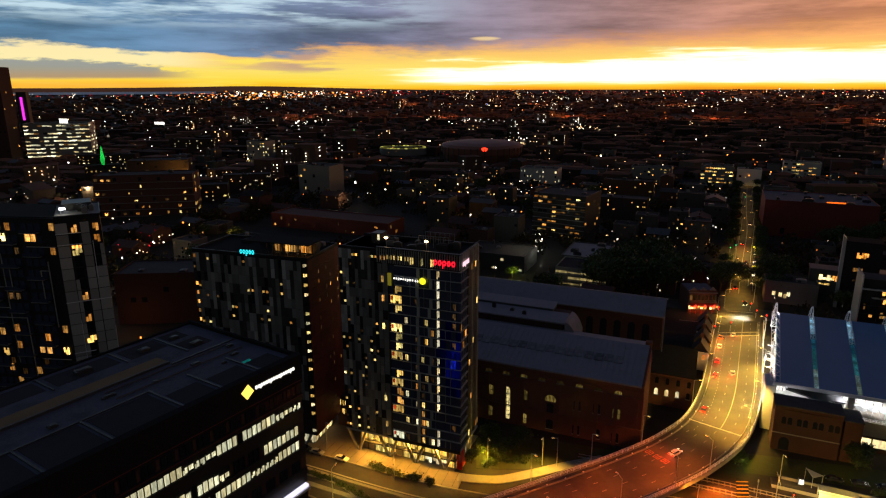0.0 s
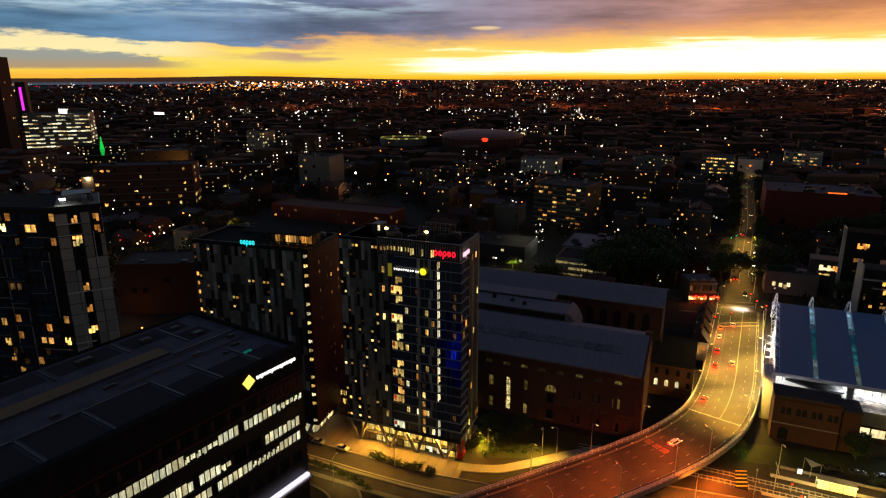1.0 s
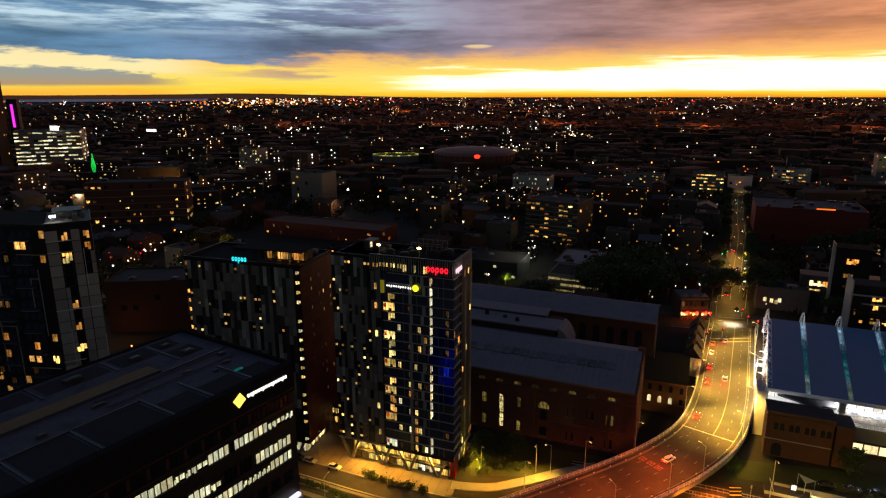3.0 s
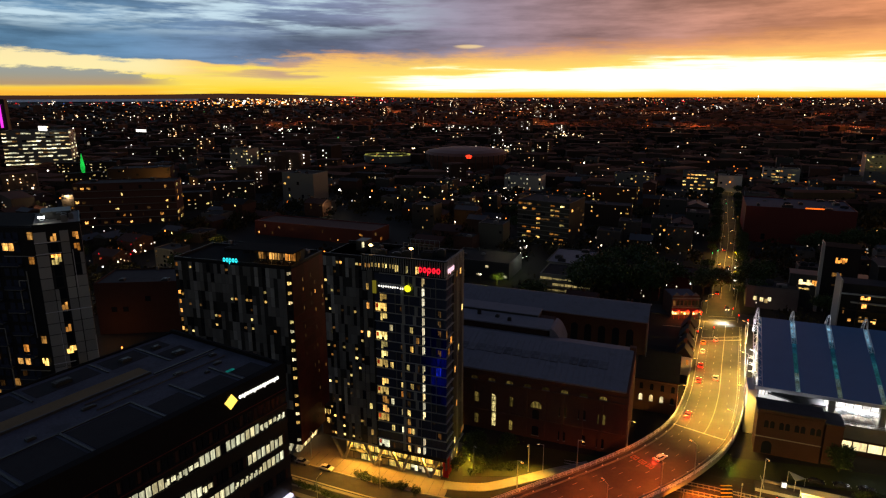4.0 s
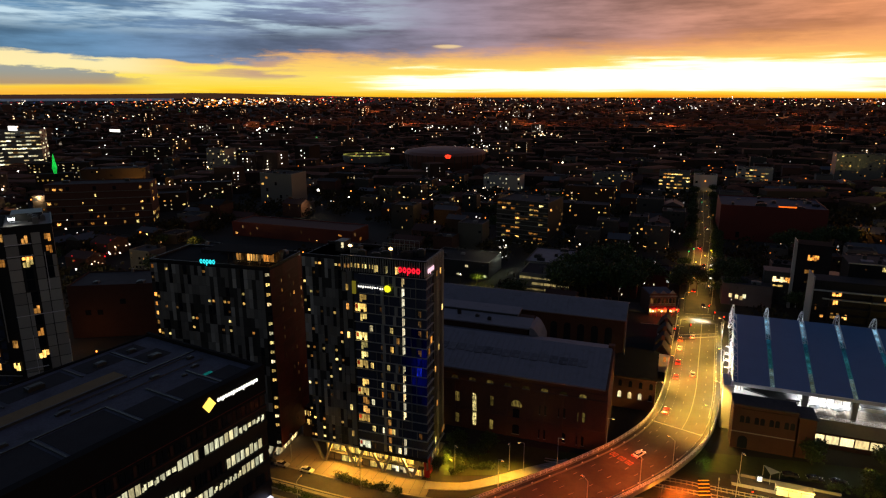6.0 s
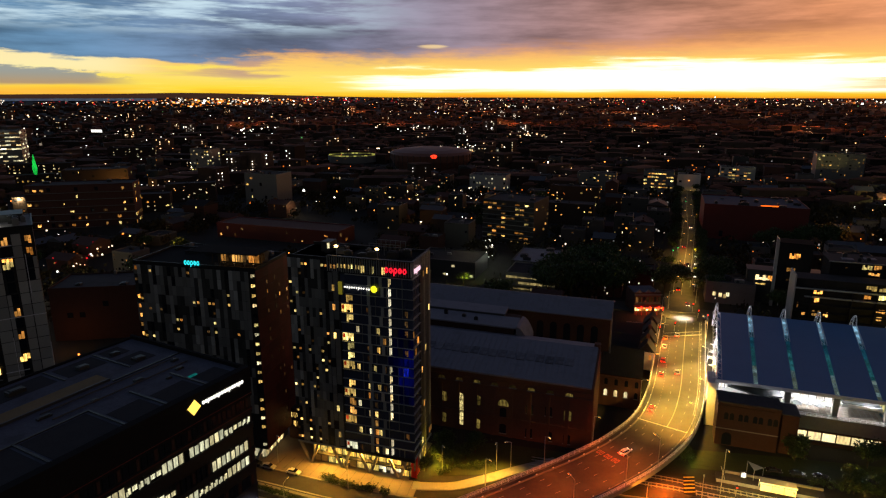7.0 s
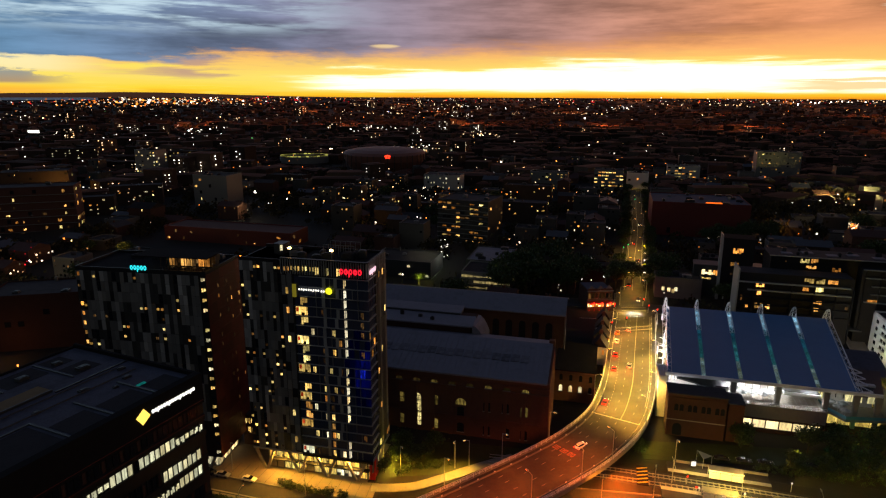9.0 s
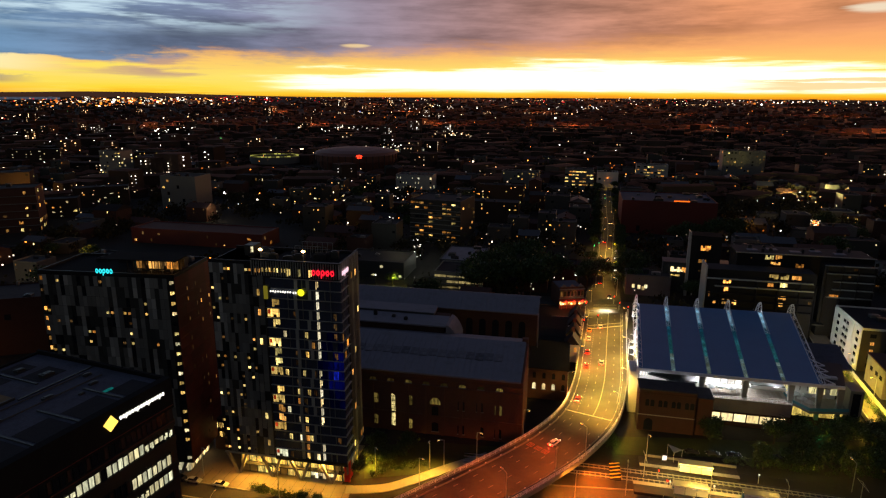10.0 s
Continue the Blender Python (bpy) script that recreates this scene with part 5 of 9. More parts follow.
    tube(bm, (-9.6, 4.0, TOP + 0.15), (-9.6, 4.0, TOP + 1.6), 0.07)
    tube(bm, (-9.6, 4.0, TOP + 0.8), (-7.4, 4.0, TOP + 0.9), 0.05)
    f = part("floodlight", bm, M["steel"], T)
    bm = bmesh.new()
    box(bm, -9.9, 3.6, TOP + 1.4, -8.4, 3.9, TOP + 2.0)
    part("floodlight_face", bm, M["g_cool"], f, "glaring white roof floodlight")
    at = T.matrix_basis @ Vector((-9.0, 3.2, TOP + 2.4))
    lamp("roof_floodlight", "POINT", tuple(at), 160, (1.0, 0.9, 0.7), 0.3)


left_tower()


# ---------------------------------------------------------------- the old brick power station
def arched_hole_pane(w, h, material, name="window_pane", d=0.1, head=None):
    """A round-headed window pane, foot in the middle at the origin, in the plane of x and z."""
    bm = bmesh.new()
    r = w / 2
    e = r if head is None else head
    ring = [(-r, 0), (r, 0), (r, h - e)] + [(r * math.cos(a), h - e + e * math.sin(a)) for a in np.linspace(0.3, math.pi - 0.3, 6)] + [(-r, h - e)]
    solid(bm, [(x, -d, z) for x, z in ring], [(x, 0.05, z) for x, z in ring])
    return mesh_of(name, bm, material)


def power_station():
    rnd = random.Random(77)
    # local x along the long brick front, origin at its near end corner, y into the block
    T = thing("power_station", 58.9, 168.3, 0, -23.0, "huge old brick power station with long pale metal roofs", "museum")
    L, E = 66.0, 21.3
    boxpart("brick_wall", T, M["brick"], (-L, 0, -1, 0, 1.0, E), "brown brick front wall")
    boxpart("brick_wall", T, M["brick"], (-0.0, 0, -1, 1.0, 24, E), "brown brick end wall")
    # piers, plinth and cornice on the front
    for k in range(11):
        x = -0.9 - k * 5.9
        boxpart("brick_pier", T, M["brick"], (x - 2.95 + 2.35, -0.3, -1, x - 2.95 + 3.55, 0, E - 4.4))
    for z, h, d in ((E - 4.4, 0.4, 0.4), (E - 2.2, 0.3, 0.3), (E - 0.7, 0.7, 0.55), (6.6, 0.35, 0.35)):
        boxpart("cornice", T, M["brick"], (-L, -d, z, 1.0, 0, z + h))
    dim = glow("stair_light", (1.0, 0.70, 0.16), 0.24, 0.6, room=0.75)
    faint = glow("faint_loft_light", (1.0, 0.62, 0.16), 0.03, 0.5, room=0.6)
    small, smalln = arched_hole_pane(2.1, 0.9, faint, d=0.12, head=0.4), arched_hole_pane(2.1, 0.9, dim, d=0.12, head=0.4)
    bm = bmesh.new()
    box(bm, -1.25, -0.2, -0.25, 1.25, 0.0, 0.0)
    sill = mesh_of("window_sill", bm, M["concrete"])
    for k in range(11):
        x = -6.4 - k * 5.9
        piece("window_pane", smalln if k in (0, 2, 5) else small, T, x, -0.03, 17.6)
        piece("window_sill", sill, T, x, -0.02, 17.55)
    tall = arched_hole_pane(2.3, 11.3, glow("stair_window_light", (1.0, 0.80, 0.30), 1.1, 0.0, room=0.75))
    dimw, lunette = arched_hole_pane(2.2, 3.3, dim, head=0.5), arched_hole_pane(3.4, 2.3, dim)
    darkw = arched_hole_pane(2.2, 3.2, M["glass"], head=0.5)
    ob = piece("window_pane", tall, T, -41.45, -0.05, 1.8)
    tagged(ob, "tall round-headed window full of yellow light")
    for x, z in ((-47.15, 9.5), (-47.3, 1.8), (-35.65, 9.8), (-35.7, 1.4), (-6.55, 9.3), (-53.2, 9.4)):
        piece("window_pane", dimw, T, x, -0.05, z)
    piece("window_pane", lunette, T, -27.0, -0.05, 10.8)
    for x, z in ((-47.15, 9.5), (-47.3, 1.8), (-35.65, 9.8), (-35.7, 1.4), (-6.55, 9.3), (-53.2, 9.4)):
        boxpart("glazing_bar", T, M["black"], (x - 0.06, -0.2, z, x + 0.06, -0.16, z + 3.2))
        boxpart("glazing_bar", T, M["black"], (x - 1.1, -0.19, z + 1.6, x + 1.1, -0.155, z + 1.72))
    for x, z in ((-27.0, 6.9), (-18.5, 9.6), (-12.5, 9.8), (-18.5, 1.2), (-12.2, 1.2), (-27.0, 1.2), (-59.0, 9.0), (-6.5, 1.2), (-53.2, 1.6)):
        piece("window_pane", darkw, T, x, -0.05, z)
        piece("window_sill", sill, T, x, -0.04, z)
    for z in np.arange(3.2, 12.4, 1.5):
        boxpart("glazing_bar", T, M["black"], (-42.6, -0.2, z, -40.3, -0.12, z + 0.14))
    for x in (-42.05, -41.5, -40.9):
        boxpart("glazing_bar", T, M["black"], (x, -0.21, 1.8, x + 0.1, -0.13, 12.8))

    def slope(x0, x1, y0, z0, y1, z1, k, th=0.5, name="roof_slope", label=""):
        bm = bmesh.new()
        solid(bm, [(x0, y0, z0 - th), (x1, y0, z0 - th), (x1, y1, z1 - th), (x0, y1, z1 - th)], [(x0, y0, z0), (x1, y0, z0), (x1, y1, z1), (x0, y1, z1)])
        return part(name, bm, M[k], T, label)

    def seams(x0, n, gap, y0, z0, y1, z1):
        """Standing seams up a roof slope."""
        run, rise = y1 - y0, z1 - z0
        bm = bmesh.new()
        box(bm, -0.05, 0, 0, 0.05, math.hypot(run, rise), 0.08)
        me = mesh_of("roof_seam", bm, M["roof_grey"])
        for k in range(n):
            ob = piece("roof_seam", me, T, x0 - k * gap, y0, z0)
            ob.rotation_euler = (math.atan2(rise, run), 0, 0)

    # the front roof: one long slope with a worn skylight strip along its middle
    slope(-L, 0.2, -0.6, E + 0.2, 20.5, E + 4.9, "roof_grey", label="pale weathered metal roof slope")
    seams(-1.4, 34, 1.9, -0.6, E + 0.2, 20.5, E + 4.9)
    strip = bmesh.new()
    box(strip, -1.3, -1.9, 0.0, 1.3, 1.9, 0.16)
    pane = mesh_of("skylight_pane", strip, M["skylight_dull"])
    for k in range(18):
        ob = piece("skylight_pane", pane, T, -8.0 - k * 3.15, 10.6 + 0.25 * math.sin(k * 2.1), E + 2.72)
        ob.rotation_euler = (math.atan2(4.7, 21.1), 0, 0)
    slope(-L, 0.0, 28.0, E + 3.2, 20.5, E + 4.9, "roof_grey")
    bm = bmesh.new()
    solid(bm, [(0.0, 0, E - 0.2), (0.0, 24, E - 0.2), (0.0, 20.5, E + 4.4), (0.0, 0, E + 0.1)], [(0.9, 0, E - 0.2), (0.9, 24, E - 0.2), (0.9, 20.5, E + 4.4), (0.9, 0, E + 0.1)])
    part("gable_wall", bm, M["brick"], T)
    boxpart("chimney", T, M["brick"], (-1.2, 21.5, E, 0.8, 23.5, E + 5.6))
    T = thing("turbine_hall", 58.9, 168.3, 0, -23.0, "long brick turbine and boiler halls with pale metal roofs", "museum")
    # boiler house: higher hall behind, with a rounded stepped end
    boxpart("boiler_house", T, M["darkbrick"], (-L, 26.0, 0, -29.5, 39.5, E + 6.4), "dark brick boiler house")
    slope(-L, -28.6, 25.0, E + 6.6, 33.0, E + 7.6, "roof_grey", label="pale metal roof of the boiler house")
    slope(-L, -34.5, 33.4, E + 8.3, 40.0, E + 8.9, "roof_grey", label="raised pale metal roof of the boiler house")
    boxpart("roof_monitor", T, M["clad3"], (-L, 33.0, E + 6.9, -34.8, 39.6, E + 8.2), "dark louvred side of the raised roof")
    for k in range(4):                                           # rounded end of the boiler roof
        bm = bmesh.new()
        x0, x1 = -28.6 + k * 1.05, -28.6 + (k + 1) * 1.05
        z0, z1 = E + 7.0 - 0.35 * k * k, E + 7.0 - 0.35 * (k + 1) ** 2
        solid(bm, [(x0, 25.0 + k * 0.3, 8), (x1, 25.3 + k * 0.3, 8), (x1, 37.0, 8), (x0, 37.0, 8)], [(x0, 25.0 + k * 0.3, z0), (x1, 25.3 + k * 0.3, z1), (x1, 37.0, z1), (x0, 37.0, z0)])
        part("stepped_end", bm, M["roof_grey"], T, "stepped pale end of the boiler roof")
    roof_plant(T, rnd, -60, 27, -40, 31, E + 7.0, 3, 1.4)
    # court between
    boxpart("court_floor", T, M["ballast"], (-27.4, 28.2, 0, 0, 51, 12))
    # turbine hall at the back, one long slope facing the court
    boxpart("hall_body", T, M["darkbrick"], (-L - 6, 51.5, 0, 2.2, 72, E + 4.2), "dark brick turbine hall")
    slope(-L - 8, 2.7, 50.6, E + 4.5, 60.2, E + 8.6, "roof_grey", label="long pale slope of the turbine hall")
    slope(-L - 8, 2.7, 73.0, E + 4.5, 60.2, E + 8.6, "roof_grey")
    seams(2.0, 38, 2.0, 50.6, E + 4.5, 60.2, E + 8.6)
    bm = bmesh.new()
    solid(bm, [(2.2, 51.5, E + 4.0), (2.2, 72, E + 4.0), (2.2, 60.2, E + 8.1)], [(1.6, 51.5, E + 4.0), (1.6, 72, E + 4.0), (1.6, 60.2, E + 8.1)])
    part("gable_wall", bm, M["darkbrick"], T)
    bm = bmesh.new()
    tube(bm, (2.8, 50.4, 6), (2.8, 50.4, E + 4.6), 0.14)
    bar(bm, (-L, 50.4, E + 4.4), (2.8, 50.4, E + 4.4), 0.25, 0.25)
    part("gutter", bm, M["roof_grey"], T)
    for k in range(5):                                           # tall blind arches in the court wall
        piece("window_pane", arched_hole_pane(2.6, 7.0, M["glass"]), T, -3.5 - k * 5.2, 51.45, 15.0)


power_station()


def corner_brick_house():
    """Long two-storey brick house beside the ramp, and the gabled terraces up the street behind it."""
    rnd = random.Random(3)
    T = thing("brick_house", 84.9, 191.4, 0, -23.5, "two-storey brick house with arched windows and a dark roof", "house")
    boxpart("brick_wall", T, M["brick"], (-14.5, 0, 0, 0, 27, 12.0), "orange-brown brick walls")
    boxpart("roof", T, M["bitumen"], (-14.7, -0.2, 12.0, 0.2, 27.2, 12.3), "flat black roof")
    boxpart("cornice", T, M["brick"], (-14.8, -0.35, 11.2, 0.35, 0.0, 11.6))
    lit, dark = arched_hole_pane(1.15, 2.3, M["w_white"]), arched_hole_pane(1.15, 2.3, M["glass"])
    for k in range(4):
        x = -12.0 + k * 3.45
        piece("window_pane", lit if k < 3 else dark, T, x, -0.02, 4.2)
        piece("window_pane", dark, T, x, -0.02, 8.4)
        boxpart("sill", T, M["concrete"], (x - 0.8, -0.2, 3.95, x + 0.8, 0.0, 4.18))
    wm = sheet_mesh("window_pane", 1.1, 2.0, 0.06, M["w_amber"])
    for k in range(5):
        piece("window_pane", wm if k in (1, 4) else dark, T, 0.03, 3.0 + k * 4.6, 7.6, 90)
    # gabled terraces stepping up the kerb, their ridges along the street
    for k in range(4):
        H = thing("terrace_house", 98.6 + k * 4.3, 213.6 + k * 8.8, 7.0 + 0.35 * k, -26.0, "terrace house with a steep dark gable and slate roof", "house", "terraces up the street")
        pale = k % 2 == 0
        boxpart("brick_wall", H, M["white" if pale else "brick"], (-5.6, 0, -4, 0, 6.4, 4.6))
        bm = bmesh.new()
        solid(bm, [(-5.6, 0.0, 4.6), (0.0, 0.0, 4.6), (-2.8, 0.0, 8.4)], [(-5.6, 6.4, 4.6), (0.0, 6.4, 4.6), (-2.8, 6.4, 8.4)])
        part("gable_wall", bm, M["darkrender"], H)
        for xa in (-6.1, 0.5):
            bm = bmesh.new()
            solid(bm, [(xa, -0.4, 4.1), (xa, 6.8, 4.1), (-2.8, 6.8, 8.45), (-2.8, -0.4, 8.45)], [(xa, -0.4, 4.35), (xa, 6.8, 4.35), (-2.8, 6.8, 8.75), (-2.8, -0.4, 8.75)])
            part("roof", bm, M["tar"], H, "steep dark slate roof")
        boxpart("chimney", H, M["brick"], (-3.4, 4.6, 7.4, -2.2, 5.6, 10.2))
        boxpart("link_wall", H, M["brick"], (-5.2, 6.4, -4, -0.4, 8.9, 3.2), "low brick link between the gables")
        for x in (-4.2, -1.4):
            piece("window_pane", wm if k == 0 or x > -2 else dark, H, x, -0.03, 1.6)
        for y in (1.6, 4.6):
            piece("window_pane", wm if rnd.random() < 0.5 else dark, H, 0.04, y, 2.4, 90)


corner_brick_house()


# ---------------------------------------------------------------- exhibition hall with masted roof
def hall_xy(u, v):
    """Plan of the hall's roof, which widens and skews towards the street: u across 0..1, v back 0..1."""
    fx, bx, by = 57.5 * u, 3.4 + 61.6 * u, 57.8 + 1.2 * u
    return fx + (bx - fx) * v, by * v


def hall_z(v):
    return 17.0 + 4.0 * v


def hall_quad(u0, u1, v0, v1, lo, hi, inset=0.0):
    """A slab on the roof plane between four plan positions."""
    ring = [hall_xy(u, v) + (hall_z(v),) for u, v in ((u0, v0), (u1, v0), (u1, v1), (u0, v1))]
    bm = bmesh.new()
    solid(bm, [(x, y, z + lo) for x, y, z in ring], [(x, y, z + hi) for x, y, z in ring])
    return bm


def exhibition_hall():
    rnd = random.Random(8)
    T = thing("exhibition_hall", 105.5, 180.1, 0, -23.8, "white exhibition hall with a grey-blue roof under white trusses", "hall")
    N, half = 5, 0.0118
    for k in range(N):
        part("roof_sheet", hall_quad(k / N + (half if k else 0.004), (k + 1) / N - (half if k < N - 1 else 0.004), 0, 1, -0.5, 0.0), M["roof_blue"], T, "smooth grey-blue metal roof bay")
    for k in range(N + 1):
        u = k / N
        if 0 < k < N:
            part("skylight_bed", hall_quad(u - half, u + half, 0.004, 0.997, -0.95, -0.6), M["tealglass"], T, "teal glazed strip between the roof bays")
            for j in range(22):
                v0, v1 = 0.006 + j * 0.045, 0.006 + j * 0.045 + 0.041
                # brightness along each strip is put into the panes' own emission, brightest behind
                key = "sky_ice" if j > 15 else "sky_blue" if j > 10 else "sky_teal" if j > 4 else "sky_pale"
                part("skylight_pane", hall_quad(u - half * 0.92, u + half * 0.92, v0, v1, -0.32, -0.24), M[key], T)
        # open lattice truss along the strip, rising to a tip behind the eave
        def node(v, off, up):
            x, y = hall_xy(u, v)
            return (x + off, y, hall_z(v) + up)

        vs = np.linspace(0.0, 0.98, 17)
        if 0 < k < N:
            vs = np.linspace(0.62, 0.98, 8)
        w = 1.35 if k == 0 else 0.85
        for s in (-w, w):
            bm = bmesh.new()
            tube(bm, node(vs[0], s, 0.12), node(vs[-1], s, 0.12), 0.1, n=5)
            part("truss_chord", bm, M["white_steel"], T)
        arch = [node(v, 0, 0.3 + (2.2 if k == 0 else 1.5) * math.sin(math.pi * 0.5 * i / (len(vs) - 1))) for i, v in enumerate(vs)]
        bm = bmesh.new()
        for p, q in zip(arch, arch[1:]):
            tube(bm, p, q, 0.1, n=5)
        part("truss_chord", bm, M["white_steel"], T)
        bm = bmesh.new()
        for i, v in enumerate(vs):
            s = w if i % 2 else -w
            tube(bm, arch[i], node(v, s, 0.12), 0.11 if k == 0 else 0.075, n=4)
            if i + 1 < len(vs):
                tube(bm, arch[i], node(vs[i + 1], s, 0.12), 0.065, n=4)
                tube(bm, node(v, -s, 0.12), node(vs[i + 1], s, 0.12), 0.05, n=4)
        part("truss_lattice", bm, M["white_steel"], T, "white steel lattice of the roof truss")
        bm = bmesh.new()
        x, y = hall_xy(u, 1.0)
        half_w = 0.95 + 0.22 * k
        hoop = [Vector((x + 0.5 * half_w * a, y - 0.3 + 0.4 * (1 - a * a), 18.0 + 6.9 * (1 - abs(a) ** 2.6))) for a in np.linspace(-1, 1, 13)]
        back = [Vector((x + half_w * a, y + 2.4 - 1.6 * (1 - a * a), 14.0 + 10.6 * (1 - abs(a) ** 2.6))) for a in np.linspace(-1, 1, 13)]
        for line in (hoop, back):
            for p, q in zip(line, line[1:]):
                tube(bm, p, q, 0.13, n=5)
        for i in range(13):
            tube(bm, hoop[i], back[i], 0.08, n=4)
            if i < 12:
                tube(bm, hoop[i], back[i + 1], 0.07, n=4)
            if i < 6:
                tube(bm, back[i], back[12 - i], 0.08, n=4)
                tube(bm, back[i], back[11 - i], 0.07, n=4)
        part("mast", bm, M["white_steel"], T, "white looped lattice mast behind the roof")
    # eave, columns
    boxpart("eave_beam", T, M["white_steel"], (-0.6, -0.7, 15.9, 64.0, -0.1, 16.9), "white eave beam")
    for x in (21.0, 34.6, 48.6, 57.2, 63.4):
        bm = bmesh.new()
        solid(bm, [(x - 0.5, -0.2, 4), (x + 0.5, -0.2, 4), (x + 0.5, 1.0, 4), (x - 0.5, 1.0, 4)], [(x - 0.9, -0.4, 15.9), (x + 0.9, -0.4, 15.9), (x + 0.9, 1.0, 15.9), (x - 0.9, 1.0, 15.9)])
        part("front_column", bm, M["concrete"], T)
    # walls under the roof
    bm = bmesh.new()
    solid(bm, [(0.2, 1, 0), (0.7, 1, 0), (4.4, 56.5, 0), (3.9, 56.5, 0)], [(0.2, 1, 16.4), (0.7, 1, 16.4), (4.4, 56.5, 20.0), (3.9, 56.5, 20.0)])
    part("hall_wall", bm, M["concrete"], T, "pale flank wall of the hall")
    bm = bmesh.new()
    solid(bm, [(5.0, 56.6, 4), (64.0, 57.6, 4), (64.0, 58.2, 4), (5.0, 57.2, 4)], [(5.0, 56.6, 20.2), (64.0, 57.6, 20.2), (64.0, 58.2, 20.2), (5.0, 57.2, 20.2)])
    part("hall_wall", bm, M["concrete"], T)
    bm = bmesh.new()
    solid(bm, [(56.4, 10, 0), (57.0, 10, 0), (64.4, 57.4, 0), (63.8, 57.4, 0)], [(56.4, 10, 16.6), (57.0, 10, 16.6), (64.4, 57.4, 20.0), (63.8, 57.4, 20.0)])
    part("hall_wall", bm, M["concrete"], T)
    boxpart("hall_core", T, M["white"], (0.8, 8.2, 0, 65, 9.6, 16.0), "white back wall of the terrace")
    boxpart("flank_wing", T, M["white"], (-2.6, -0.4, 0, 0.15, 9.0, 15.4), "cream stair wing at the hall's flank")
    # glowing glass fronts along the terrace
    lit = sheet_mesh("window_pane", 2.1, 4.4, 0.05, glow("hall_light", (1.0, 0.97, 0.90), 2.4, 0.35, 0.1, lights=True, room=0.45))
    liy = sheet_mesh("window_pane", 2.4, 4.0, 0.05, glow("foyer_light", (1.0, 0.86, 0.36), 1.0, 0.3, 0.1, lights=True, room=0.5))
    drk = sheet_mesh("window_pane", 2.1, 4.4, 0.05, M["glass"])
    for k in range(20):
        x = 2.2 + k * 2.3
        piece("window_pane", drk if 2 <= k <= 6 else lit, T, x, 8.15, 10.6)
    for x in (50.0, 58.0, 60.6, 64.6, 67.0):
        piece("window_pane", liy, T, x, 8.15, 9.6)
    post = sheet_mesh("mullion", 0.16, 4.6, 0.14, M["black"])
    for k in range(29):
        piece("mullion", post, T, 1.05 + k * 2.3, 8.1, 10.5)
    # the terrace: pale deck in squares, with a balustrade and parasols
    boxpart("terrace_slab", T, M["concrete"], (1.0, -2.6, 8.5, 48.5, 8.1, 9.4), "pale terrace deck")
    slab = bmesh.new()
    box(slab, -0.72, -0.72, 0, 0.72, 0.72, 0.03)
    sm = mesh_of("deck_tile", slab, M["paving"])
    for i in range(16):
        for j in range(6):
            piece("deck_tile", sm, T, 22.6 + i * 1.6, -1.6 + j * 1.6, 9.402)
    boxpart("terrace_front", T, M["concrete"], (21.5, -3.0, 5.4, 48.5, -2.6, 9.9), "pale stained terrace front")
    bm = bmesh.new()
    railing(bm, (21.5, -2.8, 9.9), (48.5, -2.8, 9.9), 1.0, 1.5)
    part("terrace_rail", bm, M["white_steel"], T)
    first = None
    for x, y in ((24.2, 1.8), (27.4, 2.6), (30.6, 1.9), (33.0, 3.4), (52.6, 1.0), (54.8, 3.6), (54.0, -1.4), (51.5, 4.6)):
        m = T.matrix_basis @ pose(x, y, 9.43 if x < 49 else 8.5, 0, 0, 20)
        if first is None:
            first = thing("parasol", 0, 0, 0, 0, "open white parasol on the hall terrace", "parasol", "parasols on the terrace")
            bm = bmesh.new()
            tube(bm, (0, 0, 0), (0, 0, 2.6), 0.05)
            part("pole", bm, M["steel"], first)
            bm = bmesh.new()
            c = bm.verts.new((0, 0, 3.1))
            ring = [bm.verts.new((1.6 * math.cos(a), 1.6 * math.sin(a), 2.35)) for a in np.arange(8) * math.pi / 4]
            low = [bm.verts.new((1.6 * math.cos(a), 1.6 * math.sin(a), 2.15)) for a in np.arange(8) * math.pi / 4]
            for i in range(8):
                bm.faces.new((c, ring[i], ring[(i + 1) % 8]))
                bm.faces.new((ring[i], low[i], low[(i + 1) % 8], ring[(i + 1) % 8]))
            part("canopy", bm, M["canvas"], first)
            first.matrix_basis = m
        else:
            copy_thing(first, m)
    # black wave canopy over a white drum at the near end
    bm = bmesh.new()
    n = 12
    edge = [(3.4 + 16.4 * i / n, 1.2 - 1.6 * math.sin(math.pi * i / n) - (1.3 if 4 < i < 9 else 0.0), 14.6 - 1.5 * i / n) for i in range(n + 1)]
    for p, q in zip(edge, edge[1:]):
        solid(bm, [(p[0], p[1], p[2] - 0.5), (q[0], q[1], q[2] - 0.5), (q[0], 7.6, q[2] - 0.5), (p[0], 7.6, p[2] - 0.5)], [(p[0], p[1], p[2]), (q[0], q[1], q[2]), (q[0], 7.6, q[2]), (p[0], 7.6, p[2])])
    bmesh.ops.remove_doubles(bm, verts=bm.verts[:], dist=0.002)
    part("wave_canopy", bm, M["black"], T, "black wavy canopy at the hall front")
    bm = bmesh.new()
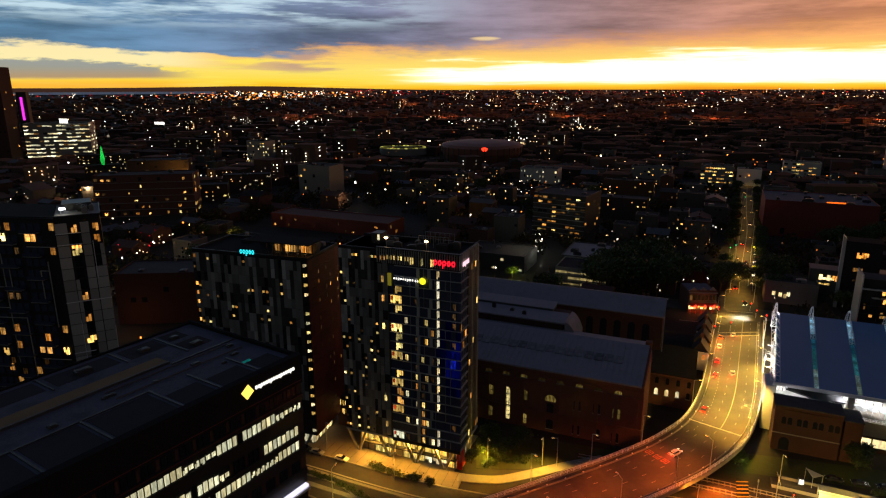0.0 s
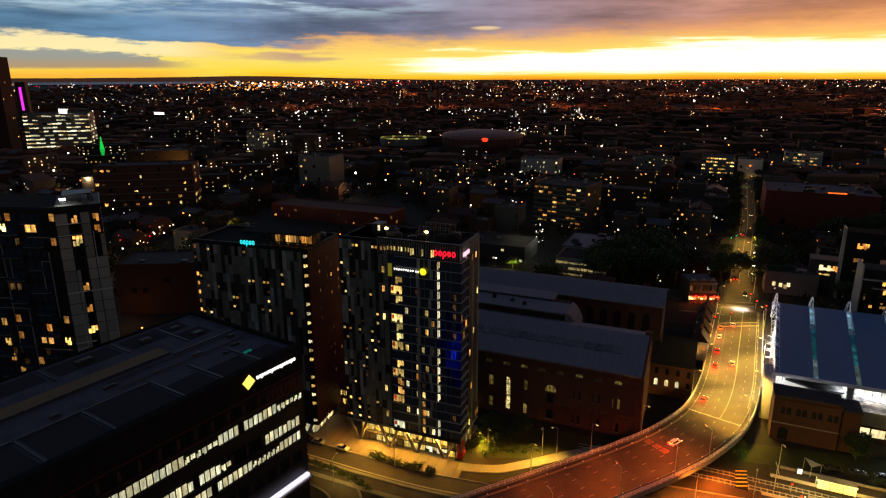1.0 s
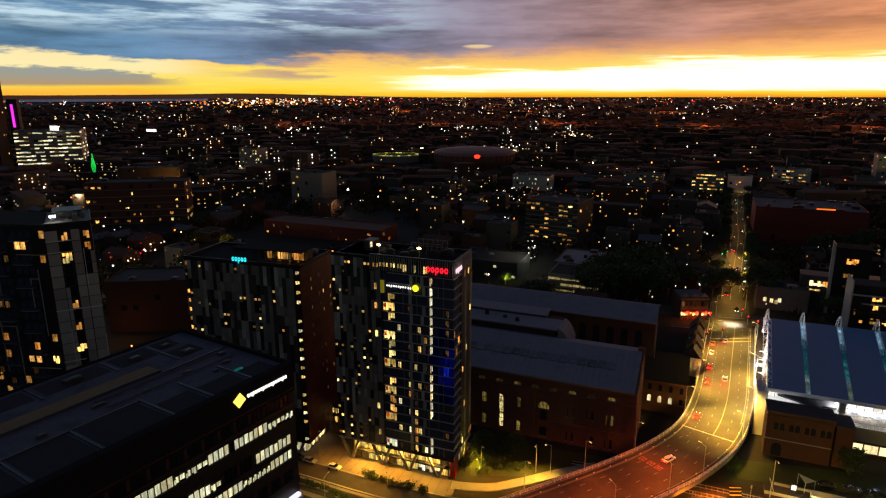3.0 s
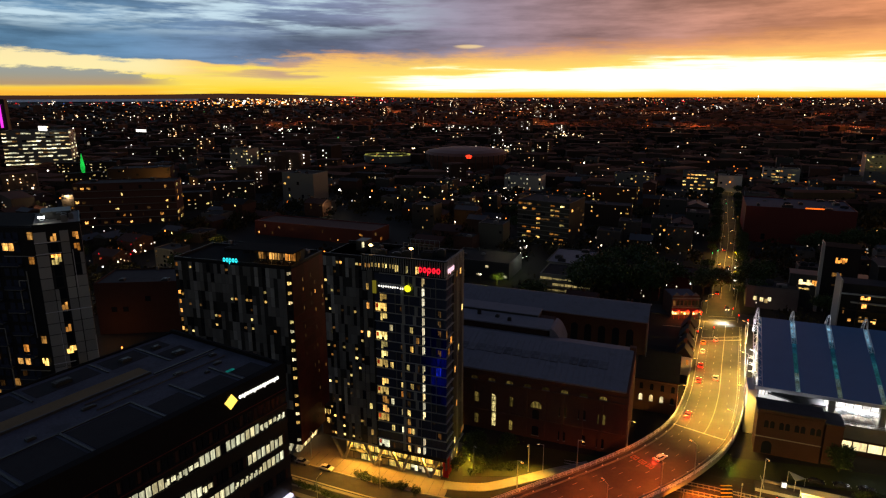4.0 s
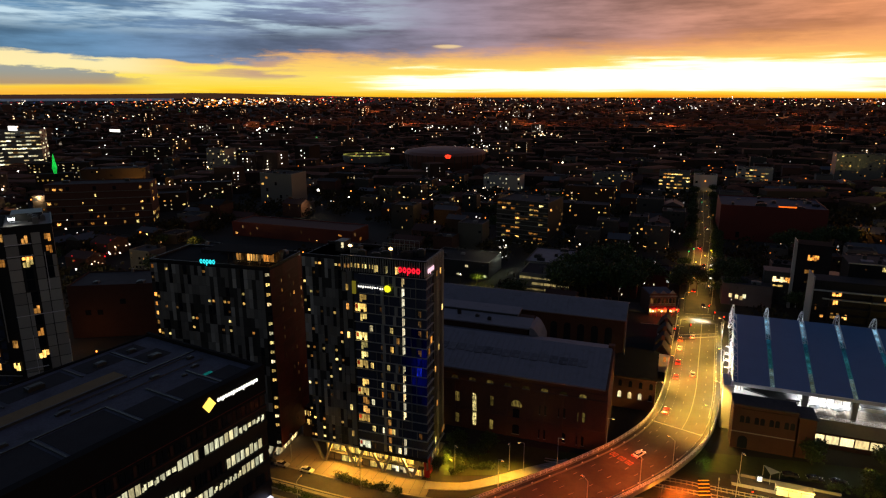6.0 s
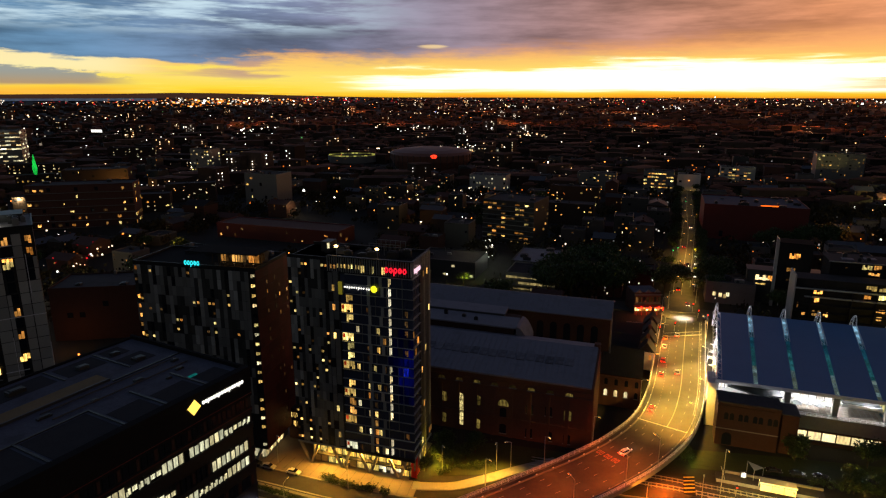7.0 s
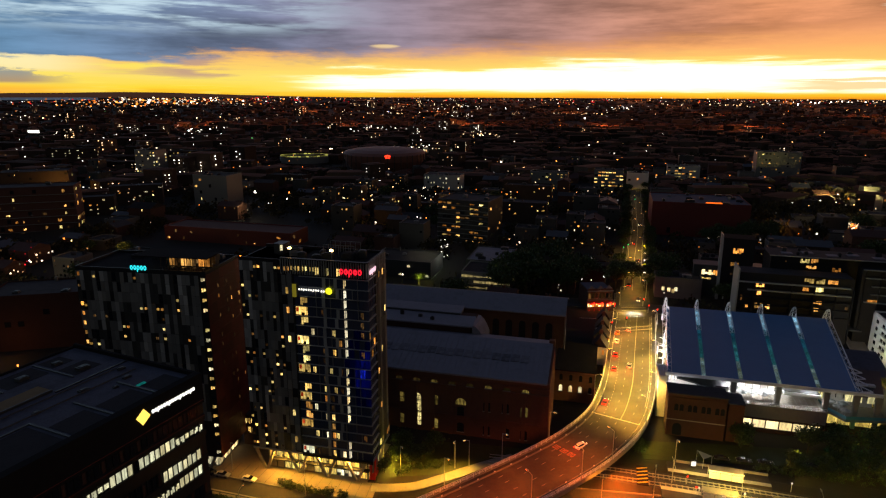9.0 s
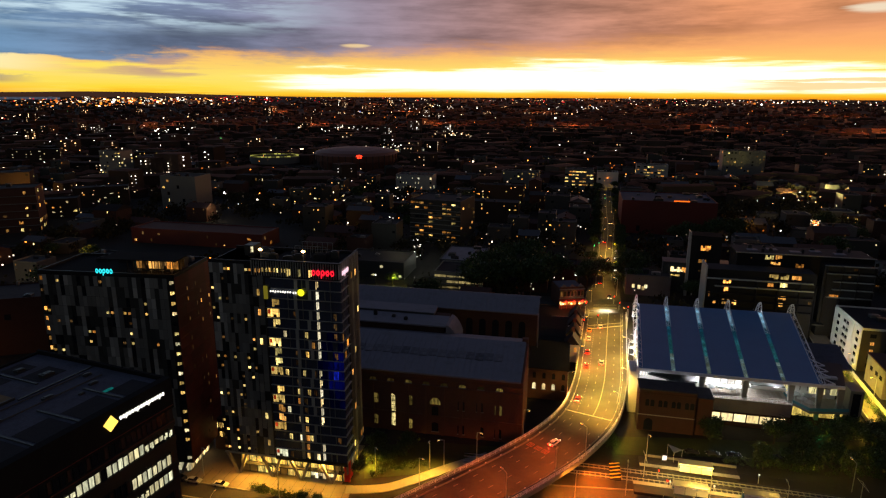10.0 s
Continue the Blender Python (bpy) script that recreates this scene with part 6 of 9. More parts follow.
    for p, q in zip(edge, edge[1:]):
        solid(bm, [(p[0], p[1] + 0.9, 9.4), (q[0], q[1] + 0.9, 9.4), (q[0], q[1] + 1.1, 9.4), (p[0], p[1] + 1.1, 9.4)],
              [(p[0], p[1] + 0.9, p[2] - 0.55), (q[0], q[1] + 0.9, q[2] - 0.55), (q[0], q[1] + 1.1, q[2] - 0.55), (p[0], p[1] + 1.1, p[2] - 0.55)])
    bmesh.ops.remove_doubles(bm, verts=bm.verts[:], dist=0.002)
    part("drum_wall", bm, M["white"], T, "white curved wall under the canopy")
    boxpart("box_canopy", T, M["black"], (37.2, 3.2, 12.7, 47.8, 8.0, 13.1), "black box canopy")
    boxpart("canopy_fascia", T, M["white_steel"], (37.0, 2.9, 12.0, 48.0, 3.2, 12.9), "white canopy fascia")
    # undercroft with warm light, prow deck with its glass side
    boxpart("undercroft", T, M["darkbrick"], (22.0, -2.4, 0, 48.5, 8.0, 6.3))
    und = sheet_mesh("window_pane", 3.6, 2.7, 0.05, glow("undercroft_light", (1.0, 0.78, 0.34), 1.5, 0.2, 0.1, lights=True, room=0.25))
    for k in range(6):
        piece("window_pane", und, T, 25.4 + k * 4.0, -2.45, 1.7)
    bm = bmesh.new()
    ring = [(49.0, 7.8), (50.2, 2.0), (53.8, -3.2), (66.0, -1.0), (66.5, 7.8)]
    solid(bm, [(x, y, 7.6) for x, y in ring], [(x, y, 8.4) for x, y in ring])
    part("prow_deck", bm, M["concrete"], T, "pointed concrete deck")
    for (a, b), (c, d) in zip(ring[:3], ring[1:4]):
        bm = bmesh.new()
        bar(bm, (a, b, 9.0), (c, d, 9.0), 0.06, 1.1)
        part("prow_glass", bm, M["tealglass"], T, "teal glass balustrade")
    boxpart("prow_base", T, M["darkbrick"], (50.5, 3.0, 0, 66.0, 8.0, 7.6))
    low = sheet_mesh("window_pane", 3.0, 3.2, 0.05, glow("lobby_light", (1.0, 0.70, 0.14), 0.9, 0.4, 0.1, lights=True, room=0.5))
    for k in range(5):
        piece("window_pane", low, T, 52.3 + k * 3.1, 2.95, 3.6)
    boxpart("end_tower", T, M["clad2"], (66.6, 1.2, 0, 70.6, 8.6, 15.0), "grey end tower of the hall")
    boxpart("tower_glass", T, M["glass"], (67.4, 1.12, 1.5, 69.8, 1.2, 14.0))
    # black side roof with a zigzag truss
    bm = bmesh.new()
    solid(bm, [(57.6, 1.0, 14.6), (65.6, 3.0, 14.6), (71.0, 22.0, 15.2), (61.6, 22.0, 15.2)], [(57.6, 1.0, 15.1), (65.6, 3.0, 15.1), (71.0, 22.0, 15.7), (61.6, 22.0, 15.7)])
    part("side_roof", bm, M["black"], T, "black lower roof at the hall's side")
    bm = bmesh.new()
    for k in range(4):
        a, b = hall_xy(1.0, 0.02 + k * 0.085), hall_xy(1.0, 0.06 + k * 0.085)
        for p, q in (((a[0] + 0.6, a[1], 16.4), (b[0] + 4.6, b[1], 15.8)), ((b[0] + 4.6, b[1], 15.8), (b[0] + 0.9, b[1] + 2.4, 16.7))):
            one = bmesh.new()
            tube(one, p, q, 0.2, n=5)
            part("truss_strut", one, M["white_steel"], T)
    boxed = hall_xy(1.0, 0.0)
    tube(bm, (boxed[0] + 0.7, boxed[1] + 0.2, 16.5), (boxed[0] + 5.0, boxed[1] + 3.0, 15.8), 0.16, n=5)
    part("side_truss", bm, M["white_steel"], T, "white zigzag truss at the side")
    bm = bmesh.new()
    solid(bm, [(61.8, 22.2, 13.0), (75.0, 22.2, 13.0), (78.5, 46.0, 13.4), (66.5, 46.0, 13.4)], [(61.8, 22.2, 13.4), (75.0, 22.2, 13.4), (78.5, 46.0, 13.8), (66.5, 46.0, 13.8)])
    part("side_roof", bm, M["membrane"], T, "grey lower roof behind")
    # spiral stairs on the street flank
    for y0 in (27.0, 33.5, 40.0):
        bm = bmesh.new()
        x0 = -1.0 + y0 * 0.078
        for k in range(22):
            a = k * 0.42
            z = 8.6 + k * 0.22
            solid(bm, [(x0, y0, z), (x0 + 1.7 * math.cos(a), y0 + 1.7 * math.sin(a), z), (x0 + 1.7 * math.cos(a + 0.42), y0 + 1.7 * math.sin(a + 0.42), z)],
                  [(x0, y0, z + 0.12), (x0 + 1.7 * math.cos(a), y0 + 1.7 * math.sin(a), z + 0.12), (x0 + 1.7 * math.cos(a + 0.42), y0 + 1.7 * math.sin(a + 0.42), z + 0.12)])
        tube(bm, (x0, y0, 7.0), (x0, y0, 15.0), 0.16)
        part("spiral_stair", bm, M["white_steel"], T, "white spiral stair on the hall's flank")


# graded emission for the skylight panes, front to back
M["sky_pale"] = glow("pale_skylight_glow", (0.42, 0.60, 0.50), 0.24, 0.4, 0.2, room=0.7)
M["sky_teal"] = glow("teal_skylight_glow", (0.06, 0.34, 0.40), 0.27, 0.4, room=0.6)
M["sky_blue"] = glow("blue_skylight_glow", (0.03, 0.20, 0.32), 0.30, 0.4, room=0.6)
M["sky_ice"] = glow("icy_skylight_glow", (0.34, 0.68, 0.95), 0.85, 0.5, room=0.6)
exhibition_hall()


def old_depot():
    """Low brick depot between the hall and the light rail."""
    T = thing("brick_depot", 100.5, 169.3, 0, -23.8, "low old brick depot with an arched door and dark flat roof", "building")
    boxpart("brick_wall", T, M["darkbrick"], (0, 0, -0.5, 17.6, 7.2, 14.6), "dark red-brown brick walls")
    boxpart("roof", T, M["tar"], (-0.3, -0.3, 14.6, 17.9, 7.5, 15.0), "dark flat roof")
    boxpart("cornice", T, M["darkbrick"], (-0.25, -0.25, 13.2, 17.8, 0.0, 13.7))
    piece("arched_door", arched_hole_pane(2.8, 4.2, M["glass"]), T, 3.4, -0.03, 0.3)
    w = arched_hole_pane(1.2, 2.3, M["glass"])
    for x in (3.4, 7.5, 11.6, 15.7):
        piece("window_pane", w, T, x - 0.8, -0.03, 9.0)
        piece("window_pane", w, T, x + 0.8, -0.03, 9.0)
    boxpart("string_course", T, M["concrete"], (-0.15, -0.15, 5.6, 17.7, 0.0, 5.9))
    side = thing("brick_depot", 117.4, 162.4, 0, -23.8, "lower dark brick wing of the old depot", "building")
    boxpart("brick_wall", side, M["darkbrick"], (0, 0, -0.5, 4.6, 8, 13.0))
    boxpart("roof", side, M["tar"], (-0.2, -0.2, 13.0, 4.8, 8.2, 13.3))


old_depot()


# ---------------------------------------------------------------- lamps of the place
GOLD = (1.0, 0.40, 0.025)
YELLOW, COOL = (1.0, 0.60, 0.085), (0.95, 0.97, 1.0)


def street_lamp_mesh(face):
    bm = bmesh.new()
    tube(bm, (0, 0, 0), (0, 0, 9.0), 0.11, 0.07)
    tube(bm, (0, 0, 9.0), (1.6, 0, 9.6), 0.06, 0.05)
    pole = mesh_of("pole", bm, M["steel"])
    bm = bmesh.new()
    solid(bm, [(1.3, -0.2, 9.52), (2.3, -0.16, 9.62), (2.3, 0.16, 9.62), (1.3, 0.2, 9.52)], [(1.35, -0.12, 9.7), (2.25, -0.1, 9.76), (2.25, 0.1, 9.76), (1.35, 0.12, 9.7)])
    head = mesh_of("lamp_head", bm, M["steel"])
    bm = bmesh.new()
    solid(bm, [(1.5, -0.12, 9.44), (2.2, -0.12, 9.52), (2.2, 0.12, 9.52), (1.5, 0.12, 9.44)], [(1.5, -0.14, 9.53), (2.2, -0.14, 9.61), (2.2, 0.14, 9.61), (1.5, 0.14, 9.53)])
    lens = mesh_of("lamp_lens", bm, M[face])
    return pole, head, lens


LAMP_MESHES = {k: street_lamp_mesh(k) for k in ("g_sodium", "g_cool")}


def street_lamp(p, turn, energy, color, face="g_sodium", cone=128, label="tall galvanised street lamp with a glowing sodium head"):
    T = thing("street_lamp", p[0], p[1], p[2], turn, label, "street lamp", "street lamps")
    pole, head, lens = LAMP_MESHES[face]
    piece("pole", pole, T)
    h = piece("lamp_head", head, T)
    piece("lamp_lens", lens, h)
    if energy:
        at = T.matrix_basis @ Vector((1.9, 0, 9.3))
        lamp("street_light", "SPOT", tuple(at), energy, color, 0.25, tuple(T.matrix_basis @ Vector((5.5, 0, 0))), cone)


# along the bridge: deep orange low down, yellower towards the junction
DEEP = (1.0, 0.16, 0.010)
# low left-hand (-9.4) ones are added to brighten the railing
for off, k, e, c in ((9.4, 24, 15000, DEEP), (9.4, 33, 17000, DEEP), (9.4, 41, 17000, DEEP), (9.4, 47, 12000, (1.0, 0.22, 0.015)), (9.4, 56, 42000, (1.0, 0.46, 0.06)),
                     (-9.4, 27, 7000, DEEP), (-9.4, 36, 6500, DEEP), (-9.4, 45, 6500, DEEP), (-9.4, 59, 38000, YELLOW), (9.4, 62, 56000, YELLOW), (-9.4, 66, 48000, YELLOW), (9.4, 69, 58000, YELLOW), (-9.4, 73, 36000, YELLOW), (9.4, 76, 34000, YELLOW), (-9.4, 80, 24000, YELLOW)):
    line = offset(FLY, off)
    p, q = line[k], FLY[k]
    street_lamp((p.x, p.y, p.z + 0.7), math.degrees(math.atan2(q.y - p.y, q.x - p.x)), e, c, cone=(158 if off > 0 else 104) if k > 58 else (122 if off > 0 else 100))
# up the street beyond the junction
for k, side in [(3, -6.4), (6, 6.4)] + [(8 + 2 * i, 4.0 if i % 2 else -4.0) for i in range(15)]:
    line = offset(STREET, side)
    p, q = line[k], STREET[k]
    street_lamp((p.x, p.y, p.z), math.degrees(math.atan2(q.y - p.y, q.x - p.x)), 8000 if k < 9 else 24000 if k < 20 else 3000, YELLOW)
# forecourt, garden corner and the drive
for x, y, a, e, c in ((-36, 169.5, -60, 3200, GOLD), (-14, 153.8, 130, 7500, GOLD), (12.9, 160.3, 280, 16000, GOLD), (29.0, 160.6, 250, 34000, (1.0, 0.48, 0.045)),
                      (-30, 145.5, 60, 5000, YELLOW), (33.2, 160.2, 200, 0, YELLOW)):
    street_lamp((x, y, 0.1), a, e, c)
# light rail stop and the lane beside the hall
for x, y, a, e, c in ((94.0, 151.6, -100, 2500, YELLOW), (99.4, 128.2, 70, 22000, YELLOW), (117.0, 121.0, 70, 8000, YELLOW), (143, 126.5, 90, 1500, YELLOW),
                      (64.0, 135.5, 60, 24000, (1.0, 0.25, 0.015)), (80.0, 137.5, 60, 9000, (1.0, 0.30, 0.02)),
                      (204.0, 190.0, 160, 16000, (1.0, 0.66, 0.06)), (194.0, 170.0, 160, 20000, (1.0, 0.66, 0.06)), (184, 152, 160, 18000, (1.0, 0.66, 0.06))):
    street_lamp((x, y, 0.1), a, e, c)
# lights hidden under the deck, at the podium soffit, under the hall's eave
lamp("underdeck_light", "AREA", (73.0, 147.0, 4.6), 9000, DEEP, 3.0, (76.0, 142.0, 0))
lamp("underdeck_light", "AREA", (56.0, 137.5, 4.6), 8000, DEEP, 3.0, (58.0, 132.0, 0))
SOFF = pose(4.64, 155.77, 0, 0, 0, -21.8)
for x in (-28, -17, -7):
    lamp("soffit_light", "AREA", tuple(SOFF @ Vector((x, 0.8, 6.3))), 4500, (1.0, 0.48, 0.05), 2.5, tuple(SOFF @ Vector((x, -4, 0))))
lamp("garden_light", "POINT", (11.5, 163.0, 2.4), 4000, (1.0, 0.66, 0.04), 0.2)
HALL = pose(105.5, 180.1, 0, 0, 0, -23.8)
for x, e in ((3, 1500), (20, 1600), (28, 1900), (35, 1700), (45, 1700)):
    lamp("eave_light", "AREA", tuple(HALL @ Vector((x, 4.4, 15.3))), e, COOL, 2.5, tuple(HALL @ Vector((x, 5.2, 9))))
for y in (10, 24, 38, 52):
    lamp("flank_light", "AREA", tuple(HALL @ Vector((-3.4 + y * 0.06, y, 14.0))), 2000, COOL, 1.5, tuple(HALL @ Vector((0.3 + y * 0.06, y, 13.0))))
# unseen spots added to bring up the white lattice masts
for u in (0.0, 0.2, 0.4, 0.6, 0.8, 1.0):
    x, y = 3.4 + 61.6 * u, 57.8 + 1.2 * u
    lamp("mast_light", "SPOT", tuple(HALL @ Vector((x, y - 7.5, 21.6))), 700, COOL, 0.2, tuple(HALL @ Vector((x, y + 0.8, 23.6))), 50)
lamp("garden_light", "POINT", tuple(HALL @ Vector((56.5, -5.0, 1.2))), 220, (0.05, 1.0, 0.25), 0.2)
for x, y, e in ((203, 199, 2600), (196.5, 182, 6500), (187.5, 164, 6000)):
    lamp("lane_light", "POINT", (x, y, 4.0), e, (1.0, 0.66, 0.06), 0.3)
lamp("side_light", "AREA", tuple(HALL @ Vector((72, 62, 13.0))), 2600, (0.86, 0.94, 1.0), 1.5, tuple(HALL @ Vector((90, 66, 12.0))))
# overhead spot added to make the white headlight glare on the junction
lamp("entry_light", "SPOT", (131.0, 258.0, 14.5), 42000, (1.0, 0.95, 0.8), 0.3, (131.0, 257.0, 8), 80)
for x, y, z, e in ((113, 154.5, 4.5, 120), (131, 148, 4.5, 320), (150, 145, 4.5, 320), (128, 140.5, 2.6, 420), (139, 137.0, 2.6, 380), (151, 133.5, 2.6, 380), (161, 141, 3.0, 380)):
    lamp("garden_light", "POINT", (x, y, z), e, (1.0, 0.74, 0.08), 0.25)
# unseen area lamps added in front of the drum wall to brighten it
for x in (5.0, 13.0):
    lamp("canopy_light", "AREA", tuple(HALL @ Vector((x, -2.6, 10.4))), 260, COOL, 1.0, tuple(HALL @ Vector((x, 1.5, 12.4))))
lamp("yard_light", "POINT", (-141.0, 262.0, 6.0), 600, (1.0, 0.36, 0.05), 0.3)
lamp("yard_light", "POINT", (-121.0, 252.0, 6.0), 420, (1.0, 0.36, 0.05), 0.3)
lamp("garden_light", "POINT", (87.6, 157.6, 2.0), 260, (0.55, 1.0, 0.12), 0.2)
lamp("flank_light", "AREA", tuple(HALL @ Vector((-0.5, 59.5, 12.5))), 1500, COOL, 1.5, tuple(HALL @ Vector((3.0, 57.5, 18.0))))
# extra unseen lamp in place of street lamp spill on the cream wing
lamp("flank_light", "POINT", tuple(HALL @ Vector((-4.6, 0.5, 11.0))), 1100, (1.0, 0.84, 0.5), 0.3)
lamp("platform_light", "POINT", (108.0, 138.2, 5.0), 3200, (1.0, 0.58, 0.10), 0.3)


# ---------------------------------------------------------------- buildings of the middle distance
PANES = {}


def pane_mesh(w, h, key):
    k = (round(w, 1), round(h, 1), key)
    if k not in PANES:
        PANES[k] = lit_mesh(k[0], k[1], 0.1, M[key], max(1, min(4, int(k[0] / 0.8))), len(PANES)) if key.startswith("w_") else sheet_mesh("window_pane", k[0], k[1], 0.1, M[key])
    return PANES[k]


def block(name, x, y, w, d, h, wall, label, category, rnd, turn=-24.0, floors=3, cols=6, lit=0.2, lights=("w_amber", "w_warm"), roof="tar",
          ledges=False, side_lit=None, plant=3, band=False, group="", deep=6.0, wide=0.5):
    """A flat-roofed building; (x, y) is the middle of the foot of its front."""
    z = rise_at(x, y)
    T = thing(name, x, y, z, turn, label, category, group)
    boxpart("wall", T, M[wall], (-w / 2, 0, -deep, w / 2, d, h))
    boxpart("roof", T, M[roof], (-w / 2 + 0.3, 0.3, h, w / 2 - 0.3, d - 0.3, h + 0.12))
    bm = bmesh.new()
    for a, b, c, e in ((-w / 2, 0, w / 2, 0.3), (-w / 2, d - 0.3, w / 2, d), (-w / 2, 0.3, -w / 2 + 0.3, d - 0.3), (w / 2 - 0.3, 0.3, w / 2, d - 0.3)):
        box(bm, a, b, h - 0.02, c, e, h + 0.8)
    part("parapet", bm, M[wall], T)
    roof_plant(T, rnd, -w / 2 + 1, 2, w / 2 - 1, max(d - 1, 4.5), h + 0.12, plant, min(5.0, w / 4))
    fh = h / floors
    pw, ph = min(w / cols * wide, 2.4 if wide < 0.8 else 9.0), fh * 0.5
    east = math.degrees(math.atan2(x, y)) < -turn                # which flank is seen
    for f in range(floors):
        if ledges:
            boxpart("floor_ledge", T, M["clad2"], (-w / 2 - 0.2, -0.9, f * fh - 0.1, w / 2 + 0.2, 0.0, f * fh + 0.2))
        for c in range(cols):
            if rnd.random() < lit:
                piece("window_pane", pane_mesh(pw * (rnd.choice((0.35, 0.5, 0.7, 1.1)) if wide < 0.8 else 1.0), ph * rnd.choice((0.6, 0.8)), rnd.choice(lights)), T, -w / 2 + (c + 0.5) * w / cols, -0.02, f * fh + fh * 0.25)
            elif h > 12 and rnd.random() < 0.1:
                piece("window_pane", pane_mesh(pw, ph, "glass"), T, -w / 2 + (c + 0.5) * w / cols, -0.02, f * fh + fh * 0.25)
        n = max(1, int(d / (w / cols)))
        for c in range(n):
            if rnd.random() < (lit * 0.5 if side_lit is None else side_lit):
                yy = (c + 0.5) * d / n
                piece("window_pane", pane_mesh(pw, ph, rnd.choice(lights)), T, (w / 2 + 0.02) if east else (-w / 2 - 0.02), yy, f * fh + fh * 0.25, 90 if east else -90)
    return T


CITY = random.Random(2024)
TAKEN = []                                                       # plan circles already built on


def special(*args, **kw):
    x, y, w, d = args[1], args[2], args[3], args[4]
    TAKEN.append((x + 0.4 * d / 2, y + 0.9 * d / 2, max(w, d) * 0.62 + 6))
    return block(*args, CITY, **kw)


special("apartment_block", 78, 411, 37, 30, 29, "clad3", "dark apartment block with amber rooms and stacked balconies", "apartments", turn=-33, floors=9, cols=11, lit=0.38, wide=0.85, lights=("w_amber", "w_amber", "w_warm", "w_dim"), side_lit=0.15, ledges=True)
special("white_building", -119, 571, 34, 24, 29, "clad2", "grey rendered building with one lit corner", "building", floors=5, cols=7, lit=0.06, lights=("w_amber", "w_warm"))
special("apartment_block", 276, 624, 30, 18, 21, "clad2", "apartment block with many warm lit rooms", "apartments", floors=6, cols=8, lit=0.5, wide=0.85, lights=("w_warm", "w_amber", "w_warm"))
special("white_building", 306, 618, 22, 14, 18, "white", "blank pale gable beside lit apartments", "building", floors=4, cols=4, lit=0.04)
special("apartment_block", 392, 677, 36, 16, 17, "clad1", "pale low apartment block with warm rooms", "apartments", floors=5, cols=9, lit=0.42, wide=0.85, lights=("w_warm", "w_amber"))
special("warehouse", 250, 404, 66, 46, 24, "redclad", "long dark red warehouse with a dull blue-grey roof", "warehouse", floors=3, cols=8, lit=0.0, roof="roof_dull", plant=16)
special("office_building", -515, 842, 77, 40, 50, "clad2", "glass office building with brightly lit floors", "office", floors=10, cols=14, lit=0.74, lights=("w_floor", "w_floor", "w_pale", "w_dim", "w_white"), side_lit=0.3, turn=18, wide=1.0)
special("office_tower", -567, 794, 34, 34, 121, "darkbrick", "tall black tower with a few lit floors", "tower", floors=30, cols=6, lit=0.10, lights=("w_amber", "w_warm"), turn=12, plant=2)
special("office_building", -242, 499, 76, 26, 33, "tile_roof", "brown office building with orange lit floors", "office", floors=6, cols=16, lit=0.3, lights=("w_amber", "w_amber", "w_dim", "w_warm"), turn=10, ledges=True, side_lit=0.5)
special("office_building", -300, 655, 60, 30, 24, "far_wall", "dark stepped office building with lit rows", "office", floors=6, cols=14, lit=0.16, lights=("w_warm", "w_white"), turn=14)
special("apartment_block", -232, 777, 28, 20, 33, "clad2", "slim apartment block with white lit rooms", "apartments", floors=9, cols=7, lit=0.3, lights=("w_white", "w_warm"))
special("apartment_block", -195, 800, 34, 20, 24, "clad2", "apartment block with white lit rooms", "apartments", floors=7, cols=8, lit=0.2, lights=("w_white", "w_warm"))
special("low_office", 101, 654, 40, 20, 15, "clad1", "low office with bright white windows", "office", floors=3, cols=12, lit=0.45, lights=("w_white", "w_pale"))
special("low_office", -66, 690, 44, 20, 13, "far_wall", "low office with a row of warm windows", "office", floors=2, cols=12, lit=0.4, lights=("w_warm", "w_white"))
special("long_shed", -82, 430, 98, 24, 9.5, "redclad", "long low red-brown shed with dim amber windows", "shed", floors=2, cols=16, lit=0.16, lights=("w_amber", "w_dim"), roof="tile_roof", plant=0)
special("apartment_block", 508, 669, 48, 22, 32, "clad2", "tall apartment slab with scattered amber rooms", "apartments", floors=9, cols=12, lit=0.22, lights=("w_amber", "w_dim", "w_warm"))
special("parking_deck", 70, 303, 26, 22, 9, "concrete", "concrete parking deck with lit levels", "car park", floors=3, cols=4, lit=0.85, lights=("w_deck",), ledges=True, wide=0.95, plant=0)
special("warehouse", 77, 330, 24, 34, 8, "clad3", "dark workshop under a pale metal roof", "workshop", floors=2, cols=5, lit=0.08, lights=("w_dim",), roof="roof_grey", plant=5)
special("low_office", 28, 334, 36, 26, 9, "clad3", "low dark workshop with bright open doors", "workshop", floors=2, cols=7, lit=0.22, lights=("w_white", "w_pale"))
SHOP = special("shop_building", 163, 276, 22, 12, 10, "render", "dark shop with small white windows", "shop", floors=2, cols=7, lit=0.0, lights=("w_white",))
for shop_x, shop_z in ((-7.1, 12.9), (-4.3, 12.5), (-2.3, 12.0), (-1.0, 13.0)):
    piece("window_pane", pane_mesh(1.5, 1.9, "w_white"), SHOP, shop_x, -0.04, shop_z - rise_at(163, 276) - 1.0)
for step in range(3):                                            # stepped tiers of lit glass
    special("arena_annex", 137 + 3 * step, 925 + 21 * step, 66 - 10 * step, 19, 4.5 + 4.5 * step, "clad1", "stepped sports hall tier with brilliant yellow-white windows", "sports hall", floors=2 + step, cols=16, lit=0.85, lights=("g_yellow_hall", "w_floor"), turn=-8, wide=1.0, plant=2)
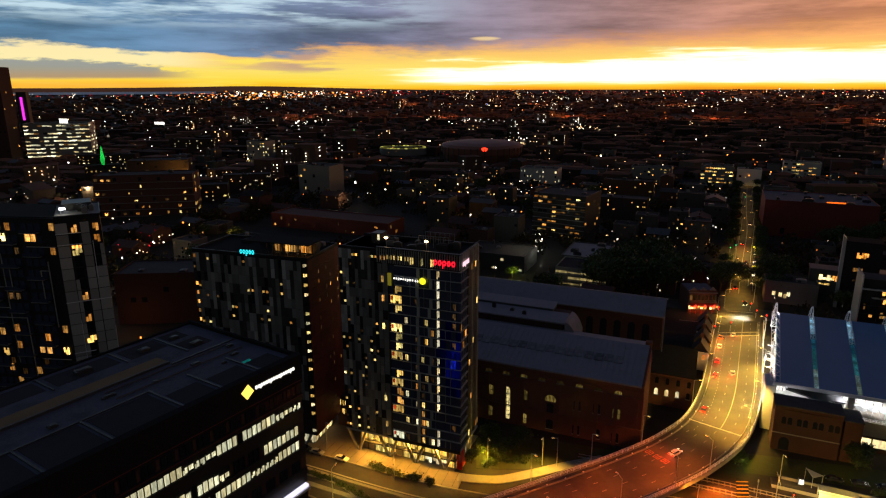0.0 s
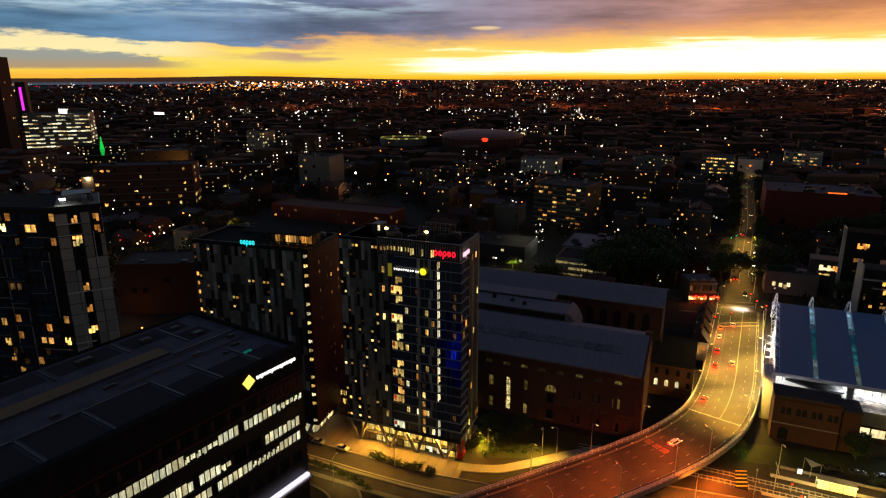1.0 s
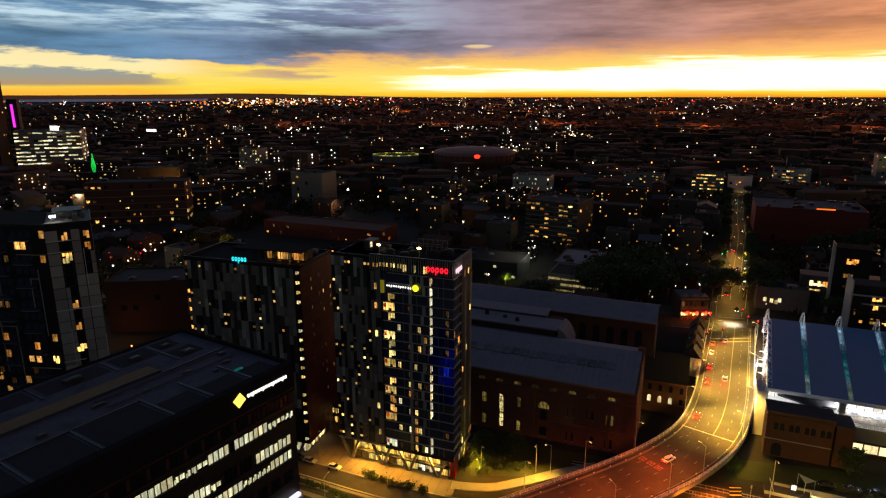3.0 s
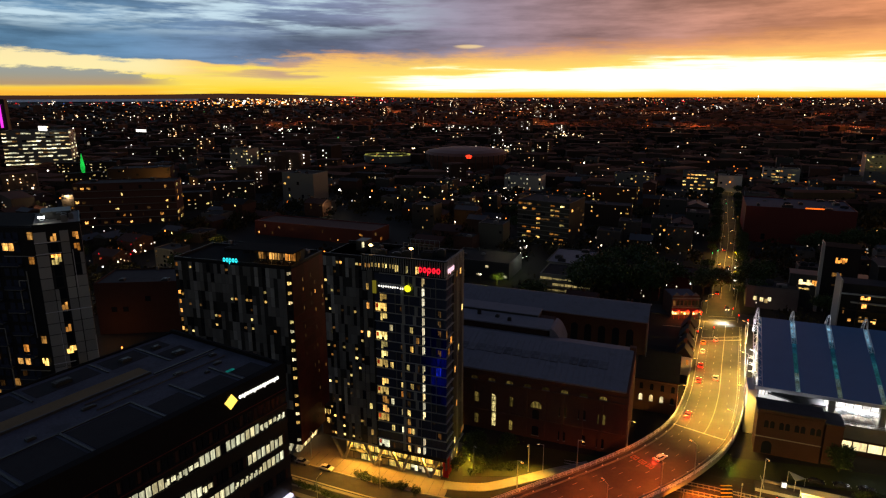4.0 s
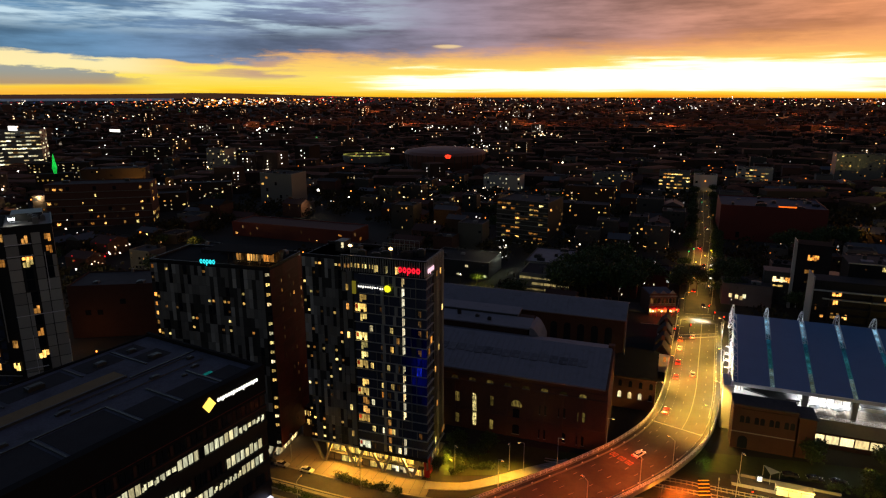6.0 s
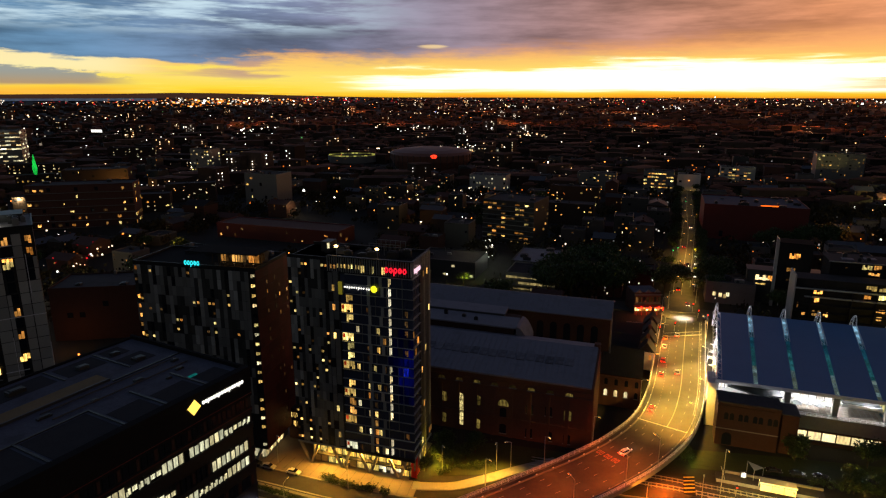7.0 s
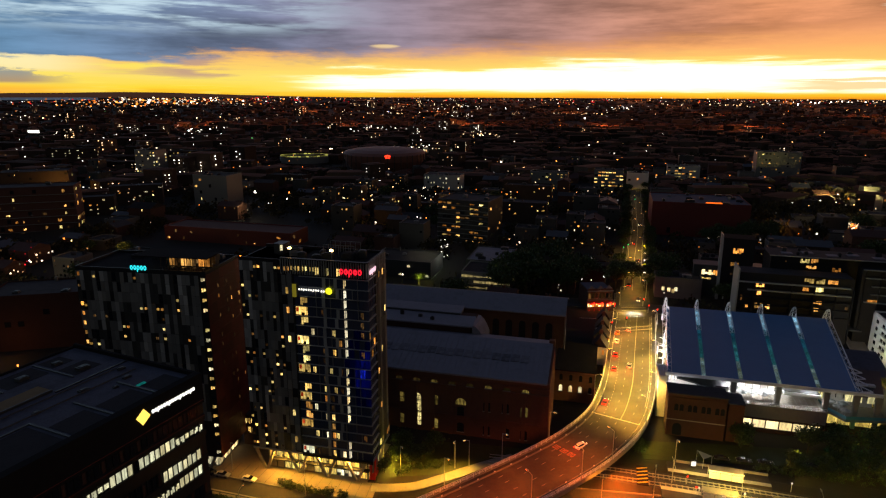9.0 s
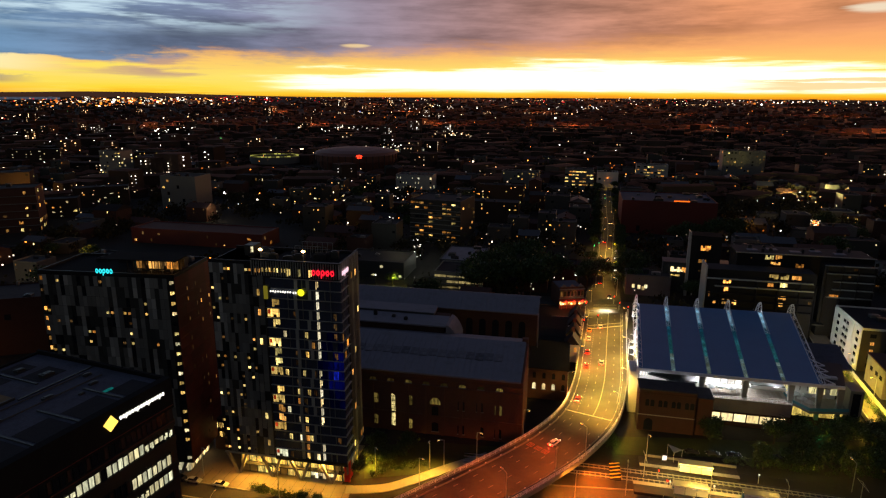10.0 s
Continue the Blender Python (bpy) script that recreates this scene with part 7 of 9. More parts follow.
special("apartment_block", 136, 470, 40, 18, 16, "far_wall", "dark apartment block with amber rooms", "apartments", floors=5, cols=9, lit=0.17)
special("apartment_block", 168, 560, 44, 18, 16, "far_wall", "dark apartment block with amber rooms", "apartments", floors=5, cols=10, lit=0.2)
special("apartment_block", 215, 640, 40, 16, 18, "clad2", "apartment block with many warm rooms", "apartments", floors=6, cols=10, lit=0.35)
special("office_building", -362, 661, 34, 16, 27.2 - rise_at(-362, 661), "far_wall", "low dark block carrying a light tree on its roof", "office", turn=26, floors=5, cols=8, lit=0.2, lights=("w_white", "w_warm"), plant=0)
special("apartment_block", 192, 293, 13, 10, 15, "clad3", "dark house block with one bright white room", "apartments", floors=4, cols=3, lit=0.15, lights=("w_white", "w_amber"))

special("brick_warehouse", -129, 275, 46, 24, 24, "darkbrick", "big plain dark red-brown brick warehouse", "warehouse", turn=4, floors=5, cols=9, lit=0.02, lights=("w_dim",), plant=4)


for x, y, w, h, lit, lights, label in ((-300, 560, 52, 13, 0.3, ("w_amber", "w_warm"), "low office block with a few amber rooms"), (-216, 548, 46, 15, 0.32, ("w_white", "w_warm", "w_amber"), "office block with white and amber rooms"),
                                      (-262, 505, 40, 10, 0.3, ("w_white", "w_amber"), "low workshop block with lit bays"), (-190, 600, 44, 17, 0.3, ("w_white", "w_pale", "w_amber"), "flat-roofed block with bright upper rooms"),
                                      (-410, 760, 66, 18, 0.4, ("w_white", "w_warm"), "long office block with lit rows"), (-360, 900, 60, 24, 0.3, ("w_white", "w_pale"), "tall pale block with white rooms"),
                                      (-215, 920, 56, 18, 0.35, ("w_white", "w_warm"), "long block with white rooms")):
    special("office_building", x, y, w, 18, h, "far_wall", label, "office", turn=12, floors=max(3, int(h / 3.4)), cols=int(w / 5), lit=lit * 1.15, lights=lights, plant=2)


def corner_hotel():
    """Old brick hotel at the lights: arched upper windows, a pale parapet and a red-lit verandah."""
    W, D, H = 12.0, 13.0, 9.0
    T = thing("corner_hotel", 117.2, 265.4, 8.9, -3, "old red brick corner hotel with arched windows and a red-lit verandah", "hotel")
    TAKEN.append((116.5, 271, 13))
    boxpart("brick_wall", T, M["brick"], (-W / 2, 0, -3, W / 2, D, H), "red-brown brick walls")
    boxpart("roof", T, M["roof_dull"], (-W / 2 + 0.4, 0.5, H, W / 2 - 0.4, D - 0.4, H + 0.25))
    for z, h, d in ((4.2, 0.3, 0.25), (H - 0.5, 0.4, 0.4)):
        boxpart("cornice", T, M["concrete"], (-W / 2 - d, -d, z, W / 2 + d, 0, z + h), "pale moulded cornice")
    boxpart("parapet", T, M["brick"], (-W / 2, 0, H, W / 2, 0.4, H + 1.0))
    for x in (-4.2, 0.0, 4.2):
        bm = bmesh.new()
        solid(bm, [(x - 1.5, -0.15, H + 0.9), (x + 1.5, -0.15, H + 0.9), (x, -0.15, H + 2.4)], [(x - 1.5, 0.35, H + 0.9), (x + 1.5, 0.35, H + 0.9), (x, 0.35, H + 2.4)])
        part("pediment", bm, M["concrete"], T, "small pale pediment")
    panes = [arched_hole_pane(1.15, 2.5, M[k]) for k in ("w_dim", "glass", "w_dim")]
    for k in range(7):
        x = -5.1 + k * 1.7
        piece("window_pane", panes[(k * 2) % 3], T, x, -0.04, 5.2)
        boxpart("sill", T, M["concrete"], (x - 0.7, -0.22, 4.95, x + 0.7, 0, 5.15))
        boxpart("shop_window", T, M["w_amber" if k % 3 else "w_warm"], (x - 0.7, -0.06, 0.9, x + 0.7, -0.0, 2.9))
    boxpart("verandah_roof", T, M["signred"], (-W / 2 - 0.6, -3.2, 3.5, W / 2 + 0.6, -0.02, 3.7), "red verandah roof")
    boxpart("verandah_fascia", T, M["g_stop"], (-W / 2 - 0.6, -3.28, 3.05, W / 2 + 0.6, -3.2, 3.4), "glowing red fascia")
    for k in range(6):
        bm = bmesh.new()
        x = -W / 2 + k * W / 5
        tube(bm, (x, -3.0, -0.2), (x, -3.0, 3.5), 0.09, n=6)
        part("verandah_post", bm, M["signred"], T)
    for k in range(9):
        bm = bmesh.new()
        tube(bm, (-5.4 + k * 1.35, -3.6, 2.6 + 0.7 * (k * 5 % 3)), (-5.4 + k * 1.35, -3.3, 2.6 + 0.7 * (k * 5 % 3)), 0.3, n=8)
        part("bulb", bm, M[("g_flood", "g_stop", "g_yellow")[k * 7 % 3]], T, "bare glowing bulb")
    m = T.matrix_basis
    for x in (-4.0, 0.0, 4.0):
        lamp("verandah_light", "POINT", tuple(m @ Vector((x, -1.6, 3.0))), 350, (1.0, 0.10, 0.03), 0.3)
        lamp("awning_light", "POINT", tuple(m @ Vector((x, -3.4, 4.2))), 130, (1.0, 0.08, 0.03), 0.3)


corner_hotel()


def open_room():
    """A house with one big bright opening, and one with amber rooms under slanting party walls."""
    T = thing("terrace_house", 181, 278, 8, -28, "dark house with one large bright room", "house")
    TAKEN.append((188, 278, 13))
    boxpart("wall", T, M["clad3"], (-8, 0, -4, 8, 9, 16))
    boxpart("roof", T, M["slate"], (-8.3, -0.3, 16, 8.3, 9.3, 16.4))
    piece("window_pane", pane_mesh(6.4, 2.6, "w_white"), T, -1.0, -0.05, 11.2)
    piece("window_pane", pane_mesh(2.4, 2.6, "w_amber"), T, 2.4, -0.08, 11.2)
    piece("window_pane", pane_mesh(4.4, 1.0, "w_warm"), T, -1.6, -0.05, 8.8)
    for x in (6.6, 14.0):
        bm = bmesh.new()
        solid(bm, [(x, -3.0, -4), (x + 0.4, -3.0, -4), (x + 0.4, 0, -4), (x, 0, -4)], [(x, -1.2, 15.0), (x + 0.4, -1.2, 15.0), (x + 0.4, 0, 15.5), (x, 0, 15.5)])
        part("party_wall", bm, M["white"], T)
    boxpart("wing", T, M["clad3"], (8, 0, -4, 24, 9, 17))
    for x, z, w in ((10.5, 13.2, 4.0), (10.8, 9.0, 3.0), (17.5, 6.0, 3.6), (18.0, 9.4, 2.2), (21.0, 3.0, 4.4)):
        piece("window_pane", pane_mesh(w, 1.7, "w_amber"), T, x, -0.05, z)


open_room()

# stacked terraces of flats behind the hall
def stepped_flats():
    """Two long slabs of flats behind the hall with pale balcony lines, and a lower wing beside them."""
    rnd = random.Random(4)
    TAKEN.extend(((198, 240, 30), (226, 226, 26), (240, 240, 30), (214, 250, 26)))

    def rooms(T, y, spots):
        for k, (x, z, w, h, key) in enumerate(spots):
            piece("window_pane", lit_mesh(w, h, 0.1, M[key], max(1, int(w / 0.9)), 200 + k), T, x, y, z - h / 2)

    T = thing("apartment_block", 192.0, 230.5, 0, -24, "dark terraced flats with long pale balcony edges and amber rooms", "apartments", "terraced flats")
    boxpart("wall", T, M["darkrender"], (-23, 1.5, 2, 22, 11.9, 31.6), "dark rendered wall")
    boxpart("roof", T, M["tar"], (-22.7, 1.8, 31.6, 21.7, 11.8, 31.8))
    for x0, x1, z, key in ((-23.3, 20.6, 27.5, "clad1"), (-19.5, 21.2, 24.0, "clad1"), (-22.5, 21.2, 20.6, "darkrender"), (-22.5, 21.2, 17.2, "darkrender"), (-22.5, 21.2, 13.8, "darkrender")):
        boxpart("balcony_edge", T, M[key], (x0, 0, z, x1, 1.5, z + 0.35), "pale long balcony edge")
    for x in (-17.0, -2.0, 6.8, 15.5, 21.8):
        boxpart("party_wall", T, M["darkrender"], (x, 0.1, 4, x + 0.3, 1.5, 27.4))
    boxpart("party_wall", T, M["clad1"], (-23.9, 0.0, 6, -23.35, 11.9, 33.5), "pale end wall standing proud")
    bm = bmesh.new()
    railing(bm, (-23.0, 0.2, 27.85), (20.4, 0.2, 27.85), 0.9, 2.2)
    part("balcony_rail", bm, M["black"], T)
    rooms(T, 1.42, ((-14.4, 26.2, 3.4, 1.5, "w_amber"), (-14.5, 22.8, 1.8, 2.2, "w_amber"), (-18.9, 16.1, 1.2, 2.2, "w_amber"), (-14.1, 16.9, 3.2, 2.4, "w_amber"), (-10.5, 16.6, 2.0, 2.0, "w_amber"),
                    (4.6, 29.8, 3.8, 2.0, "w_warm"), (9.0, 29.9, 3.4, 2.2, "w_warm"), (13.8, 29.8, 3.8, 1.7, "w_amber"), (3.7, 25.8, 2.4, 1.7, "w_amber"), (9.1, 26.1, 3.0, 1.9, "w_warm"),
                    (9.0, 20.1, 3.4, 1.8, "w_amber"), (8.9, 16.9, 1.8, 1.8, "w_amber"), (20.4, 18.4, 1.2, 1.8, "w_dim"), (-21.5, 20.0, 0.7, 2.4, "w_dim")))
    B = thing("apartment_block", 192.0, 230.5, 0, -24, "dark upper block of flats with a pale roof edge", "apartments", "terraced flats")
    boxpart("wall", B, M["darkrender"], (-9, 12.0, 2, 47, 26, 37.7), "dark rendered wall")
    boxpart("roof", B, M["tar"], (-9.4, 11.2, 37.7, 47.4, 26.4, 38.0))
    boxpart("roof_edge", B, M["clad1"], (-9.8, 10.8, 37.72, 47.8, 11.2, 38.15), "pale thin roof edge")
    rooms(B, 11.92, ((4.8, 36.0, 3.6, 1.9, "w_warm"), (8.7, 36.2, 2.8, 1.9, "w_amber"), (7.6, 33.3, 4.2, 1.2, "w_amber"), (17.8, 32.8, 3.4, 1.8, "w_amber"), (-2.8, 35.4, 0.7, 0.9, "w_dim")))
    for k in range(5):
        boxpart("roof_light", B, M["roof_grey"], (-4 + k * 9.2, 15 + (k % 2) * 3, 38.0, 0.5 + k * 9.2, 18.5 + (k % 2) * 3, 38.35), "pale roof light box")
    roof_plant(B, rnd, -6, 13, 44, 25, 38.0, 8, 2.4)
    W = thing("apartment_block", 192.0, 230.5, 0, -24, "dark lower wing with stacked balconies", "apartments", "terraced flats")
    boxpart("wall", W, M["darkrender"], (26, 6.0, 2, 46, 11.9, 35.2), "dark rendered wall")
    for z, x0, x1 in ((35.2, 26, 46.3), (31.6, 27, 46.3), (28.0, 30, 46.3), (24.4, 30, 46.3), (20.8, 28, 46.3)):
        boxpart("balcony_edge", W, M["clad2"], (x0, 4.8, z, x1, 6.0, z + 0.3))
    for x in (27.0, 33.0, 39.4, 46.0):
        boxpart("party_wall", W, M["darkrender"], (x, 4.8, 8, x + 0.25, 6.0, 35.2))
    rooms(W, 5.92, ((38.4, 34.0, 1.6, 0.9, "w_dim"), (31.4, 21.4, 4.2, 1.2, "w_amber"), (36.4, 30.4, 1.0, 0.9, "w_dim")))
    # the house beside them with a slanting white wall
    H = thing("terrace_house", 188.0, 271.0, 8, -30, "dark house with a white slanting side wall and amber rooms", "house")
    TAKEN.append((190, 276, 12))
    boxpart("wall", H, M["darkrender"], (-5.0, 0.4, -4, 9, 11, 31.0))
    boxpart("roof", H, M["bitumen"], (-5.2, 0.2, 31.0, 9.2, 11.2, 31.4))
    bm = bmesh.new()
    solid(bm, [(-6.4, -2.0, -4), (-5.1, -2.0, -4), (-5.1, 6.0, -4), (-6.4, 6.0, -4)], [(-6.4, 1.6, 33.5), (-5.1, 1.6, 32.0), (-5.1, 6.0, 32.0), (-6.4, 6.0, 33.5)])
    part("side_wall", bm, M["clad1"], H, "pale slanting side wall")
    rooms(H, 0.36, ((1.8, 25.2, 4.6, 2.6, "w_amber"), (0.8, 18.4, 3.8, 1.8, "w_amber"), (0.2, 13.2, 1.6, 1.2, "w_dim")))


stepped_flats()


def white_flats():
    """White flats across the lane from the hall, with stacked windows."""
    rnd = random.Random(6)
    T = thing("apartment_block", 210.3, 194.0, 0, -24.5, "white rendered flats with dark stacked windows", "apartments")
    TAKEN.append((222, 206, 30))
    boxpart("wall", T, M["render"], (0, 0, -1, 34, 29, 17.5), "grey rendered wall")
    boxpart("side_wall", T, M["white"], (-0.25, 0.3, -1, 0, 29, 17.5), "white rendered side wall")
    boxpart("roof", T, M["ballast"], (0.4, 0.4, 17.5, 33.6, 28.6, 17.7))
    bm = bmesh.new()
    for a, b, c, d in ((0, 0, 34, 0.4), (0, 28.6, 34, 29), (0, 0.4, 0.4, 28.6)):
        box(bm, a, b, 17.4, c, d, 18.3)
    part("parapet", bm, M["white"], T)
    boxpart("blade_wall", T, M["white"], (-0.5, 7.5, -1, 0, 11.0, 18.6))
    dk, am = sheet_mesh("window_pane", 2.2, 1.6, 0.06, M["glass"]), sheet_mesh("window_pane", 1.3, 1.3, 0.06, M["w_amber"])
    for f in range(5):
        for y in (3.5, 14.0, 17.0, 23.5):
            piece("window_pane", dk, T, -0.27, y, 2.0 + f * 3.1, -90)
            if y == 14.0:
                boxpart("balcony", T, M["white"], (-1.0, 12.6, 1.4 + f * 3.1, 0, 18.4, 2.3 + f * 3.1))
        for x in (4, 10, 17, 24):
            piece("window_pane", am if (f, x) in ((2, 4), (3, 4), (3, 17)) else dk, T, x, -0.02, 2.0 + f * 3.1)
    roof_plant(T, rnd, 8, 8, 30, 26, 17.7, 8, 4)
    lo = thing("brick_house", 199.0, 171.5, 0, -27, "low rendered house lit yellow by the lane lamps", "house")
    TAKEN.append((206, 176, 16))
    boxpart("wall", lo, M["concrete"], (0, 0, -1, 24, 17, 11), "pale ochre wall")
    boxpart("roof", lo, M["tile_roof"], (-0.3, -0.3, 11, 24.3, 17.3, 11.5))
    for y in (3, 7, 12):
        piece("window_pane", dk, lo, -0.02, y, 6.2, -90)
    lane = thing("pavement", 0, 0, 0, 0, "paved lane with low garden walls lit yellow", "lane", kind="structure")
    bm = bmesh.new()
    ribbon(bm, [Vector((222, 232, 3)), Vector((211, 212, 1)), Vector((200, 192, 0.2)), Vector((190, 172, 0)), Vector((178, 148, 0))], -5, 2.2, -0.6, 0.1)
    part("paving", bm, M["paving"], lane)
    for off in (-5.3, 2.6):
        bm = bmesh.new()
        ribbon(bm, [Vector((211, 212, 1)), Vector((200, 192, 0.2)), Vector((190, 172, 0)), Vector((181, 154, 0))], off - 0.25, off + 0.25, -0.6, 1.5)
        part("garden_wall", bm, M["white"], lane)


white_flats()


def arena():
    """Low round arena with a dark red shell."""
    T = thing("arena", 53, 850, rise_at(53, 850), 0, "low round arena with a dark red lit shell", "arena")
    TAKEN.append((53, 850, 70))
    bm = bmesh.new()
    prof = [(46, 0), (54, 12), (56, 20), (53, 23.5), (40, 26.0), (20, 27.0), (3, 27.2)]
    n = 40
    rings = [[bm.verts.new((r * math.cos(2 * math.pi * k / n), r * math.sin(2 * math.pi * k / n), z)) for k in range(n)] for r, z in prof]
    for a, b in zip(rings, rings[1:]):
        for k in range(n):
            bm.faces.new((a[k], a[(k + 1) % n], b[(k + 1) % n], b[k]))
    bm.faces.new(rings[-1])
    part("shell", bm, M["arena_shell"], T)
    bm = bmesh.new()
    bmesh.ops.create_icosphere(bm, subdivisions=2, radius=3.2, matrix=pose(0, -55, 20) @ Matrix.Diagonal((1.4, 0.3, 0.8, 1)))
    part("illuminated_sign", bm, M["g_stop"], T, "red oval light sign")
    for r in (56.0,):
        bm = bmesh.new()
        for k in range(n):
            a = 2 * math.pi * k / n
            box(bm, r * math.cos(a) - 0.4, r * math.sin(a) - 0.4, 0, r * math.cos(a) + 0.4, r * math.sin(a) + 0.4, 21)
        part("ribs", bm, M["clad3"], T)
    O = thing("sports_ground", -57, 903, rise_at(-57, 903) + 3, 0, "oval stand with a ring of yellow-green lights", "stadium")
    TAKEN.append((-57, 893, 56))
    bm = bmesh.new()
    for k in range(36):
        a, b = 2 * math.pi * k / 36, 2 * math.pi * (k + 1) / 36
        solid(bm, [(s * c[0] * math.cos(t), s * c[1] * math.sin(t), 0) for s, t, c in ((0.86, a, (34, 26)), (1, a, (34, 26)), (1, b, (34, 26)), (0.86, b, (34, 26)))],
              [(s * c[0] * math.cos(t), s * c[1] * math.sin(t), 9) for s, t, c in ((0.92, a, (34, 26)), (1, a, (34, 26)), (1, b, (34, 26)), (0.92, b, (34, 26)))])
    part("stand", bm, M["clad2"], O)
    bm = bmesh.new()
    for k in range(36):
        a = 2 * math.pi * k / 36
        box(bm, 31 * math.cos(a) - 2.0, 23.5 * math.sin(a) - 0.5, 9.2, 31 * math.cos(a) + 2.0, 23.5 * math.sin(a) + 0.5, 10.6)
    part("rim_lights", bm, glow("stand_light", (0.8, 0.75, 0.16), 0.3, 0.8, island=True), O, "ring of yellow-green lamps")


arena()

# the green light tree, the magenta tube, signs on roofs
def light_tree():
    T = thing("light_tree", -364, 667, 27.4, 0, "slim cone of green lights", "light tree")
    bm = bmesh.new()
    tube(bm, (0, 0, 6), (0, 0, 20.3), 2.4, 0.2, 10)
    tube(bm, (0, 0, 0), (0, 0, 6), 1.3, 2.4, 10)
    part("light_cone", bm, glow("green_tree_light", (0.02, 0.9, 0.10), 0.9, 0.0, room=0.5), T)
    T = thing("neon_column", -672, 1018, rise_at(-690, 1010), 0, "tall magenta light column", "light column")
    bm = bmesh.new()
    box(bm, -1.5, -1, 43, 1.5, 1, 79)
    part("neon_tube", bm, M["g_magenta"], T)
    boxpart("support", T, M["black"], (-8, 1.1, 0, 8, 9, 87))
    for x, y, z, w, h, k, lab in ((262, 403, 32.0, 16, 1.1, "f_sign", "long orange roof sign"), (-500, 835, 62, 15, 6, "g_white", "white roof sign panel"),
                                  (-452, 1010, 50, 20, 4, "g_white", "white roof sign panel")):
        S = thing("roof_sign", x, y, z - 2, -20, lab, "sign")
        boxpart("sign_face", S, M[k], (-w / 2, -0.2, 2, w / 2, 0, 2 + h))
        for sx in (-0.4, 0.4):
            bm = bmesh.new()
            bar(bm, (w * sx, 0.3, -14), (w * sx, 0.3, 2 + h), 0.3, 0.3)
            part("sign_post", bm, M["black"], S)


M["f_sign"] = glow("orange_sign_light", (1.0, 0.14, 0.01), 1.6, 0.0)
light_tree()
bm = bmesh.new()
ribbon(bm, [Vector((430, 540, 8.1)), Vector((466, 508, 8.1)), Vector((520, 490, 8.1))], -12, 12, -0.5, 0.1)
tagged(part("lawn", bm, M["grass"]), "lamp-lit park lawn among dark trees", "lawn", kind="structure")
lamp("park_light", "POINT", (480, 500, 18), 60000, (1.0, 0.80, 0.25), 0.5)
lamp("park_light", "POINT", (452, 515, 18), 40000, (1.0, 0.80, 0.25), 0.5)


# ---------------------------------------------------------------- streets of houses between
def clear(x, y, r):
    for a, b, c in TAKEN:
        if (x - a) ** 2 + (y - b) ** 2 < (c + r) ** 2:
            return False
    for p in STREET:                                             # keep the long street open
        if (x - p.x) ** 2 + (y - p.y) ** 2 < (r + 13) ** 2:
            return False
    u, v = 0.918 * (x - 58) - 0.396 * (y - 167.2), 0.396 * (x - 58) + 0.918 * (y - 167.2)
    if -80 - r < u < 14 + r and v < 82 + r:                      # power station
        return False
    u, v = 0.916 * (x - 105) - 0.402 * (y - 179), 0.402 * (x - 105) + 0.916 * (y - 179)
    if -45 < u < 85 and v < 84 + r:                              # hall and junction
        return False
    return True


def busy(x, y):
    """How lively a quarter is by night: lit centres, dark parks and yards."""
    v = 0.8 + 0.9 * math.sin(x * 0.017 + 1.3) * math.sin(y * 0.013 + 0.7) + 0.7 * math.sin(x * 0.031 - y * 0.019 + 2.0) * math.sin(x * 0.009 + y * 0.027)
    return min(2.2, max(0.12, v))


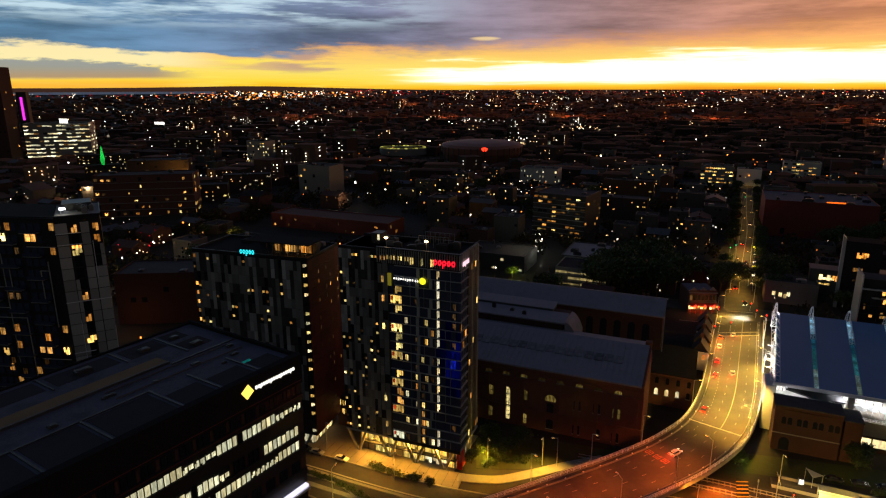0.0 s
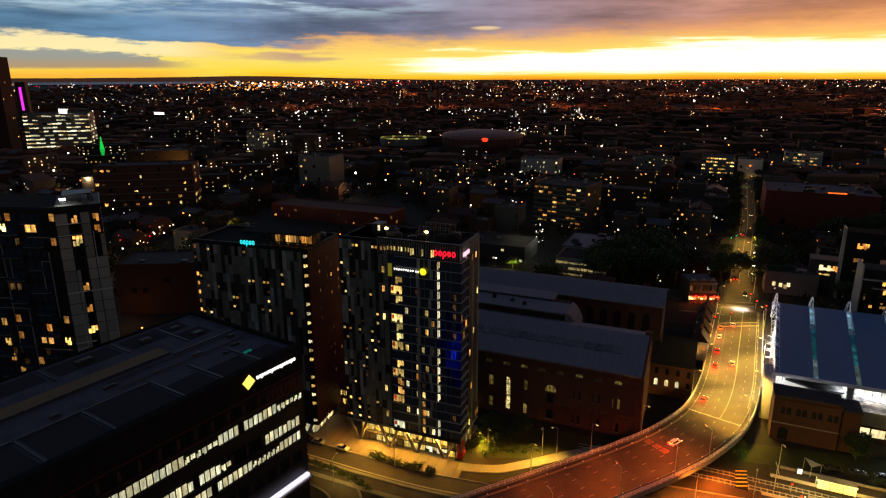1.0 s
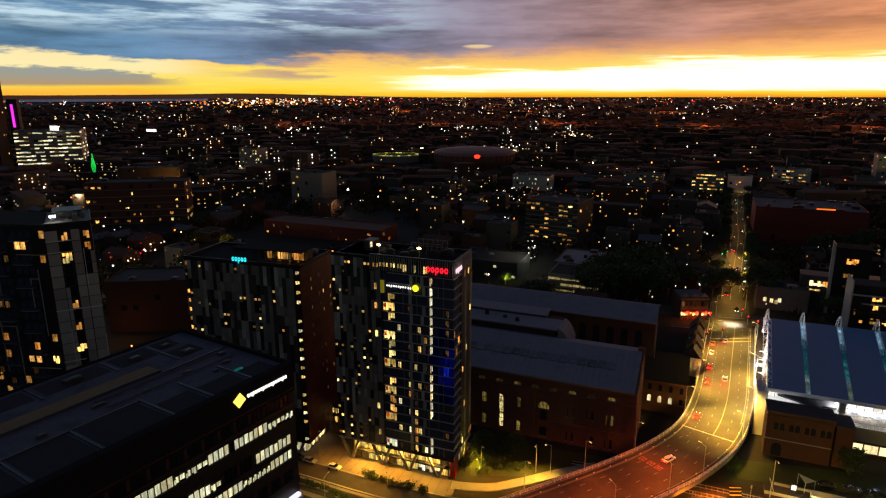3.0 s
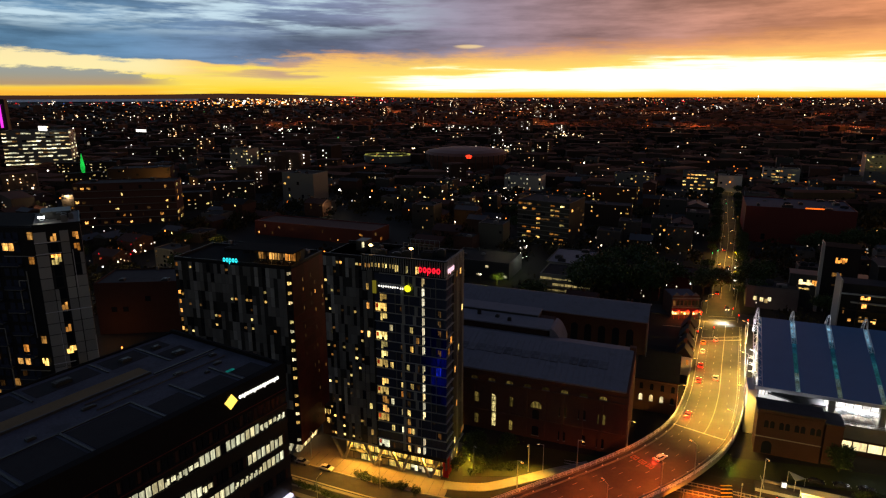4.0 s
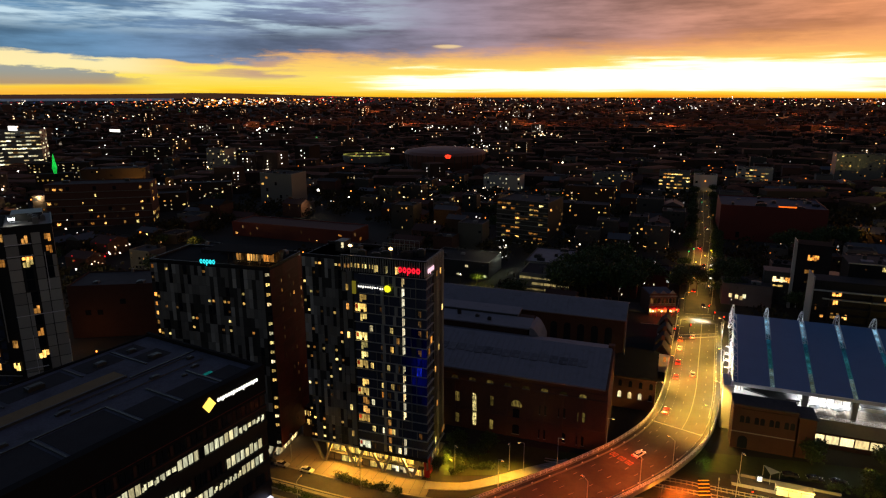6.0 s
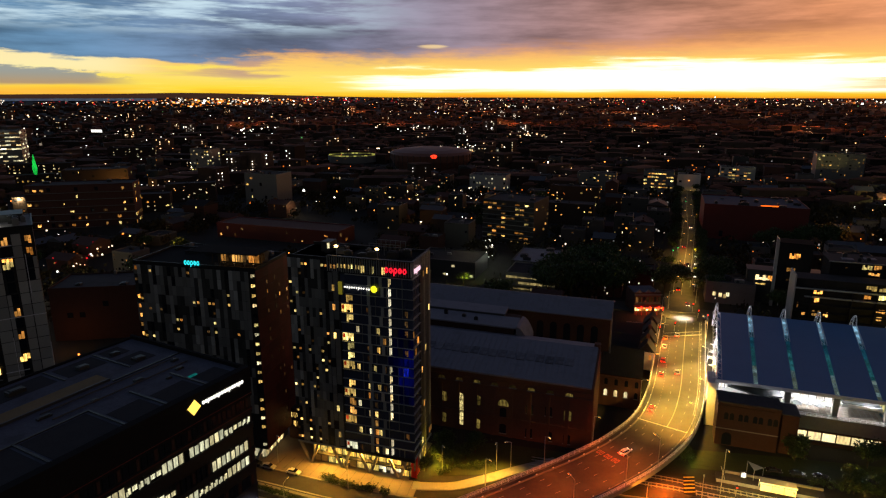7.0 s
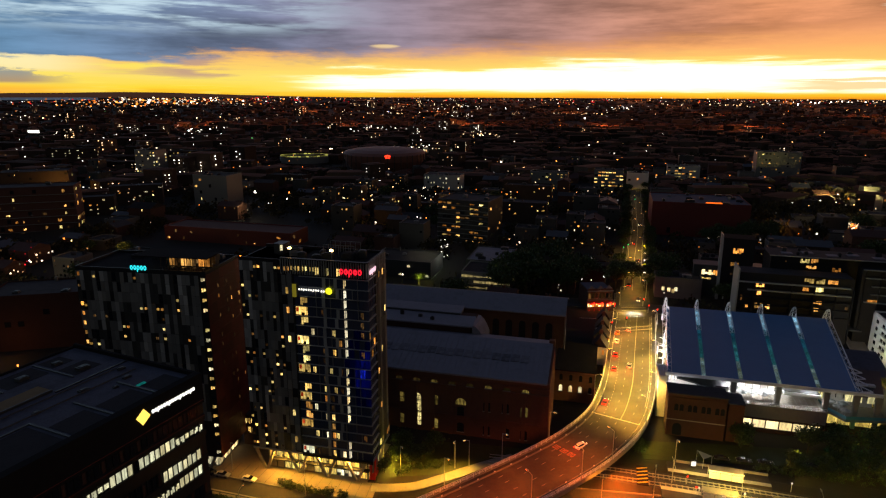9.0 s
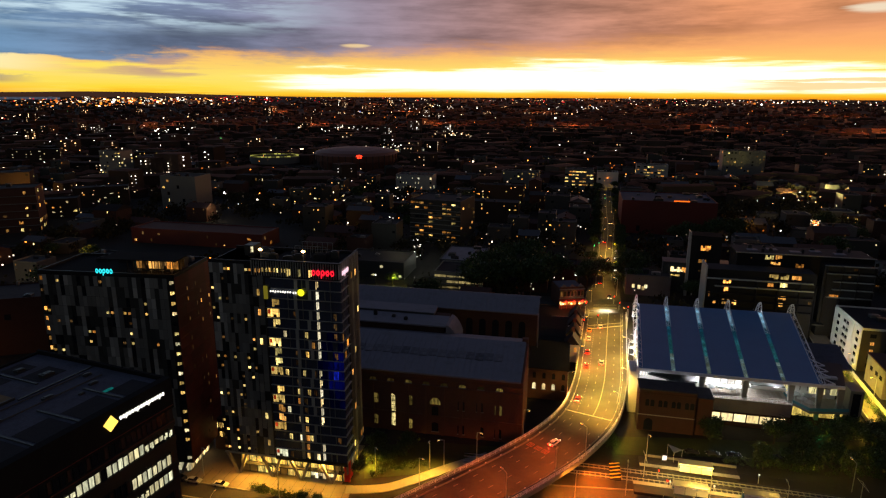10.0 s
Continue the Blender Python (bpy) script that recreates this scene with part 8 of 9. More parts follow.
def infill():
    c, s = math.cos(radians(-24)), math.sin(radians(-24))
    made = 0
    spots = []
    for j in range(34):
        for i in range(-44, 44):
            u, v = i * 23.0 + CITY.uniform(-3, 3) + (12 if j % 2 else 0), 236 + j * 20.5 + (6 if j % 3 == 0 else 0) + CITY.uniform(-2, 2)
            x, y = u * c - v * s, u * s + v * c
            az, d = math.degrees(math.atan2(x, y)), math.hypot(x, y)
            if not (-41 < az < 51 and 215 < d < 900) or y < 150:
                continue
            if x < -15 and v < 270:                              # kept for the towers in front
                continue
            if d > 560 and CITY.random() < 0.62:
                continue
            spots.append((x, y, d))
    CITY.shuffle(spots)
    kinds = [("terrace_house", "brick", "tile_roof", "row of old brick houses with dark roofs", "house"),
             ("terrace_house", "far_wall", "slate", "dark rendered terrace with a slate roof", "house"),
             ("shop_building", "render", "tar", "plain grey shop building with a flat roof", "building"),
             ("warehouse", "darkbrick", "tar", "dark brick warehouse with a pale metal roof", "warehouse"),
             ("apartment_block", "clad3", "tar", "small dark apartment block with a few lit rooms", "apartments"),
             ("white_building", "render", "tar", "pale rendered building with a metal roof", "building")]
    for x, y, d in spots:
        w, dp = CITY.uniform(12, 21), CITY.uniform(10, 17)
        if not clear(x, y, 9) or made >= 236:
            continue
        TAKEN.append((x, y, 7.5))
        made += 1
        name, wall, roof, label, cat = CITY.choice(kinds)
        h = CITY.choice((5.5, 6.5, 7.5, 9, 11, 14)) if name not in ("apartment_block",) else CITY.choice((12, 15, 18))
        floors = max(1, round(h / 3.1))
        near = d < 420
        if name == "terrace_house" or (name == "warehouse" and CITY.random() < 0.5):
            z = rise_at(x, y)
            T = thing(name, x, y, z, -24 + CITY.choice((0, 0, 90)), label, cat)
            boxpart("wall", T, M[wall], (-w / 2, -dp / 2, -6, w / 2, dp / 2, h))
            bm = bmesh.new()
            rz = h + dp * 0.22
            solid(bm, [(-w / 2 - 0.4, -dp / 2 - 0.4, h), (-w / 2 - 0.4, dp / 2 + 0.4, h), (-w / 2 - 0.4, 0, rz)], [(w / 2 + 0.4, -dp / 2 - 0.4, h), (w / 2 + 0.4, dp / 2 + 0.4, h), (w / 2 + 0.4, 0, rz)])
            part("roof", bm, M[roof], T)
            for k in range(2):
                bm = bmesh.new()
                cx = CITY.uniform(-w / 2 + 1, w / 2 - 1)
                box(bm, cx - 0.45, -0.45, h, cx + 0.45, 0.45, rz + 1.1)
                part("chimney", bm, M["brick"], T)
            for f in range(floors):
                for k in range(4):
                    if CITY.random() < 0.15:
                        piece("window_pane", pane_mesh(0.9, 1.2, CITY.choice(("w_amber", "w_warm", "w_dim", "w_dim"))), T, -w / 2 + (k + 0.5) * w / 4, -dp / 2 - 0.02, f * h / floors + 0.9)
        else:
            block(name, x, y - dp * 0.4, w, dp, h, wall, label, cat, CITY, floors=floors, cols=5, lit=(0.14 if name != "apartment_block" else 0.22) * CITY.choice((0.4, 0.8, 1.4)) * busy(x, y),
                  lights=("w_amber", "w_amber", "w_warm", "w_white", "w_dim"), roof=roof, plant=2 if near else 1)


infill()
# added point lamps deep among the houses, for the soft glow of lit streets
for az, d, e, c in ((-33, 330, 2500, "a"), (-27, 380, 5000, "w"), (-20, 420, 6000, "a"), (-15, 330, 3000, "a"), (-9, 520, 2500, "w"), (2, 450, 1800, "a"), (7, 350, 900, "w"),
                    (11, 520, 9000, "a"), (16, 640, 12000, "w"), (38, 500, 5000, "a"), (43, 560, 10000, "w"), (-30, 640, 12000, "w"), (-23, 700, 14000, "a")):
    a = radians(az)
    x, y = d * math.sin(a), d * math.cos(a)
    lamp("street_light", "POINT", (x, y, rise_at(x, y) + 13), e, (1.0, 0.50, 0.10) if c == "a" else (1.0, 0.80, 0.45), 0.4)


# added warm lamps over the distant suburbs, standing in for hazy city glow
for k in range(22):
    a, d = radians(-12 + 2.9 * k), (1700, 2500, 3300, 4150)[(k * 3) % 4]
    x, y = d * math.sin(a), d * math.cos(a)
    lamp("mast_light", "POINT", (x, y, rise_at(x, y) + 45), 170 * d, (1.0, 0.26, 0.07), 1.0)


# ---------------------------------------------------------------- the far city
def raw(name, quads_or_boxes, material, label, category, hip=1.0):
    """Many small boxes in one mesh: (x, y, z, half-width, half-depth, height, turn)."""
    n = len(quads_or_boxes)
    a = np.array(quads_or_boxes, dtype=float).reshape(n, 7)
    sx = np.array([-1, 1, 1, -1, -1, 1, 1, -1.0])
    sy = np.array([-1, -1, 1, 1, -1, -1, 1, 1.0])
    sz = np.array([0, 0, 0, 0, 1, 1, 1, 1.0])
    c, s = np.cos(a[:, 6:7]), np.sin(a[:, 6:7])
    shrink = np.where(sz > 0, hip, 1.0)
    lx, ly = sx * (a[:, 3:4] - a[:, 4:5] * (1 - shrink)), sy * a[:, 4:5] * shrink
    v = np.stack([a[:, 0:1] + lx * c - ly * s, a[:, 1:2] + lx * s + ly * c, a[:, 2:3] + sz * a[:, 5:6]], -1).reshape(-1, 3)
    f = np.array([[3, 2, 1, 0], [4, 5, 6, 7], [0, 1, 5, 4], [1, 2, 6, 5], [2, 3, 7, 6], [3, 0, 4, 7]])
    faces = (f[None] + 8 * np.arange(n)[:, None, None]).reshape(-1, 4)
    me = bpy.data.meshes.new(name)
    me.from_pydata(v.tolist(), [], faces.tolist())
    me.materials.append(material)
    return tagged(new(name, me), label, category, kind="stuff")


def far_city():
    rnd = random.Random(99)
    bodies, tops, lights = [], [], {k: [] for k in ("f_warm", "f_orange", "f_white", "f_red", "f_green", "f_blue")}
    grid = radians(-24)

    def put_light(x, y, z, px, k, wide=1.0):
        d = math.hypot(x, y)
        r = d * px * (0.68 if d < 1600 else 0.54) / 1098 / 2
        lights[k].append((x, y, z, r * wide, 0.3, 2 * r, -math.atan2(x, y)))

    def kind_of(az):
        r = rnd.random()
        if az > 14:
            return "f_warm" if r < 0.50 else "f_orange" if r < 0.84 else "f_white" if r < 0.95 else "f_red" if r < 0.98 else "f_green"
        if az < -6:
            return "f_white" if r < 0.42 else "f_warm" if r < 0.74 else "f_orange" if r < 0.90 else "f_red" if r < 0.97 else "f_green" if r < 0.985 else "f_blue"
        return "f_warm" if r < 0.45 else "f_white" if r < 0.70 else "f_orange" if r < 0.93 else "f_red" if r < 0.98 else "f_green"

    for k in range(8200):
        az = rnd.uniform(-42, 53)
        d = math.exp(rnd.uniform(math.log(640), math.log(4650)))
        a = radians(az)
        x, y = d * math.sin(a), d * math.cos(a)
        if d < 900 and not clear(x, y, 8):
            continue
        if d > 3950 and az < -19.5:                              # the bay
            continue
        z = rise_at(x, y)
        big = rnd.random()
        w, dp = rnd.uniform(5, 11), rnd.uniform(5, 9)
        h = rnd.uniform(4, 8)
        if big < 0.13:
            w, dp, h = rnd.uniform(12, 28), rnd.uniform(8, 14), rnd.uniform(7, 15)
        if big < 0.022 and az < 12:
            w, dp, h = rnd.uniform(9, 16), rnd.uniform(8, 14), rnd.uniform(15, 30)
        if d > 3300:
            h *= 0.75
        t = grid + rnd.choice((0, 0, 0.3, -0.4, 0.9))
        bodies.append((x, y, z - 3, w, dp, h + 3, t))
        dp = min(dp, w)
        tops.append((x, y, z + h, w + 0.5, dp + 0.5, 0.34 * dp if big > 0.13 else 0.8, t))
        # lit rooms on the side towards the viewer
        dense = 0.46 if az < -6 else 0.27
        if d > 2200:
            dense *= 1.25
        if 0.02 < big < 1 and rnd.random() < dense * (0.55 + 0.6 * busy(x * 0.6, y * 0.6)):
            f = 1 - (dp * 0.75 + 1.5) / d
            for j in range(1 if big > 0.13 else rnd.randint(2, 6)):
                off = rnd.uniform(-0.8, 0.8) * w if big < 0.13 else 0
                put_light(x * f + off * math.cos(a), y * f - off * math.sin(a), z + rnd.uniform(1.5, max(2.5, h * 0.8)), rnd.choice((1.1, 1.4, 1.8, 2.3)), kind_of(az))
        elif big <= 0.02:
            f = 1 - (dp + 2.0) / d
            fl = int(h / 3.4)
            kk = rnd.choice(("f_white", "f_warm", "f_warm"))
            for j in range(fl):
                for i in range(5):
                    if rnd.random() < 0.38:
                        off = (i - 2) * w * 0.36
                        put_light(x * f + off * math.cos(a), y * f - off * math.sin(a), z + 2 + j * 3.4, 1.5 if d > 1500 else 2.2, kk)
    raw("distant_roofs", tops, M["far_roof"], "countless dull hipped roofs of the distant city", "roofs", 0.12)
    # the bright freight yards and terminals near the bay, and strings of lamps
    for k in range(300):
        az = rnd.gauss(-14.5, 3.6)
        d = rnd.uniform(3100, 4200)
        a = radians(az)
        x, y = d * math.sin(a), d * math.cos(a)
        put_light(x, y, rise_at(x, y) + rnd.uniform(2, 14), rnd.choice((1.3, 1.8, 2.6, 3.2)), rnd.choice(("f_orange", "f_orange", "f_orange", "f_warm", "f_white")), 1.7)
    for k in range(130):
        az = rnd.uniform(-40, -4)
        d = rnd.uniform(3200, 3980)
        a = radians(az)
        x, y = d * math.sin(a), d * math.cos(a)
        put_light(x, y, rise_at(x, y) + rnd.uniform(2, 16), rnd.choice((1.2, 1.6, 2.2)), kind_of(az))
    for k in range(240):
        az = rnd.uniform(-4, 52)
        d = rnd.uniform(3900, 4700)
        a = radians(az)
        x, y = d * math.sin(a), d * math.cos(a)
        put_light(x, y, rise_at(x, y) + rnd.uniform(2, 12), rnd.choice((1.0, 1.3, 1.8)), rnd.choice(("f_warm", "f_orange", "f_orange", "f_white")))
    for az0, d0, n, sp, k in ((-7.4, 4200, 16, 0.7, "f_red"), (-3.5, 3900, 10, 0.6, "f_red"), (8.5, 3000, 20, 2.4, "f_warm"), (10.5, 2700, 14, 2.0, "f_white"), (21, 2300, 14, 1.2, "f_warm"),
                              (-12.0, 1500, 26, 1.4, "f_white"), (-10, 1900, 18, 2.0, "f_warm"), (24, 2900, 24, 2.4, "f_white"), (-30, 1600, 30, 3.0, "f_white"), (-27, 2200, 26, 3.0, "f_warm"),
                              (-12.5, 900, 22, 1.2, "f_white"), (33, 3300, 22, 3.0, "f_warm"), (41, 3900, 34, 3.0, "f_white"), (-26, 3700, 16, 4.0, "f_red"), (5.5, 2000, 12, 2.5, "f_orange"),
                              (19.4, 1650, 3, 0.05, "f_orange"), (42, 640, 8, 1.6, "f_warm"), (7.4, 560, 9, 0.9, "f_white"), (-2.5, 1000, 10, 1.2, "f_warm"), (8.1, 1000, 45, 0.9, "f_white"), (8.7, 352, 12, 0.6, "f_white"), (7.6, 990, 20, 0.9, "f_warm"), (12, 1300, 30, 1.6, "f_warm"), (2, 1500, 30, 2.0, "f_white"), (6, 2300, 30, 3.0, "f_warm"),
                              (-24.9, 430, 14, 1.6, "f_warm"), (-27.5, 440, 8, 2.5, "f_red"), (-31, 520, 12, 3.0, "f_white"), (-18, 620, 18, 3.0, "f_warm"), (-10, 600, 14, 3.0, "f_white"), (12, 560, 16, 3.0, "f_orange"),
                              (20, 600, 16, 4.0, "f_warm"), (3, 560, 12, 3.0, "f_warm"), (28, 520, 10, 3.0, "f_orange"), (6, 3700, 26, 9.0, "f_red"), (30, 3800, 26, 11.0, "f_red"), (-22, 3600, 22, 8.0, "f_red")):
        for j in range(n):
            a = radians(rnd.gauss(az0, sp))
            d = d0 * rnd.uniform(0.96, 1.04)
            x, y = d * math.sin(a), d * math.cos(a)
            put_light(x, y, rise_at(x, y) + rnd.uniform(4, 16), rnd.choice((1.4, 1.9, 2.6)), k, 1.2)
    for az0, d0, n, sp, k in ((-25, 700, 26, 4.0, "f_white"), (-15, 760, 26, 4.0, "f_warm"), (-20, 1300, 40, 7.0, "f_white"), (-8, 820, 20, 3.0, "f_orange"), (-22, 950, 30, 6.0, "f_warm"), (12, 700, 20, 4.0, "f_warm"), (26, 800, 24, 6.0, "f_orange")):
        for j in range(n):
            a = radians(rnd.gauss(az0, sp))
            d = d0 * rnd.uniform(0.85, 1.15)
            x, y = d * math.sin(a), d * math.cos(a)
            put_light(x, y, rise_at(x, y) + rnd.uniform(7, 15), rnd.choice((1.3, 1.7, 2.3)), k, 1.3)
    # street lamps between the nearer houses
    for k in range(60):                                          # the lit park and its kiosks
        put_light(466 + rnd.gauss(0, 26), 506 + rnd.gauss(0, 12), 10 + rnd.uniform(0, 5), rnd.choice((1.8, 2.6)), rnd.choice(("f_warm", "f_white", "f_orange")))
        put_light(380 + rnd.gauss(0, 7), 409 + rnd.gauss(0, 3), 9 + rnd.uniform(0, 4), rnd.choice((1.8, 3.0)), rnd.choice(("f_warm", "f_orange", "f_orange", "f_white")))
    n = 0
    while n < 900:
        a, d = radians(rnd.uniform(-41, 51)), math.exp(rnd.uniform(math.log(270), math.log(1100)))
        x, y = d * math.sin(a), d * math.cos(a)
        n += 1
        if not clear(x, y, 0.5) or rnd.random() > busy(x, y) * 0.7:
            continue
        z = rise_at(x, y)
        bodies.append((x, y, z, 0.09, 0.09, 7.0, 0))
        put_light(x, y, z + 6.6, rnd.choice((1.8, 2.6, 3.4)), rnd.choice(("f_warm", "f_warm", "f_orange", "f_white", "f_white", "f_white", "f_white")))
    raw("distant_houses", bodies, M["far_wall"], "countless dark houses and blocks of the distant city", "houses")
    # a few floodlights that outshine the rest
    for az, d, k, px in ((21.5, 2000, "f_white", 4.5), (19.3, 1900, "f_orange", 4.0), (-4.1, 1800, "f_white", 3.4), (8.5, 1500, "f_white", 5.0), (-28.0, 1250, "f_white", 5.0), (-21.4, 1050, "f_orange", 4.0),
                         (30.5, 900, "f_orange", 3.5), (-8.0, 1250, "f_green", 4.0), (4.0, 2400, "f_blue", 3.0), (44.0, 700, "f_white", 4.5), (37.5, 3600, "f_orange", 5.0), (38.0, 3500, "f_white", 4.0)):
        a = radians(az)
        x, y = d * math.sin(a), d * math.cos(a)
        put_light(x, y, rise_at(x, y) + 9, px, k)
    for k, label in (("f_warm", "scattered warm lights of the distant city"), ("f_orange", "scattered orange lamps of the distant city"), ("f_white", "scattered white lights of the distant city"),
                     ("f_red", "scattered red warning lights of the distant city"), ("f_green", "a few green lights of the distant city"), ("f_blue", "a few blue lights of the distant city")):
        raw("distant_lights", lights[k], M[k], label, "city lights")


far_city()


# ---------------------------------------------------------------- trees and shrubs
def tree_meshes(seed, h, r, leaves):
    rnd = random.Random(seed)
    bm = bmesh.new()
    tube(bm, (0, 0, -0.3), (0.1, 0.05, h * 0.35), 0.03 * h, 0.022 * h, 7)
    tips = []
    for k in range(6):
        a = k * 1.05 + rnd.uniform(-0.3, 0.3)
        base = (0.1, 0.05, h * rnd.uniform(0.26, 0.36))
        tip = (r * 0.62 * math.cos(a), r * 0.62 * math.sin(a), h * rnd.uniform(0.55, 0.82))
        tube(bm, base, tip, 0.014 * h, 0.005 * h, 5)
        tips.append(Vector(tip))
        for j in range(2):
            t2 = Vector(tip) + Vector((rnd.uniform(-1, 1), rnd.uniform(-1, 1), rnd.uniform(0, 0.8))) * r * 0.4
            tube(bm, Vector(base).lerp(Vector(tip), 0.6), t2, 0.008 * h, 0.003 * h, 4)
            tips.append(t2)
    tips.append(Vector((0, 0, h * 0.85)))
    trunk = mesh_of("trunk", bm, M["bark"])
    v, f = [], []
    for k in range(leaves):
        c = rnd.choice(tips)
        o = Vector((rnd.gauss(0, 1), rnd.gauss(0, 1), rnd.gauss(0, 0.75))) * r * 0.27
        p = c + o
        n = Vector((rnd.gauss(0, 1), rnd.gauss(0, 1), rnd.gauss(0.4, 1))).normalized()
        s = n.orthogonal().normalized()
        t = n.cross(s)
        g = rnd.uniform(0.25, 0.5) * (0.6 + 0.06 * h)
        i = len(v)
        v += [p + s * g, p + t * g * 0.55, p - s * g, p - t * g * 0.55]
        f.append((i, i + 1, i + 2, i + 3))
    me = bpy.data.meshes.new("crown")
    me.from_pydata([tuple(q) for q in v], [], f)
    me.materials.append(M["leaf"])
    return trunk, me


TREES = [tree_meshes(1, 8.0, 3.4, 1500), tree_meshes(2, 6.0, 2.7, 1200), tree_meshes(3, 11.0, 5.0, 2000)]


def tree(x, y, kind, scale=1.0, turn=0.0, label="leafy street tree with a dark uneven crown", z=None):
    T = thing("tree", x, y, rise_at(x, y) if z is None else z, turn, label, "tree", "street trees")
    T.scale = (scale, scale, scale)
    piece("trunk", TREES[kind][0], T)
    piece("crown", TREES[kind][1], T)


def plant_trees():
    rnd = random.Random(17)
    # by the light rail and the hall
    for x, y, k, s in ((139, 152.5, 2, 0.75), (147, 149, 0, 1.0), (121.5, 160.5, 0, 0.9), (156, 146, 2, 0.8), (164, 141, 0, 1.1),
                       (126, 141, 1, 1.0), (134, 139, 0, 0.8), (141, 137.5, 1, 1.1), (149, 134, 0, 0.9), (158, 131, 1, 1.2), (165, 150, 0, 1.0), (172, 146, 2, 0.7), (120, 158, 1, 0.9),
                       (86.4, 159.9, 1, 0.8), (180, 141, 0, 1.0), (172, 132, 1, 1.1), (152, 156, 1, 1.0), (143, 145, 1, 1.0), (150, 141, 0, 0.8), (130, 147, 1, 0.8), (160, 137, 1, 1.0)):
        tree(x, y, k, s, rnd.uniform(0, 360))
    # garden corner by the tower
    for x, y, k, s in ((8.2, 161.5, 1, 0.75), (12.5, 166.0, 1, 0.9), (16.5, 164.5, 1, 0.7), (20.5, 166.5, 1, 0.75), (24, 170, 0, 0.8), (14.5, 172, 0, 0.8)):
        tree(x, y, k, s, rnd.uniform(0, 360), "small garden tree lit yellow from below")
    # the dark grove behind the power station
    for x, y in ((77, 293), (86, 296), (93, 298), (102, 293), (110, 290), (96, 316), (104, 332), (88, 318), (115, 300), (118, 318), (108, 345), (120, 338), (98, 305), (80, 306), (124, 305)):
        tree(x, y, 2, rnd.uniform(1.1, 1.5), rnd.uniform(0, 360), "big dark fig tree in a grove")
    for x, y in ((240, 374), (252, 378), (262, 374), (272, 380), (284, 376), (292, 384), (150, 300), (139, 296), (160, 284), (166, 300), (152, 312), (177, 312), (214, 256), (232, 258), (228, 276), (180, 262)):
        tree(x, y, 2, rnd.uniform(0.9, 1.4), rnd.uniform(0, 360), "big dark tree before the buildings")
    tree(37, 318, 0, 0.9, 0, "tree lit yellow-green by a lamp")
    # along the long street
    for k in range(9, 40):
        for s in (-8.6, 8.6):
            p = offset(STREET, s)[k]
            if rnd.random() < (0.4 if k < 19 else 0.95):
                tree(p.x, p.y, rnd.choice((0, 0, 2)), rnd.uniform(0.7, 0.95), rnd.uniform(0, 360), z=p.z)
    # between houses
    n = 0
    while n < 26:
        a, d = radians(rnd.uniform(-40, 50)), rnd.uniform(260, 640)
        x, y = d * math.sin(a), d * math.cos(a)
        if y > 190 and clear(x, y, 2):
            tree(x, y, rnd.choice((0, 2, 2)), rnd.uniform(0.8, 1.5), rnd.uniform(0, 360), "dark garden tree among houses")
            n += 1


plant_trees()
lamp("tree_light", "POINT", (37, 313.6, 13.0), 2600, (0.85, 0.85, 0.12), 0.3)
p = offset(STREET, 1.8)[14]
lamp("headlight_beam", "POINT", (p.x - 1.5, p.y - 3.0, p.z + 0.9), 1500, (1.0, 0.86, 0.55), 0.15)
lamp("yard_light", "POINT", (53.5, 340.0, 19.0), 2200, (0.95, 1.0, 0.85), 0.3)
lamp("yard_light", "POINT", (61.0, 352.0, 19.0), 1500, (0.95, 1.0, 0.85), 0.3)


def far_woods():
    """Parks and garden trees of the distance, as ragged clumps of leaves."""
    rnd = random.Random(55)
    v, f = [], []
    spots = []
    for k in range(4800):
        az, d = rnd.uniform(-42, 53), math.exp(rnd.uniform(math.log(560), math.log(4000)))
        spots.append((az, d, 1.0))
    for az0, d0, n, sa, sd in ((-7, 700, 90, 6, 60), (30, 1050, 120, 7, 130), (8, 1500, 160, 12, 200), (-20, 1300, 80, 5, 150), (38, 640, 70, 5, 60), (-14, 560, 50, 6, 40)):
        spots += [(rnd.gauss(az0, sa), rnd.gauss(d0, sd), 1.3) for k in range(n)]
    for k in range(900):
        spots.append((rnd.uniform(-41, 51), rnd.uniform(300, 620), 1.0))
    for az, d, s in spots:
        a = radians(az)
        x, y = d * math.sin(a), d * math.cos(a)
        if d < 300 or y < 215 or (d < 900 and not clear(x, y, 1)) or (x < 60 and y < 270):
            continue
        z, r = rise_at(x, y), rnd.uniform(3.0, 6.5) * s
        for k in range(16 if d > 620 else 70):
            q = Vector((rnd.gauss(0, 1), rnd.gauss(0, 1), rnd.gauss(0, 0.6)))
            p = Vector((x, y, z + r * 0.9)) + q * r * 0.5
            n = Vector((rnd.gauss(0, 1), rnd.gauss(-1, 1), rnd.gauss(0.4, 1))).normalized()
            u = n.orthogonal().normalized()
            w = n.cross(u)
            g = r * rnd.uniform(0.28, 0.5) * (1.0 if d > 620 else 0.5)
            i = len(v)
            v += [tuple(p + u * g), tuple(p + w * g * 0.8), tuple(p - u * g), tuple(p - w * g * 0.7)]
            f.append((i, i + 1, i + 2, i + 3))
    me = bpy.data.meshes.new("distant_trees")
    me.from_pydata(v, [], f)
    me.materials.append(M["wood"])
    tagged(new("distant_trees", me), "dark clumps of trees among the distant houses", "trees", kind="stuff")


far_woods()


